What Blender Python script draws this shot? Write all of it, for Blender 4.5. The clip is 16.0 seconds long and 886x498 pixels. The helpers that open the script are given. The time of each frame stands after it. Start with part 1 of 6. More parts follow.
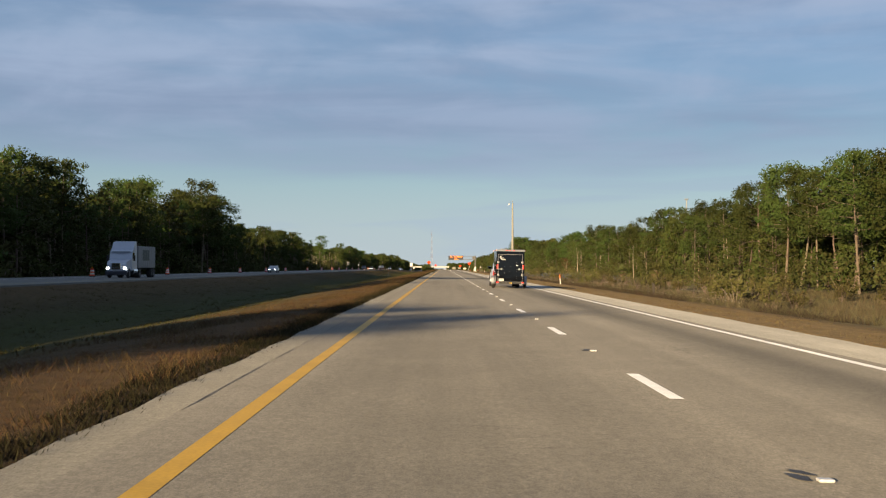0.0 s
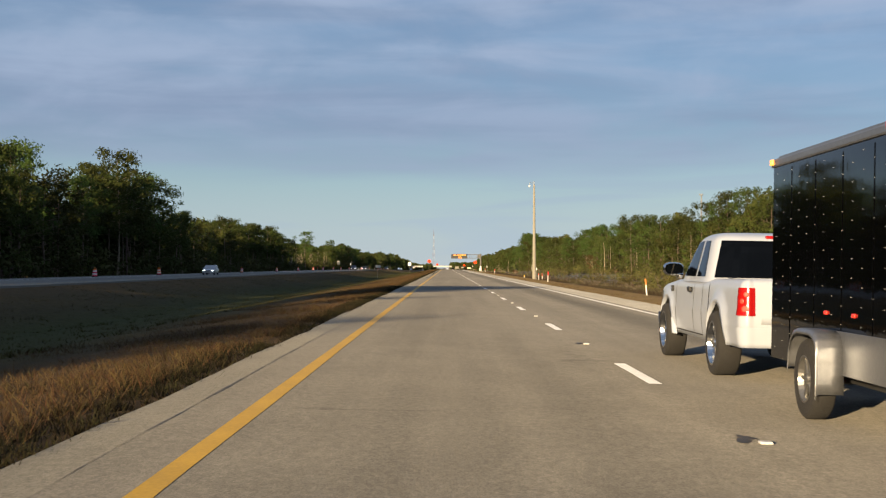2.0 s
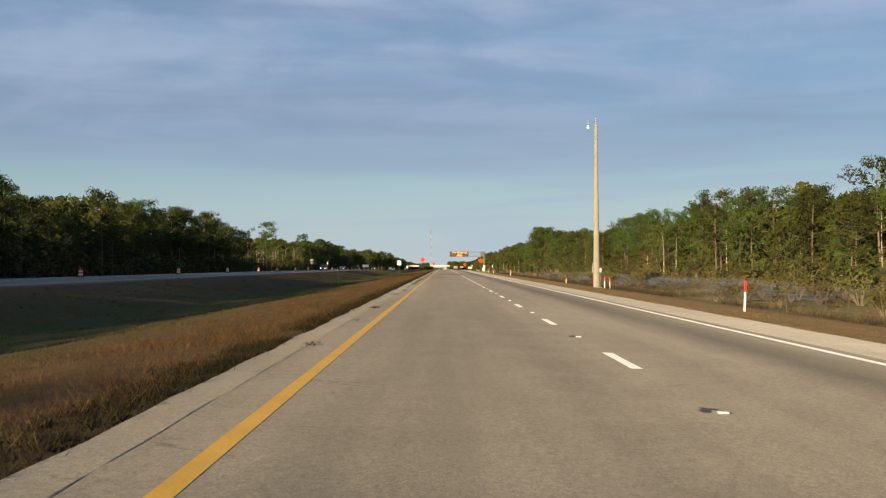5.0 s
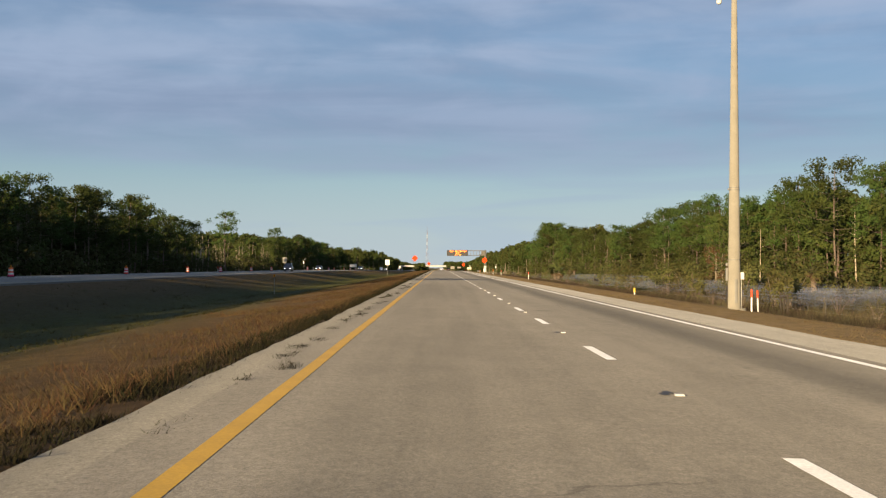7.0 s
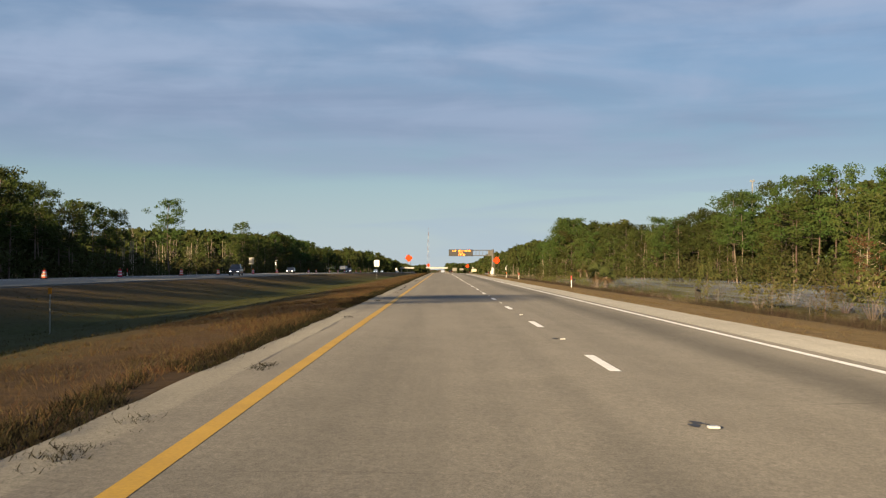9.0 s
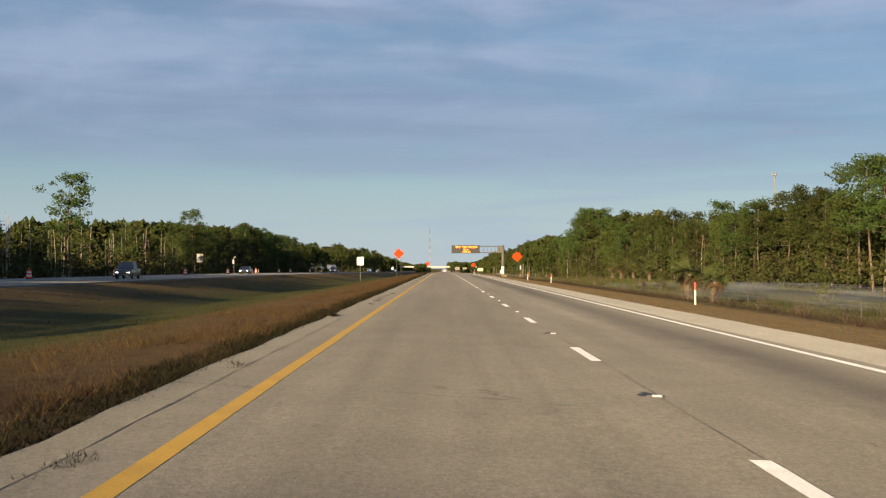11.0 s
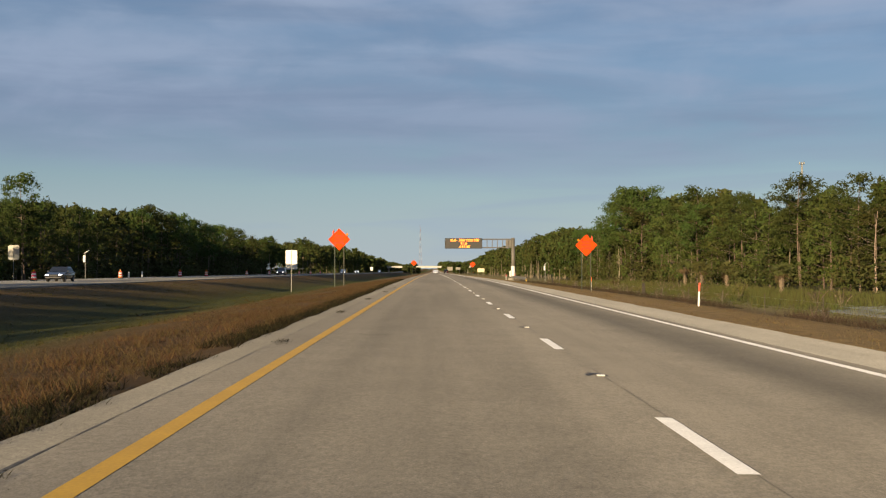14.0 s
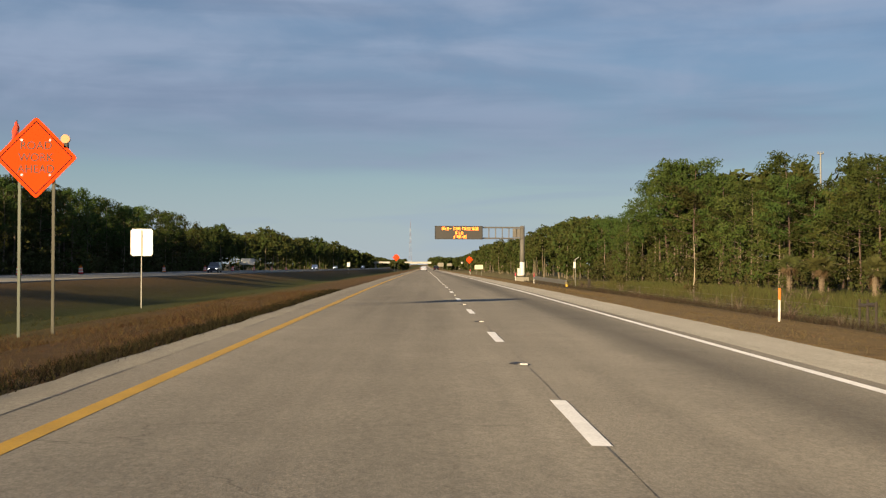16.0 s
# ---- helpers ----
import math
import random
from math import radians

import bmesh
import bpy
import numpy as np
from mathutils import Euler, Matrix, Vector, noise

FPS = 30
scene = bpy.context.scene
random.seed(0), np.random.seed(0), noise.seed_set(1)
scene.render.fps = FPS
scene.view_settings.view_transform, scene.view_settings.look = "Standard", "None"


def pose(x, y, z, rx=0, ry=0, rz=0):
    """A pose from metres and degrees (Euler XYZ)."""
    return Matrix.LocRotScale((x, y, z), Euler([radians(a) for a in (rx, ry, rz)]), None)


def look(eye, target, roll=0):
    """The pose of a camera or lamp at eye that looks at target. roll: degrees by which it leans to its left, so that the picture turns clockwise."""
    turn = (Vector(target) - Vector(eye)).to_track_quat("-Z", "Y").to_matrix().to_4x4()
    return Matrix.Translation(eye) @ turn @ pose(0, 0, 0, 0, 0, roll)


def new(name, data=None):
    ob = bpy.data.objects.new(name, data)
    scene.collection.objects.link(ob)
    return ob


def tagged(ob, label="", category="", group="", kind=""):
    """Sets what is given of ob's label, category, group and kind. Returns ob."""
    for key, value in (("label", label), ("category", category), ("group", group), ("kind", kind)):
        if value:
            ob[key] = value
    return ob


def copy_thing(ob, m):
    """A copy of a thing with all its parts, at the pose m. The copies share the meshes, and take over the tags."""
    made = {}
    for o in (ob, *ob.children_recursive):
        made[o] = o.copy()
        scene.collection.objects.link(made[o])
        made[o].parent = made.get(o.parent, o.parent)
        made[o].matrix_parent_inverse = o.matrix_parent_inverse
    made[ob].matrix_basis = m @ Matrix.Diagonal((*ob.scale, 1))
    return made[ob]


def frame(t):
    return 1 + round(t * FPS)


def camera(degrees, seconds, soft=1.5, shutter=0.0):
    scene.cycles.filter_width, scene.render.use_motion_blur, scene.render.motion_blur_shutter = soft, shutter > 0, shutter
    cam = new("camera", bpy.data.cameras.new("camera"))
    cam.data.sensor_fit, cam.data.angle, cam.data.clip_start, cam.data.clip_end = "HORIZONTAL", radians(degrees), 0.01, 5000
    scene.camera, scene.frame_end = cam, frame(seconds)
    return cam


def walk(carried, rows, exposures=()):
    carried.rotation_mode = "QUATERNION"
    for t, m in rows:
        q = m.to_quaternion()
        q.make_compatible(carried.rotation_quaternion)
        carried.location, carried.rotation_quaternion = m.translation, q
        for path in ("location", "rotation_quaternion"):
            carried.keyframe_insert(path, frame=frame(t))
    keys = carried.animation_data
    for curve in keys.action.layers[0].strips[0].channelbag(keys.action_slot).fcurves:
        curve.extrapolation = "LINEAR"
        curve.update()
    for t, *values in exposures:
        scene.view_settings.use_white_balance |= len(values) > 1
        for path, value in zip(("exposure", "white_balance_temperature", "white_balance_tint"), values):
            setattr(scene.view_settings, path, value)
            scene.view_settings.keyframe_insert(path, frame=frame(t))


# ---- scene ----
FOV = 39.2
cam = camera(FOV, 16.0, soft=1.25, shutter=0.02)
SPEED = 36.0
# seconds, metres right, eye height, yaw, pitch, roll
ROWS = [
    (0.0, 0.000, 1.315, 0.029, 0.831, -0.092),
    (0.5, 0.021, 1.315, 0.039, 0.723, 0.002),
    (1.0, 0.026, 1.314, 0.087, 0.627, 0.147),
    (1.5, 0.016, 1.315, 0.168, 0.810, 0.280),
    (2.0, -0.014, 1.315, 0.137, 0.804, 0.066),
    (2.5, -0.050, 1.316, 0.142, 0.840, 0.005),
    (3.0, -0.081, 1.317, 0.154, 0.833, 0.071),
    (3.5, -0.093, 1.317, 0.070, 0.815, 0.120),
    (4.0, -0.110, 1.317, 0.038, 0.812, 0.163),
    (6.5, -0.150, 1.318, -0.117, 0.725, -0.061),
    (7.0, -0.107, 1.317, -0.150, 0.791, -0.173),
    (7.5, -0.060, 1.316, -0.234, 0.809, 0.067),
    (8.0, -0.010, 1.315, -0.230, 0.796, 0.047),
    (8.5, 0.051, 1.314, -0.094, 0.805, -0.051),
    (9.0, 0.115, 1.313, -0.083, 0.872, -0.060),
    (11.5, 0.192, 1.311, 0.020, 0.781, -0.040),
    (12.0, 0.184, 1.311, 0.042, 0.727, -0.082),
    (12.5, 0.187, 1.311, 0.004, 0.789, -0.221),
    (13.0, 0.219, 1.311, -0.131, 0.721, 0.065),
    (13.5, 0.276, 1.309, -0.326, 0.696, 0.090),
    (14.0, 0.365, 1.308, -0.411, 0.825, 0.090),
    (14.5, 0.494, 1.305, -0.537, 0.715, 0.070),
    (15.0, 0.671, 1.302, -0.612, 0.713, 0.001),
    (15.5, 0.884, 1.297, -0.762, 0.673, -0.083),
    (16.0, 1.110, 1.293, -0.856, 0.636, -0.235),
]
walk(cam, [(t, pose(x, SPEED * t, z, 90 + pitch, roll, yaw)) for t, x, z, yaw, pitch, roll in ROWS], [(0.0, 1.0), (12.0, 0.97), (13.0, 0.81), (16.0, 0.76)])

# ---- sky and sun ----
SUN_AZ, SUN_EL = 27.2, 9.3          # shadows run SUN_AZ degrees to the right of straight ahead
sun_to = Vector((-math.sin(radians(SUN_AZ)) * math.cos(radians(SUN_EL)), -math.cos(radians(SUN_AZ)) * math.cos(radians(SUN_EL)), math.sin(radians(SUN_EL))))
sun = new("sun", bpy.data.lights.new("sun", "SUN"))
sun.data.energy, sun.data.angle, sun.data.color = 5.0, radians(0.6), (1.0, 0.75, 0.44)
sun.matrix_world = look((0, 0, 0), tuple(-sun_to))


def build_world():
    w = bpy.data.worlds.new("sky")
    scene.world = w
    w.use_nodes = True
    nt = w.node_tree
    N, L = nt.nodes, nt.links
    N.clear()
    out, bg = N.new("ShaderNodeOutputWorld"), N.new("ShaderNodeBackground")
    sky = N.new("ShaderNodeTexSky")
    sky.sky_type, sky.sun_disc = "NISHITA", False
    sky.sun_elevation, sky.sun_rotation = radians(SUN_EL), math.atan2(sun_to.x, sun_to.y)
    sky.air_density, sky.dust_density, sky.ozone_density = 1.0, 0.0, 3.0
    co, sep = N.new("ShaderNodeTexCoord"), N.new("ShaderNodeSeparateXYZ")
    L.new(co.outputs["Generated"], sep.inputs[0])
    def math_(op, a, c=0.0):
        n = N.new("ShaderNodeMath"); n.operation = op
        for i, v in enumerate((a, c)):
            if isinstance(v, (int, float)):
                n.inputs[i].default_value = v
            else:
                L.new(v, n.inputs[i])
        return n.outputs[0]

    def ramp_(v, a, c, lo=0.0, hi=1.0):
        r = N.new("ShaderNodeMapRange"); r.interpolation_type = "SMOOTHSTEP"
        for i, q in enumerate((a, c, lo, hi)):
            r.inputs[i + 1].default_value = q
        L.new(v, r.inputs[0])
        return r.outputs[0]

    def noise_(scale, sx, sz, detail, rough, at, warp=0.0):
        mp = N.new("ShaderNodeMapping"); mp.inputs["Scale"].default_value = (sx, sx * 0.6, sz); mp.inputs["Location"].default_value = (at, at * 0.7, at * 1.3)
        mp.inputs["Rotation"].default_value = (0, radians(-2.5), 0)
        L.new(co.outputs["Generated"], mp.inputs[0])
        n = N.new("ShaderNodeTexNoise"); n.inputs["Scale"].default_value, n.inputs["Detail"].default_value = scale, detail
        n.inputs["Roughness"].default_value, n.inputs["Distortion"].default_value = rough, warp
        L.new(mp.outputs[0], n.inputs["Vector"])
        return n.outputs[0]

    def blend_(f, a, c, kind="MIX"):
        m = N.new("ShaderNodeMix"); m.data_type, m.blend_type = "RGBA", kind
        for i, v in ((0, f), (6, a), (7, c)):
            if isinstance(v, (int, float)):
                m.inputs[i].default_value = v
            elif isinstance(v, tuple):
                m.inputs[i].default_value = (*v, 1)
            else:
                L.new(v, m.inputs[i])
        return m.outputs[2]

    # a stratus deck that ends a few degrees over the horizon: long flat banks, mottled higher up
    el = sep.outputs[2]
    banks = noise_(1.0, 2.2, 20.0, 4, 0.45, 3.1, 0.5)
    wisps = noise_(1.0, 4.5, 40.0, 6, 0.5, 8.4, 0.6)
    mottle = noise_(1.0, 8.0, 22.0, 5, 0.55, 1.7, 0.4)
    edge = math_("ADD", el, math_("MULTIPLY", math_("SUBTRACT", banks, 0.5), 0.05))
    deck = ramp_(math_("ADD", edge, math_("MULTIPLY", math_("SUBTRACT", wisps, 0.5), 0.022)), 0.066, 0.088, 0.0, 0.92)
    gaps = ramp_(math_("ADD", math_("MULTIPLY", banks, 0.65), math_("MULTIPLY", mottle, 0.35)), 0.40, 0.62, 0.45, 1.0)
    low = ramp_(math_("ADD", math_("MULTIPLY", wisps, 0.7), math_("MULTIPLY", banks, 0.3)), 0.52, 0.66, 0.0, 0.45)
    cover = math_("MAXIMUM", math_("MULTIPLY", deck, gaps), low)
    shade = math_("ADD", math_("MULTIPLY", mottle, 0.45), math_("MULTIPLY", wisps, 0.55))
    grey = blend_(ramp_(shade, 0.36, 0.64), (3.0, 3.9, 5.6), (4.1, 5.1, 6.95))
    # the underside near the deck's edge is darker
    grey = blend_(ramp_(edge, 0.075, 0.17, 0.42, 0.0), grey, (2.3, 2.95, 4.35))
    blue = blend_(1.0, sky.outputs[0], (0.97, 1.0, 1.12), "MULTIPLY")
    clouded = blend_(cover, blue, grey)
    # pale haze towards the horizon
    hz = N.new("ShaderNodeMapRange"); hz.interpolation_type = "SMOOTHSTEP"
    hz.inputs[1].default_value, hz.inputs[2].default_value, hz.inputs[3].default_value, hz.inputs[4].default_value = 0.0, 0.13, 0.75, 0.0
    L.new(sep.outputs[2], hz.inputs[0])
    mix2 = N.new("ShaderNodeMix"); mix2.data_type = "RGBA"; mix2.inputs[7].default_value = (5.15, 6.45, 7.7, 1)
    L.new(hz.outputs[0], mix2.inputs[0]); L.new(clouded, mix2.inputs[6])
    L.new(mix2.outputs[2], bg.inputs[0])
    bg.inputs[1].default_value = 0.045
    L.new(bg.outputs[0], out.inputs[0])


build_world()


# ---- materials ----
def material(name, base, rough=0.6, metal=0.0, vary=0.25, scale=3.0, bump=0.0, fine=40.0, hue=None, emit=0.0, objvar=0.0, island=0.0, coat=0.0, trans=0.0, spec=0.5):
    """A surface with variation at two scales; hue is a second colour that the large noise mixes in."""
    m = bpy.data.materials.new(name)
    m.use_nodes = True
    nt = m.node_tree
    N, L = nt.nodes, nt.links
    b = N["Principled BSDF"]
    b.inputs["Roughness"].default_value, b.inputs["Metallic"].default_value = rough, metal
    b.inputs["Coat Weight"].default_value = coat
    b.inputs["Diffuse Roughness"].default_value = 0.4 if rough > 0.55 else 0.0
    b.inputs["Specular IOR Level"].default_value = 0.12 if trans else spec
    co = N.new("ShaderNodeTexCoord")
    na = N.new("ShaderNodeTexNoise"); na.inputs["Scale"].default_value = scale; na.inputs["Detail"].default_value = 4
    nb = N.new("ShaderNodeTexNoise"); nb.inputs["Scale"].default_value = fine; nb.inputs["Detail"].default_value = 3
    L.new(co.outputs["Object"], na.inputs[0]); L.new(co.outputs["Object"], nb.inputs[0])
    mix = N.new("ShaderNodeMix"); mix.data_type = "RGBA"
    mix.inputs[6].default_value = (*base, 1)
    second = hue if hue else tuple(c * (1 - vary) for c in base)
    mix.inputs[7].default_value = (*second, 1)
    ra = N.new("ShaderNodeMapRange"); ra.inputs[1].default_value, ra.inputs[2].default_value = 0.35, 0.65
    L.new(na.outputs[0], ra.inputs[0]); L.new(ra.outputs[0], mix.inputs[0])
    hsv = N.new("ShaderNodeHueSaturation")
    L.new(mix.outputs[2], hsv.inputs["Color"])
    val = N.new("ShaderNodeMapRange"); val.inputs[1].default_value, val.inputs[2].default_value = 0.25, 0.75
    val.inputs[3].default_value, val.inputs[4].default_value = 1 - vary, 1 + vary
    L.new(nb.outputs[0], val.inputs[0])
    last = val.outputs[0]
    if objvar or island:
        src = N.new("ShaderNodeObjectInfo").outputs["Random"] if objvar else N.new("ShaderNodeNewGeometry").outputs["Random Per Island"]
        r = N.new("ShaderNodeMapRange")
        r.inputs[3].default_value, r.inputs[4].default_value = 1 - (objvar or island), 1 + (objvar or island)
        L.new(src, r.inputs[0])
        mul = N.new("ShaderNodeMath"); mul.operation = "MULTIPLY"
        L.new(last, mul.inputs[0]); L.new(r.outputs[0], mul.inputs[1])
        last = mul.outputs[0]
        r2 = N.new("ShaderNodeMapRange"); r2.inputs[3].default_value, r2.inputs[4].default_value = 0.462, 0.522
        L.new(src, r2.inputs[0]); L.new(r2.outputs[0], hsv.inputs["Hue"])
    L.new(last, hsv.inputs["Value"])
    L.new(hsv.outputs[0], b.inputs["Base Color"])
    if bump:
        bp = N.new("ShaderNodeBump"); bp.inputs["Strength"].default_value = bump; bp.inputs["Distance"].default_value = 0.02
        L.new(nb.outputs[0], bp.inputs["Height"]); L.new(bp.outputs[0], b.inputs["Normal"])
    if emit:
        L.new(hsv.outputs[0], b.inputs["Emission Color"]); b.inputs["Emission Strength"].default_value = emit
    if trans:
        t = N.new("ShaderNodeBsdfTranslucent"); ms = N.new("ShaderNodeMixShader"); ms.inputs[0].default_value = trans
        L.new(hsv.outputs[0], t.inputs[0])
        L.new(b.outputs[0], ms.inputs[1]); L.new(t.outputs[0], ms.inputs[2]); L.new(ms.outputs[0], N["Material Output"].inputs[0])
    return m


def road_material(name, base, streak):
    """Worn light asphalt: aggregate speckle, wheel-path wear along y, a dark oil streak, a broad painted-in dim band,
    fine cracks and patches.
    """
    m = bpy.data.materials.new(name)
    m.use_nodes = True
    nt = m.node_tree
    N, L = nt.nodes, nt.links
    b = N["Principled BSDF"]
    b.inputs["Roughness"].default_value = 0.85
    b.inputs["Diffuse Roughness"].default_value = 0.75
    b.inputs["Specular IOR Level"].default_value = 0.2
    co, sep = N.new("ShaderNodeTexCoord"), N.new("ShaderNodeSeparateXYZ")
    L.new(co.outputs["Object"], sep.inputs[0])

    def math_(op, a, c, clamp=False):
        n = N.new("ShaderNodeMath"); n.operation = op; n.use_clamp = clamp
        for i, v in enumerate((a, c)):
            if isinstance(v, (int, float)):
                n.inputs[i].default_value = v
            elif v is not None:
                L.new(v, n.inputs[i])
        return n.outputs[0]

    def noise_(scale, detail, sx=1, sy=1, rough=0.5):
        mp = N.new("ShaderNodeMapping"); mp.inputs["Scale"].default_value = (sx, sy, 1)
        L.new(co.outputs["Object"], mp.inputs[0])
        n = N.new("ShaderNodeTexNoise"); n.inputs["Scale"].default_value = scale; n.inputs["Detail"].default_value = detail; n.inputs["Roughness"].default_value = rough
        L.new(mp.outputs[0], n.inputs[0])
        return n.outputs[0]

    def remap(v, a, c, lo, hi):
        r = N.new("ShaderNodeMapRange"); r.interpolation_type = "SMOOTHSTEP"
        for i, q in enumerate((a, c, lo, hi)):
            r.inputs[i + 1].default_value = q
        L.new(v, r.inputs[0])
        return r.outputs[0]

    big = remap(noise_(0.22, 4, 1, 0.12), 0.3, 0.7, 0.90, 1.10)
    streaks = remap(noise_(2.2, 4, 1, 0.02), 0.3, 0.7, 0.93, 1.07)
    patch = remap(noise_(0.9, 5, 1, 0.6, 0.65), 0.35, 0.7, 0.93, 1.06)
    speck = math_("MULTIPLY", remap(noise_(55, 2, 1, 1, 0.7), 0.3, 0.72, 0.72, 1.26), remap(noise_(17, 3, 1, 0.6, 0.7), 0.3, 0.7, 0.86, 1.14))
    spot = remap(noise_(9, 2, 1, 0.7, 0.6), 0.70, 0.78, 1.0, 0.80)
    v = math_("MULTIPLY", math_("MULTIPLY", big, streaks), math_("MULTIPLY", patch, math_("MULTIPLY", speck, spot)))
    for x0, wid, amt in streak:
        wob = math_("ADD", sep.outputs[0], math_("MULTIPLY", math_("SUBTRACT", noise_(0.05, 2, 0.01, 1), 0.5), 0.7))
        d = math_("DIVIDE", math_("ABSOLUTE", math_("SUBTRACT", wob, x0), None), wid)
        g = remap(d, 0.0, 1.0, 1.0 - amt, 1.0)
        v = math_("MULTIPLY", v, g)
    vo = N.new("ShaderNodeTexVoronoi"); vo.feature = "DISTANCE_TO_EDGE"; vo.inputs["Scale"].default_value = 0.35
    wv = N.new("ShaderNodeMapping"); wv.inputs["Scale"].default_value = (0.5, 1.0, 1)
    L.new(co.outputs["Object"], wv.inputs[0])
    dn = N.new("ShaderNodeTexNoise"); dn.inputs["Scale"].default_value = 1.2; dn.inputs["Detail"].default_value = 5
    L.new(wv.outputs[0], dn.inputs[0])
    va = N.new("ShaderNodeVectorMath"); va.operation = "MULTIPLY_ADD"; va.inputs[1].default_value = (1.3, 1.3, 0)
    L.new(dn.outputs["Color"], va.inputs[0]); L.new(wv.outputs[0], va.inputs[2]); L.new(va.outputs[0], vo.inputs["Vector"])
    crack = remap(vo.outputs["Distance"], 0.0, 0.006, 0.62, 1.0)
    gate = remap(noise_(0.3, 2, 1, 0.5), 0.55, 0.62, 0.0, 1.0)
    crack = math_("ADD", math_("MULTIPLY", crack, gate), math_("SUBTRACT", 1.0, gate))
    v = math_("MULTIPLY", v, crack)
    hsv = N.new("ShaderNodeHueSaturation"); hsv.inputs["Color"].default_value = (*base, 1)
    L.new(v, hsv.inputs["Value"]); L.new(hsv.outputs[0], b.inputs["Base Color"])
    bp = N.new("ShaderNodeBump"); bp.inputs["Strength"].default_value = 0.5; bp.inputs["Distance"].default_value = 0.006
    L.new(noise_(60, 3), bp.inputs["Height"]); L.new(bp.outputs[0], b.inputs["Normal"])
    return m


def ground_material():
    """Winter grass and soil: brown along the carriageways, green in the bottom of the median, marsh to the right."""
    m = bpy.data.materials.new("winter_grass_soil")
    m.use_nodes = True
    nt = m.node_tree
    N, L = nt.nodes, nt.links
    b = N["Principled BSDF"]
    b.inputs["Roughness"].default_value = 0.95
    b.inputs["Diffuse Roughness"].default_value = 0.6
    b.inputs["Specular IOR Level"].default_value = 0.1
    co, sep = N.new("ShaderNodeTexCoord"), N.new("ShaderNodeSeparateXYZ")
    L.new(co.outputs["Object"], sep.inputs[0])
    nz = N.new("ShaderNodeTexNoise"); nz.inputs["Scale"].default_value = 0.12; nz.inputs["Detail"].default_value = 6
    mp = N.new("ShaderNodeMapping"); mp.inputs["Scale"].default_value = (1, 0.25, 1)
    L.new(co.outputs["Object"], mp.inputs[0]); L.new(mp.outputs[0], nz.inputs[0])
    off = N.new("ShaderNodeMath"); off.operation = "MULTIPLY_ADD"; off.inputs[1].default_value = 7.0
    sh = N.new("ShaderNodeMath"); sh.operation = "SUBTRACT"; sh.inputs[1].default_value = 0.5
    L.new(nz.outputs[0], sh.inputs[0]); L.new(sh.outputs[0], off.inputs[0]); L.new(sep.outputs[0], off.inputs[2])
    rng = N.new("ShaderNodeMapRange"); rng.inputs[1].default_value, rng.inputs[2].default_value = -60, 60
    L.new(off.outputs[0], rng.inputs[0])
    ramp = N.new("ShaderNodeValToRGB")
    cr = ramp.color_ramp
    stops = [(-56, (0.05, 0.045, 0.03)), (-45, (0.09, 0.08, 0.045)), (-29, (0.085, 0.055, 0.024)), (-23, (0.048, 0.038, 0.013)), (-19, (0.038, 0.043, 0.010)),
             (-11, (0.052, 0.050, 0.015)), (-8, (0.066, 0.054, 0.020)), (-6, (0.080, 0.052, 0.023)), (-3, (0.088, 0.055, 0.025)), (9, (0.165, 0.118, 0.056)), (16, (0.150, 0.108, 0.052)), (20, (0.085, 0.062, 0.034)), (26, (0.12, 0.105, 0.05)), (55, (0.05, 0.05, 0.03))]
    while len(cr.elements) < len(stops):
        cr.elements.new(0.5)
    for e, (x, c) in zip(cr.elements, stops):
        e.position, e.color = (x + 60) / 120, (*c, 1)
    L.new(rng.outputs[0], ramp.inputs[0])
    n2 = N.new("ShaderNodeTexNoise"); n2.inputs["Scale"].default_value = 2.5; n2.inputs["Detail"].default_value = 8; n2.inputs["Roughness"].default_value = 0.7
    L.new(co.outputs["Object"], n2.inputs[0])
    val = N.new("ShaderNodeMapRange"); val.inputs[1].default_value, val.inputs[2].default_value, val.inputs[3].default_value, val.inputs[4].default_value = 0.3, 0.7, 0.6, 1.35
    L.new(n2.outputs[0], val.inputs[0])
    hsv = N.new("ShaderNodeHueSaturation")
    L.new(ramp.outputs[0], hsv.inputs["Color"]); L.new(val.outputs[0], hsv.inputs["Value"])
    L.new(hsv.outputs[0], b.inputs["Base Color"])
    bp = N.new("ShaderNodeBump"); bp.inputs["Strength"].default_value = 0.8; bp.inputs["Distance"].default_value = 0.12
    L.new(n2.outputs[0], bp.inputs["Height"]); L.new(bp.outputs[0], b.inputs["Normal"])
    return m


# the broad band at 0.2 paints in the left lane's dimmer reflected sunlight
M_ROAD = road_material("worn_asphalt", (0.150, 0.141, 0.122), [(5.05, 1.15, 0.42), (0.2, 2.6, 0.12), (3.1, 0.7, 0.06), (-0.7, 0.6, 0.07), (1.35, 0.6, 0.07)])
M_INNER = road_material("inner_shoulder_asphalt", (0.172, 0.163, 0.138), [])
M_SHOULDER = road_material("pale_shoulder_asphalt", (0.265, 0.255, 0.225), [])
M_ROAD2 = road_material("oncoming_asphalt", (0.165, 0.162, 0.148), [(-34.5, 0.8, 0.1)])
M_GROUND = ground_material()
M_WHITE = material("road_paint_white", (0.74, 0.74, 0.72), 0.6, vary=0.18, scale=1.5, fine=30)
M_YELLOW = material("road_paint_yellow", (0.42, 0.25, 0.010), 0.6, vary=0.16, scale=1.2, fine=30)
M_BARK = material("pine_bark", (0.17, 0.13, 0.095), 0.9, vary=0.35, scale=2, fine=14, bump=0.6, objvar=0.25)
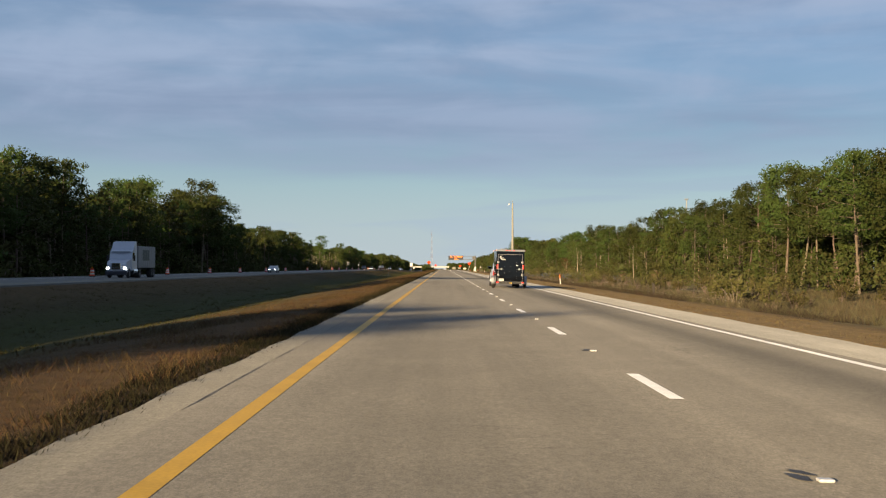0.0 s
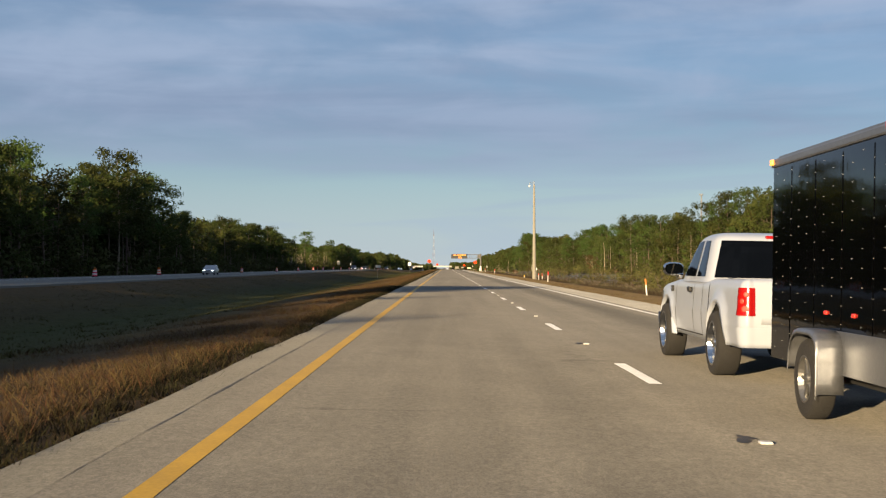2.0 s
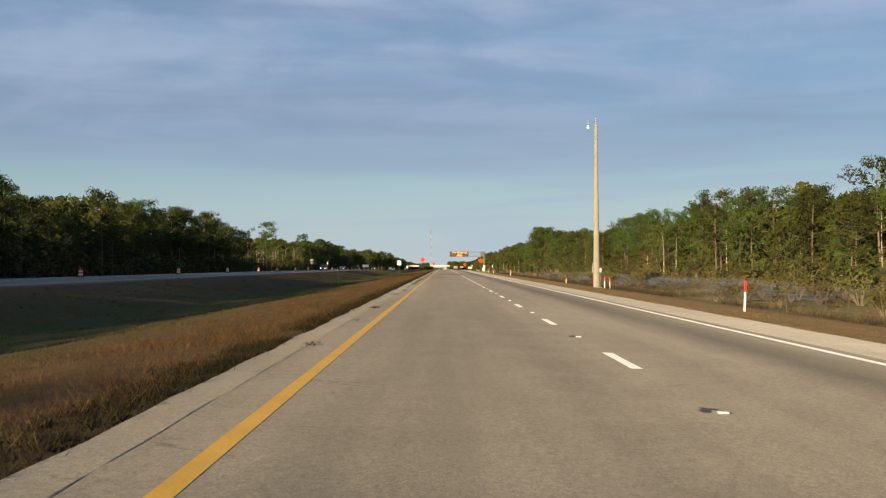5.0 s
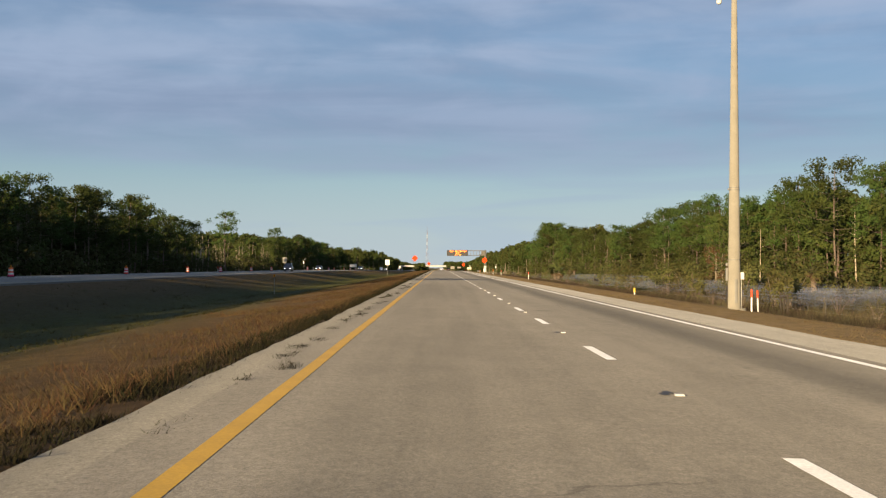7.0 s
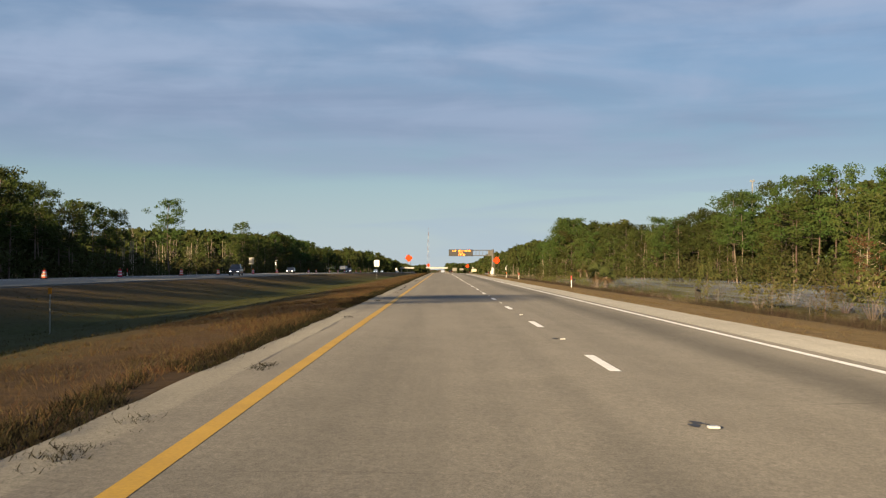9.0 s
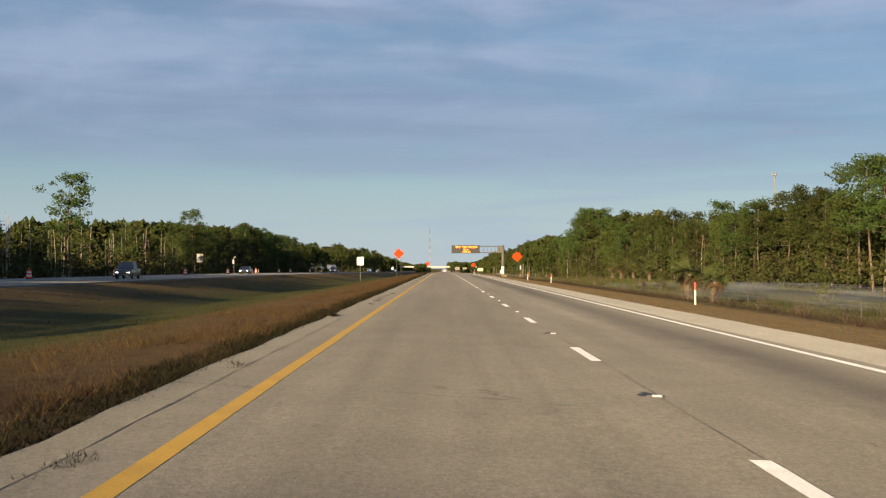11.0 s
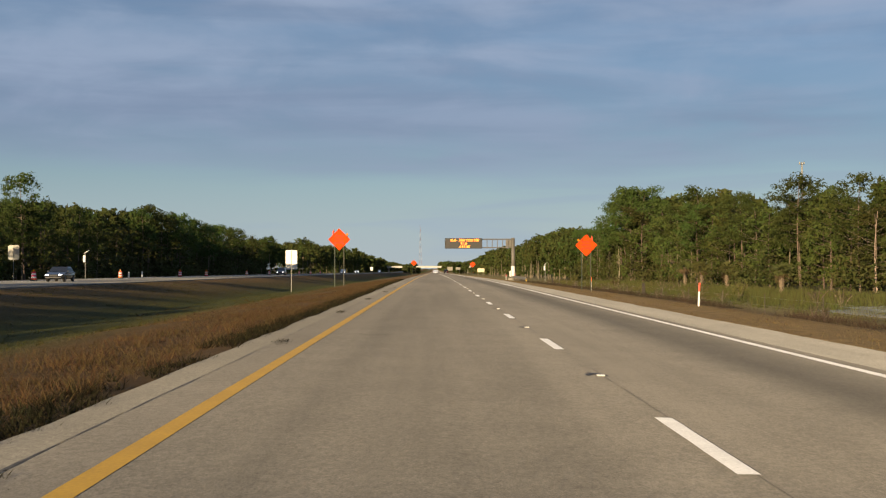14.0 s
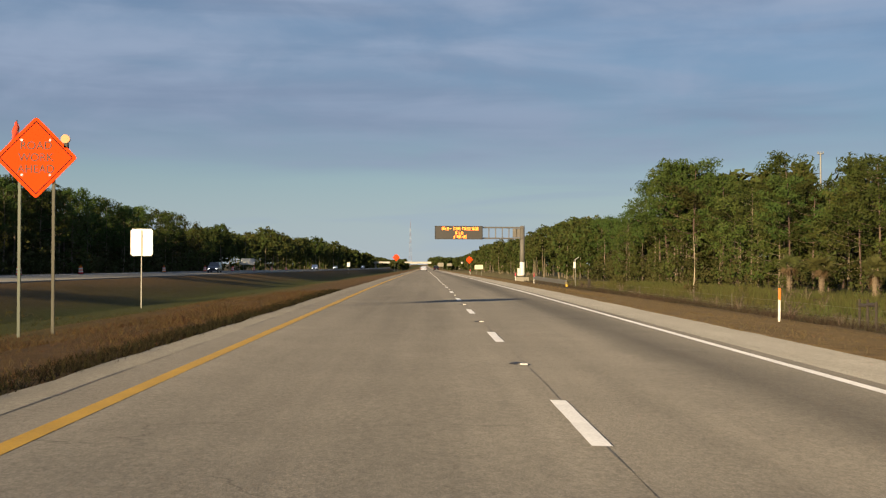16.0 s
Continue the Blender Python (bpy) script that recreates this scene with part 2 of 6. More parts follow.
M_PALEBARK = material("pale_bark", (0.42, 0.34, 0.26), 0.9, vary=0.3, scale=2, fine=14, bump=0.5, objvar=0.2)
M_PINE = material("pine_needles", (0.034, 0.057, 0.013), 0.75, vary=0.3, scale=0.5, fine=5, hue=(0.048, 0.064, 0.015), objvar=0.45, trans=0.06)
M_LEAF = material("broad_leaves", (0.041, 0.062, 0.014), 0.7, vary=0.3, scale=0.5, fine=5, hue=(0.062, 0.068, 0.017), objvar=0.5, trans=0.06)
M_WOODS = material("far_woods_foliage", (0.035, 0.055, 0.013), 0.8, vary=0.28, scale=0.06, fine=1.0, hue=(0.058, 0.066, 0.018), island=0.3, trans=0.06)
M_SHRUB = material("shrub_leaves", (0.075, 0.082, 0.024), 0.8, vary=0.3, scale=0.5, fine=5, hue=(0.115, 0.098, 0.036), objvar=0.3, trans=0.2)
M_STEEL = material("galvanised_steel", (0.27, 0.265, 0.24), 0.55, 0.5, vary=0.15, scale=2, fine=20)
M_GREENPOST = material("green_steel_post", (0.035, 0.05, 0.035), 0.5, 0.2, vary=0.2)
M_PALECONCRETE = material("pale_concrete", (0.55, 0.53, 0.48), 0.85, vary=0.1, scale=0.3, fine=4)
M_CONCRETE = material("weathered_concrete", (0.30, 0.28, 0.225), 0.85, vary=0.14, scale=1.0, fine=18, bump=0.2)


# ---- building helpers ----
def part(name, bm, mat, parent, label="", smooth=False):
    """One mesh object out of a bmesh, under a thing or a part."""
    me = bpy.data.meshes.new(name)
    if smooth:
        for f in bm.faces:
            f.smooth = True
    bm.to_mesh(me)
    bm.free()
    me.materials.append(mat)
    ob = new(name, me)
    ob.parent = parent
    return tagged(ob, label) if label else ob


def thing(name, label, category, at=(0, 0, 0), turn=0, group="", kind=""):
    ob = new(name)
    ob.matrix_basis = pose(*at, 0, 0, turn)
    return tagged(ob, label, category, group, kind)


def box(bm, c, s, bevel=0.0, turn=None):
    r = bmesh.ops.create_cube(bm, size=1.0)["verts"]
    bmesh.ops.scale(bm, vec=s, verts=r)
    if bevel:
        es = list({e for v in r for e in v.link_edges})
        r = list({v for f in bmesh.ops.bevel(bm, geom=es, offset=bevel, segments=2, affect="EDGES", profile=0.6)["faces"] for v in f.verts} | {v for v in r if v.is_valid})
    if turn is not None:
        bmesh.ops.transform(bm, matrix=turn, verts=r)
    bmesh.ops.translate(bm, vec=c, verts=r)
    return bm


def tube(bm, a, b, r0, r1=None, n=10):
    """A tapered round bar from a to b."""
    a, b = Vector(a), Vector(b)
    r1 = r0 if r1 is None else r1
    q = (b - a).to_track_quat("Z", "Y").to_matrix().to_4x4()
    v = bmesh.ops.create_cone(bm, cap_ends=True, segments=n, radius1=r0, radius2=r1, depth=(b - a).length)["verts"]
    bmesh.ops.transform(bm, matrix=Matrix.Translation((a + b) / 2) @ q, verts=v)
    return bm


def sheet(name, verts, faces, mat, parent=None, smooth=False):
    me = bpy.data.meshes.new(name)
    me.from_pydata(verts, [], faces)
    me.materials.append(mat)
    if smooth:
        me.polygons.foreach_set("use_smooth", [True] * len(me.polygons))
    me.update()
    ob = new(name, me)
    ob.parent = parent
    return ob


M_SEAM = material("dark_joint", (0.10, 0.095, 0.085), 0.8, vary=0.5, scale=2, fine=9)


# ---- ground and carriageways ----
CROSS = 0.02                                  # fall of the carriageway to the right
X_YELLOW, X_SKIP, X_RIGHT = -1.72, 2.41, 6.24
X_LEFT_EDGE, X_RIGHT_EDGE = -2.76, 8.1
X_SEAM = -2.32                                # where the lane paving meets the old shoulder
FALL2 = [(-200, 0.0), (450, 0.0), (640, -0.14), (800, 0.0), (6000, 0.0)]
# the whole road sinks gently ahead
DIP = [(-200, 0.0), (590, 0.0), (640, -0.06), (700, -0.25), (830, -0.75), (960, -1.25), (1300, -2.5), (1830, -4.3), (3000, -5.5), (6000, -6.0)]
PROFILE = [(-2500, -1.0), (-120, -1.0), (-60, -1.0), (-48, -0.75), (-43.6, -0.1), (-42, -0.05), (-30, -0.2), (-29.4, -0.1), (-24, -0.95), (-19, -1.7), (-14, -1.4), (-8, -0.35),
           (-5, -0.06), (-2.86, 0.03), (-2.5, -0.12), (7.6, -0.32), (8.2, -0.17), (10, -0.3), (12, -0.6), (16, -1.05), (18, -1.3), (21, -1.65), (25, -2.0), (35, -2.1), (60, -1.7), (120, -1.2), (2500, -1.0)]


def dip(y):
    return float(np.interp(y, [p[0] for p in DIP], [p[1] for p in DIP]))


def ground_z(x, y=0.0):
    z = dip(y) + float(np.interp(x, [p[0] for p in PROFILE], [p[1] for p in PROFILE]))
    if x < -26:
        z += float(np.interp(y, [p[0] for p in FALL2], [p[1] for p in FALL2])) * min(1, (-26 - x) / 4)
    return z


def road_z(x, y=0.0):
    return -CROSS * x + dip(y)


def build_ground():
    xs = sorted(set([p[0] for p in PROFILE] + list(np.arange(-58, -44, 2.0)) + list(np.arange(-29, -3.2, 0.8)) + list(np.arange(8.4, 60, 1.2))))
    ys = list(np.arange(-150, 760, 2.5)) + list(np.arange(760, 1600, 20)) + [1600, 1800, 2100, 2600, 3300, 4200, 6000]
    verts = []
    for y in ys:
        for x in xs:
            z = ground_z(x, y)
            edge = min(abs(x - e) for e in (-43, -29.7, -2.76, 8.1))
            inside = -43.3 < x < -29.4 or -2.82 < x < 8.15
            if not inside and abs(x) < 200:
                k = min(1.0, edge / 2.0)
                z += k * (0.10 * noise.noise((x * 0.35, y * 0.18, 0)) + 0.05 * noise.noise((x * 1.1, y * 0.9, 3)))
            verts.append((x, y, z))
    nx = len(xs)
    faces = [(i * nx + j, i * nx + j + 1, (i + 1) * nx + j + 1, (i + 1) * nx + j) for i in range(len(ys) - 1) for j in range(nx - 1)]
    g = sheet("ground", verts, faces, M_GROUND, smooth=True)
    tagged(g, "brown winter grass, green median bottom and marshy soil", "ground", kind="structure")


def left_edge(y):
    """The ragged outer edge of the inner shoulder."""
    return X_LEFT_EDGE + 0.075 * noise.noise((y * 0.35, 1.7, X_LEFT_EDGE)) + 0.0525 * noise.noise((y * 1.3, 5.1, X_LEFT_EDGE))


def slab(name, x0, x1, zf, mat, ragged=(0.0, 0.0), thick=0.16, label="", category="road", kind="structure", y0=-150, y1=3600):
    """A paved strip along y with thickness; its edges may be ragged."""
    ys = list(np.arange(y0, 760, 1.0 if any(ragged) else 10.0)) + list(np.arange(760, 1500, 20.0)) + [1500, 1800, 2200, 2800, y1]
    verts, faces = [], []
    for y in ys:
        a = x0 + ragged[0] * noise.noise((y * 0.35, 1.7, x0)) + ragged[0] * 0.7 * noise.noise((y * 1.3, 5.1, x0))
        b = x1 + ragged[1] * noise.noise((y * 0.35, 8.7, x1)) + ragged[1] * 0.7 * noise.noise((y * 1.3, 2.1, x1))
        for x in (a, b):
            verts.append((x, y, zf(x, y)))
        for x in (b, a):
            verts.append((x, y, zf(x, y) - thick))
    for i in range(len(ys) - 1):
        p, q = i * 4, i * 4 + 4
        for j in range(4):
            k = (j + 1) % 4
            faces.append((p + j, p + k, q + k, q + j))
    n = len(verts)
    faces += [(3, 2, 1, 0), (n - 4, n - 3, n - 2, n - 1)]
    ob = sheet(name, verts, faces, mat)
    return tagged(ob, label, category, kind=kind)


def z1(x, y):
    return road_z(x, y)


def z2(x, y):
    return 0.02 + (-30 - x) * 0.012 + dip(y) + float(np.interp(y, [p[0] for p in FALL2], [p[1] for p in FALL2]))


build_ground()
road = slab("road", X_SEAM, X_RIGHT + 0.35, z1, M_ROAD, label="worn light grey asphalt motorway carriageway with two lanes")
slab("pavement_left", X_LEFT_EDGE, X_SEAM, z1, M_INNER, ragged=(0.075, 0.0), label="pale weathered asphalt inner shoulder with ragged grassy edge", category="road shoulder")
slab("pavement_right", X_RIGHT + 0.35, X_RIGHT_EDGE, z1, M_SHOULDER, ragged=(0.0, 0.10), label="pale weathered asphalt outer shoulder", category="road shoulder")
road_far = slab("road_oncoming", -43.0, -29.7, z2, M_ROAD2, label="grey asphalt oncoming carriageway beyond the median", y0=-150)


def stripe(name, x, w, y0, y1, mat, parent, zf, step=4.0, wob=0.012):
    n = max(1, int((y1 - y0) / step))
    verts, faces = [], []
    for i in range(n + 1):
        y = y0 + (y1 - y0) * i / n
        for s in (-0.5, 0.5):
            xx = x + s * w + wob * noise.noise((y * 0.6, s * 9, x))
            verts.append((xx, y, zf(xx, y) + 0.0025))
    faces = [(2 * i, 2 * i + 1, 2 * i + 3, 2 * i + 2) for i in range(n)]
    return sheet(name, verts, faces, mat, parent)


stripe("joint_seam", X_SKIP + 0.05, 0.004, 404, 640, M_SEAM, road, z1, 0.8, 0.03)
for y0, y1 in ((10, 60), (66, 140), (148, 230), (338, 430), (452, 640)):
    stripe("shoulder_joint", X_SEAM, 0.007, y0, y1, M_SEAM, road, z1, 0.6, 0.035)
stripe("yellow_edge_line", X_YELLOW, 0.17, -100, 3000, M_YELLOW, road, z1)
stripe("white_edge_line", X_RIGHT, 0.165, -100, 3000, M_WHITE, road, z1)
stripe("yellow_edge_line", -31.4, 0.16, -100, 3000, M_YELLOW, road_far, z2, 20)
stripe("white_edge_line", -39.4, 0.16, -100, 3000, M_WHITE, road_far, z2, 20)


# ---- trees and shrubs ----
rng = np.random.default_rng(7)


def leaf_cloud(centres, radii, count, size, flat=0.7, up=0.0, r=None):
    """Many small triangular leaf clumps scattered round centres: vertices and faces."""
    r = r or rng
    V, F, k = [], [], 0
    for c, rad in zip(centres, radii):
        n = max(6, int(count * rad * rad))
        d = r.normal(size=(n, 3))
        d /= np.linalg.norm(d, axis=1)[:, None] + 1e-9
        p = np.asarray(c) + d * (rad * r.random((n, 1)) ** 0.45) * np.array((1, 1, flat))
        q = d * 0.9 + r.normal(size=(n, 3)) * 0.42 + np.array((0, 0, 0.15))
        a = np.cross(q, r.normal(size=(n, 3)))
        a /= np.linalg.norm(a, axis=1)[:, None] + 1e-9
        b = np.cross(q, a)
        b /= np.linalg.norm(b, axis=1)[:, None] + 1e-9
        s = size * (0.6 + 0.8 * r.random((n, 1)))
        V.append(np.stack([p - a * s * 0.6 - b * s * 0.35, p - a * s * 0.4 + b * s * 0.45, p + a * s * 0.8], axis=1).reshape(-1, 3))
        F.append(np.arange(k, k + 3 * n).reshape(-1, 3))
        k += 3 * n
    return np.concatenate(V), np.concatenate(F)


def limb_mesh(paths):
    """Tapered branches: each path is a list of (point, radius)."""
    V, F = [], []
    for path, n in paths:
        base = len(V)
        for i, (p, rad) in enumerate(path):
            p = Vector(p)
            d = (Vector(path[min(i + 1, len(path) - 1)][0]) - Vector(path[max(i - 1, 0)][0])).normalized()
            q = d.to_track_quat("Z", "Y")
            for j in range(n):
                V.append(tuple(p + q @ Vector((rad * math.cos(6.2832 * j / n), rad * math.sin(6.2832 * j / n), 0))))
        for i in range(len(path) - 1):
            for j in range(n):
                k = (j + 1) % n
                F.append((base + i * n + j, base + i * n + k, base + i * n + n + k, base + i * n + n + j))
    return V, F


def tree_parts(kind, height, r):
    """Limb paths and crown clumps for one tree standing at the origin."""
    lean = r.normal(size=2) * 0.012 * height
    bend = r.normal(size=2) * 0.02 * height

    def axis(h):
        f = h / height
        return np.array((lean[0] * f + bend[0] * math.sin(3 * f), lean[1] * f + bend[1] * math.sin(3 * f), h))

    r0 = {"pine": 0.0105, "oak": 0.013, "snag": 0.011, "bare": 0.010}[kind] * height
    trunk = [((*axis(0)[:2], -0.3), r0 * 1.35)] + [(tuple(axis(height * f)), r0 * (1 - 0.82 * f)) for f in (0.03, 0.2, 0.4, 0.6, 0.8, 0.97)]
    paths, cen, rad = [(trunk, 6)], [], []
    low, nb = {"pine": (0.44, 28), "oak": (0.12, 30), "snag": (0.5, 7), "bare": (0.35, 14)}[kind]
    for i in range(nb):
        f = low + (0.97 - low) * (i + r.random() * 0.8) / nb
        g = (f - low) / (1 - low)
        ang = i * 2.4 + r.normal() * 0.5
        if kind == "pine":
            ln = height * (0.05 + 0.15 * math.sin(3.14 * min(1, 0.25 + 0.75 * g)) ** 0.8) * (0.65 + 0.7 * r.random())
            rise = 0.15 + 0.5 * g
        elif kind == "oak":
            ln = height * (0.10 + 0.22 * math.sin(3.14 * min(1, 0.2 + 0.72 * g))) * (0.65 + 0.6 * r.random())
            rise = 0.2 + 0.5 * g
        else:
            ln = height * (0.05 + 0.1 * (1 - g)) * (0.5 + r.random())
            rise = 0.5
        o = axis(height * f)
        tip = o + np.array((math.cos(ang) * ln, math.sin(ang) * ln, rise * ln))
        mid = (o + tip) / 2 + np.array((0, 0, -0.08 * ln))
        br = r0 * (1 - 0.8 * f) * 0.32
        paths.append(([(tuple(o), br), (tuple(mid), br * 0.7), (tuple(tip), br * 0.25)], 4))
        if kind in ("pine", "oak"):
            k = 0.080 if kind == "pine" else 0.090
            for q, s in ((tip, 1.0), (o * 0.35 + tip * 0.65 + r.normal(size=3) * 0.4, 0.85)):
                cen.append(q); rad.append(height * k * s * (0.55 + 0.9 * r.random() ** 1.5))
    if kind in ("pine", "oak"):
        cen.append(axis(height * 0.97)); rad.append(height * 0.06)
    return paths, cen, rad


def make_tree(name, kind, height, seed, label, count=None, leaf=None, leafmat=None, bark=None):
    r = np.random.default_rng(seed)
    paths, cen, rad = tree_parts(kind, height, r)
    ob = thing(name, label, "tree")
    V, F = limb_mesh(paths)
    sheet("trunk", V, F, bark or M_BARK, ob, smooth=True)
    if cen:
        V, F = leaf_cloud(cen, rad, count or (47 if kind == "pine" else 44), leaf or 0.275, flat=0.62 if kind == "pine" else 0.8, r=r)
        sheet("crown", V.tolist(), F.tolist(), leafmat or (M_PINE if kind == "pine" else M_LEAF), ob)
    return ob


PINE_LABEL = "tall green pine with bare lower trunk in the roadside forest"
OAK_LABEL = "dense dark green broad-leaved tree in the roadside forest"
SNAG_LABEL = "dead pale tree trunk with short broken branches"
pines = [make_tree("pine_tree", "pine", 16.0, 11 + i, PINE_LABEL) for i in range(6)]
oaks = [make_tree("broadleaf_tree", "oak", 11.0, 41 + i, OAK_LABEL) for i in range(4)]
snags = [make_tree("dead_tree", "snag", 12.0, 61 + i, SNAG_LABEL, bark=M_PALEBARK) for i in range(3)]


def place(ob, x, y, h0, h, group, first=set()):
    """The first call for a tree moves the original, later calls copy it; the tree is turned and sized to height h."""
    s = h / h0
    m = pose(x, y, ground_z(x, y) - 0.05, 0, 0, rng.random() * 360)
    o = ob if ob.name not in first else copy_thing(ob, m)
    first.add(ob.name)
    o.matrix_basis = m @ Matrix.Diagonal((s * (0.9 + 0.25 * rng.random()), s * (0.9 + 0.25 * rng.random()), s, 1))
    o["group"] = group
    return o


# treetop heights along the road, (y, z of the tops)
LEFT_TOPS = [(0, 16.5), (150, 16.2), (178, 16.4), (200, 14.4), (216, 15.2), (236, 15.8), (252, 15.4), (268, 15.2), (280, 15.9), (298, 15.4), (306, 14.2), (312, 12.6), (347, 13.7), (370, 13.9), (388, 12.4),
             (404, 14.4), (421, 15.8), (457, 15.0), (479, 14.5), (495, 15.4), (509, 14.0), (516, 15.2), (526, 13.0), (538, 14.3), (550, 12.6), (567, 10.5), (590, 9.8), (650, 9.8), (666, 12.2), (713, 12.2),
             (745, 15.0), (790, 15.0), (810, 13.0), (870, 13.2), (920, 11.6), (980, 12.4), (1180, 14.3), (1400, 14.5), (1900, 12.0), (3000, 11.0)]
RIGHT_TOPS = [(0, 14.5), (143, 14.6), (152, 16.3), (178, 16.5), (200, 15.4), (216, 17.2), (230, 15.4), (272, 13.8), (286, 16.8), (312, 17.2), (326, 15.0), (368, 13.8), (395, 15.5), (414, 14.3), (453, 15.2), (535, 15.4),
              (590, 15.4), (640, 14.4), (698, 14.2), (740, 14.8), (752, 16.0), (762, 17.4), (776, 15.8), (792, 16.2), (804, 20.4), (832, 20.6), (840, 18.6), (848, 14.6), (885, 13.6), (940, 16.2), (975, 16.8), (1030, 12.9), (1140, 14.5), (1300, 15.0), (1800, 12.0), (3000, 12.0)]


def left_line(y):
    """How far the forest stands to the left of the road."""
    return float(np.interp(y, [0, 400, 425, 600, 655, 3000], [-53, -53, -60, -60, -54, -54]))


def left_height(y):
    return float(np.interp(y, *zip(*LEFT_TOPS))) + 0.8


def right_line(y):
    return float(np.interp(y, [0, 300, 420, 560, 760, 900, 3000], [50, 52, 50, 54, 52, 44, 44]))


def right_height(y):
    return float(np.interp(y, *zip(*RIGHT_TOPS))) + 1.7


# front rows of the forest
y = 70.0
while y < 900:
    gap = 4.4 if y < 520 else 2.6 if 560 < y < 664 else 5.2
    x = left_line(y) - 1.0 + 4.0 * noise.noise((y * 0.045, 2.0, 0)) - abs(rng.normal()) * 2.5
    bare = 560 < y < 664
    u = rng.random()
    if bare and u < 0.72:
        place(snags[int(rng.integers(3))], x, y, 12.0, 7 + 3.5 * rng.random(), "trees left of the road")
    elif u < 0.62:
        place(pines[int(rng.integers(6))], x, y, 16.0, left_height(y) + 0.5 - 3.6 * rng.random() ** 1.3, "trees left of the road")
    else:
        place(oaks[int(rng.integers(4))], x, y, 11.0, left_height(y) * (0.58 + 0.30 * rng.random()), "trees left of the road")
    y += gap * (0.6 + 0.8 * rng.random())
place(pines[1], -57.5, 237, 16.0, 18.0, "trees left of the road")
place(pines[4], -53.5, 275, 16.0, 20.6, "trees left of the road")
for i, (x, y, h) in enumerate(((-60, 240, 18.6), (-61, 246, 18.0), (-60, 279, 19.2), (-61, 288, 19.0), (-60.5, 296, 18.4))):
    place(pines[i], x, y, 16.0, h, "trees left of the road")
place(pines[5], -58.6, 593, 16.0, 17.2, "trees left of the road")
place(pines[2], -55.8, 674, 16.0, 15.0, "trees left of the road")
y = 90.0
while y < 900:
    x = right_line(y) + 1.0 + 5.0 * noise.noise((y * 0.05, 7.0, 0)) + abs(rng.normal()) * 2.5
    u = rng.random()
    if u < 0.07:
        place(snags[int(rng.integers(3))], x - 5 * rng.random(), y, 12.0, 6 + 5 * rng.random(), "trees right of the road")
    elif u < 0.60:
        place(pines[int(rng.integers(6))], x, y, 16.0, right_height(y) + 0.5 - 4.0 * rng.random() ** 1.3, "trees right of the road")
    else:
        place(oaks[int(rng.integers(4))], x, y, 11.0, right_height(y) * (0.50 + 0.32 * rng.random()), "trees right of the road")
    y += 4.9 * (0.6 + 0.8 * rng.random())
for x, y, h in ((52.0, 807, 22.4), (50.5, 819, 22.0), (50.0, 833, 22.3), (53, 812, 20.5), (51, 826, 20.5)):
    place(pines[int(rng.integers(6))], x, y, 16.0, h, "trees right of the road")
for x, y, h in ((50.5, 470, 6.5), (49.8, 471, 6.0), (51, 468.8, 5.5), (32.5, 721, 7.2)):
    place(snags[int(rng.integers(3))], x, y, 12.0, h, "trees right of the road")


def woods(name, spots, count, leaf, label):
    """One joined mass of trees too many to count: trunks and crowns."""
    base = []
    for i in range(8):
        r = np.random.default_rng(90 + i)
        kind = "pine" if i < 5 else "oak"
        paths, cen, rad = tree_parts(kind, 15.0 if kind == "pine" else 12.0, r)
        base.append((limb_mesh([(paths[0][0], 5)]), leaf_cloud(cen, [q * 1.15 for q in rad], count, leaf, r=r)))
    LV, LF, TV, TF, lk, tk = [], [], [], [], 0, 0
    for x, y, h in spots:
        (tv, tf), (lv, lf) = base[int(rng.integers(8))]
        a, s = rng.random() * 6.283, h / 15.0
        c, d = math.cos(a) * s, math.sin(a) * s
        m = np.array(((c, -d, 0), (d, c, 0), (0, 0, s)))
        o = np.array((x, y, ground_z(x, y) - 0.1))
        LV.append(lv @ m.T + o); LF.append(lf + lk); lk += len(lv)
        TV.append(np.array(tv) @ m.T + o); TF.append(np.array(tf) + tk); tk += len(tv)
    ob = thing(name, label, "woods", kind="stuff")
    sheet("crowns", np.concatenate(LV).tolist(), np.concatenate(LF).tolist(), M_WOODS, ob)
    sheet("trunks", np.concatenate(TV).tolist(), np.concatenate(TF).tolist(), M_BARK, ob)


spots = []
for y in np.arange(40, 960, 5.5):
    for row in range(1, 3):
        spots.append((left_line(y) - 4 - 8 * row + rng.normal() * 2, y + rng.normal() * 3, left_height(y) - (4.4 if not 560 < y < 668 else 5.4) + 3.6 * rng.random()))
for y in np.arange(-150, 70, 6.0):
    for row in range(0, 2):
        spots.append((left_line(y) - 2 - 6 * row + rng.normal() * 2, y + rng.normal() * 3, 14.5 + 3.0 * rng.random()))
# tall trees out of view, added to throw shade on road and verge
for x, y, h in ((-54, -69, 19.0), (-55, -61, 19.0), (-54, 2, 17.6), (-54, 12, 17.6), (-56, 19, 17.4), (-54, 22, 19.8), (-54, 27, 20.4), (-55, 32, 20.6), (-54, 37, 20.5), (-55, 41, 20.7), (-54, 45, 20.5), (-54, 48, 19.9)):
    spots.append((x, y, h))
woods("forest_left", spots, 8.0, 0.92, "dark dense pine and oak forest behind the first trees")
# unseen deep rows, added to keep the low sun off the front trees
spots = []
for y in np.arange(-150, 960, 6.5):
    for row in range(3, 7):
        spots.append((left_line(y) - 4 - 8 * row + rng.normal() * 2.5, y + rng.normal() * 3, left_height(y) - 2.5 + 2.5 * rng.random()))
woods("forest_left_depth", spots, 2.4, 1.3, "unseen pine rows added behind the left forest to shade it")
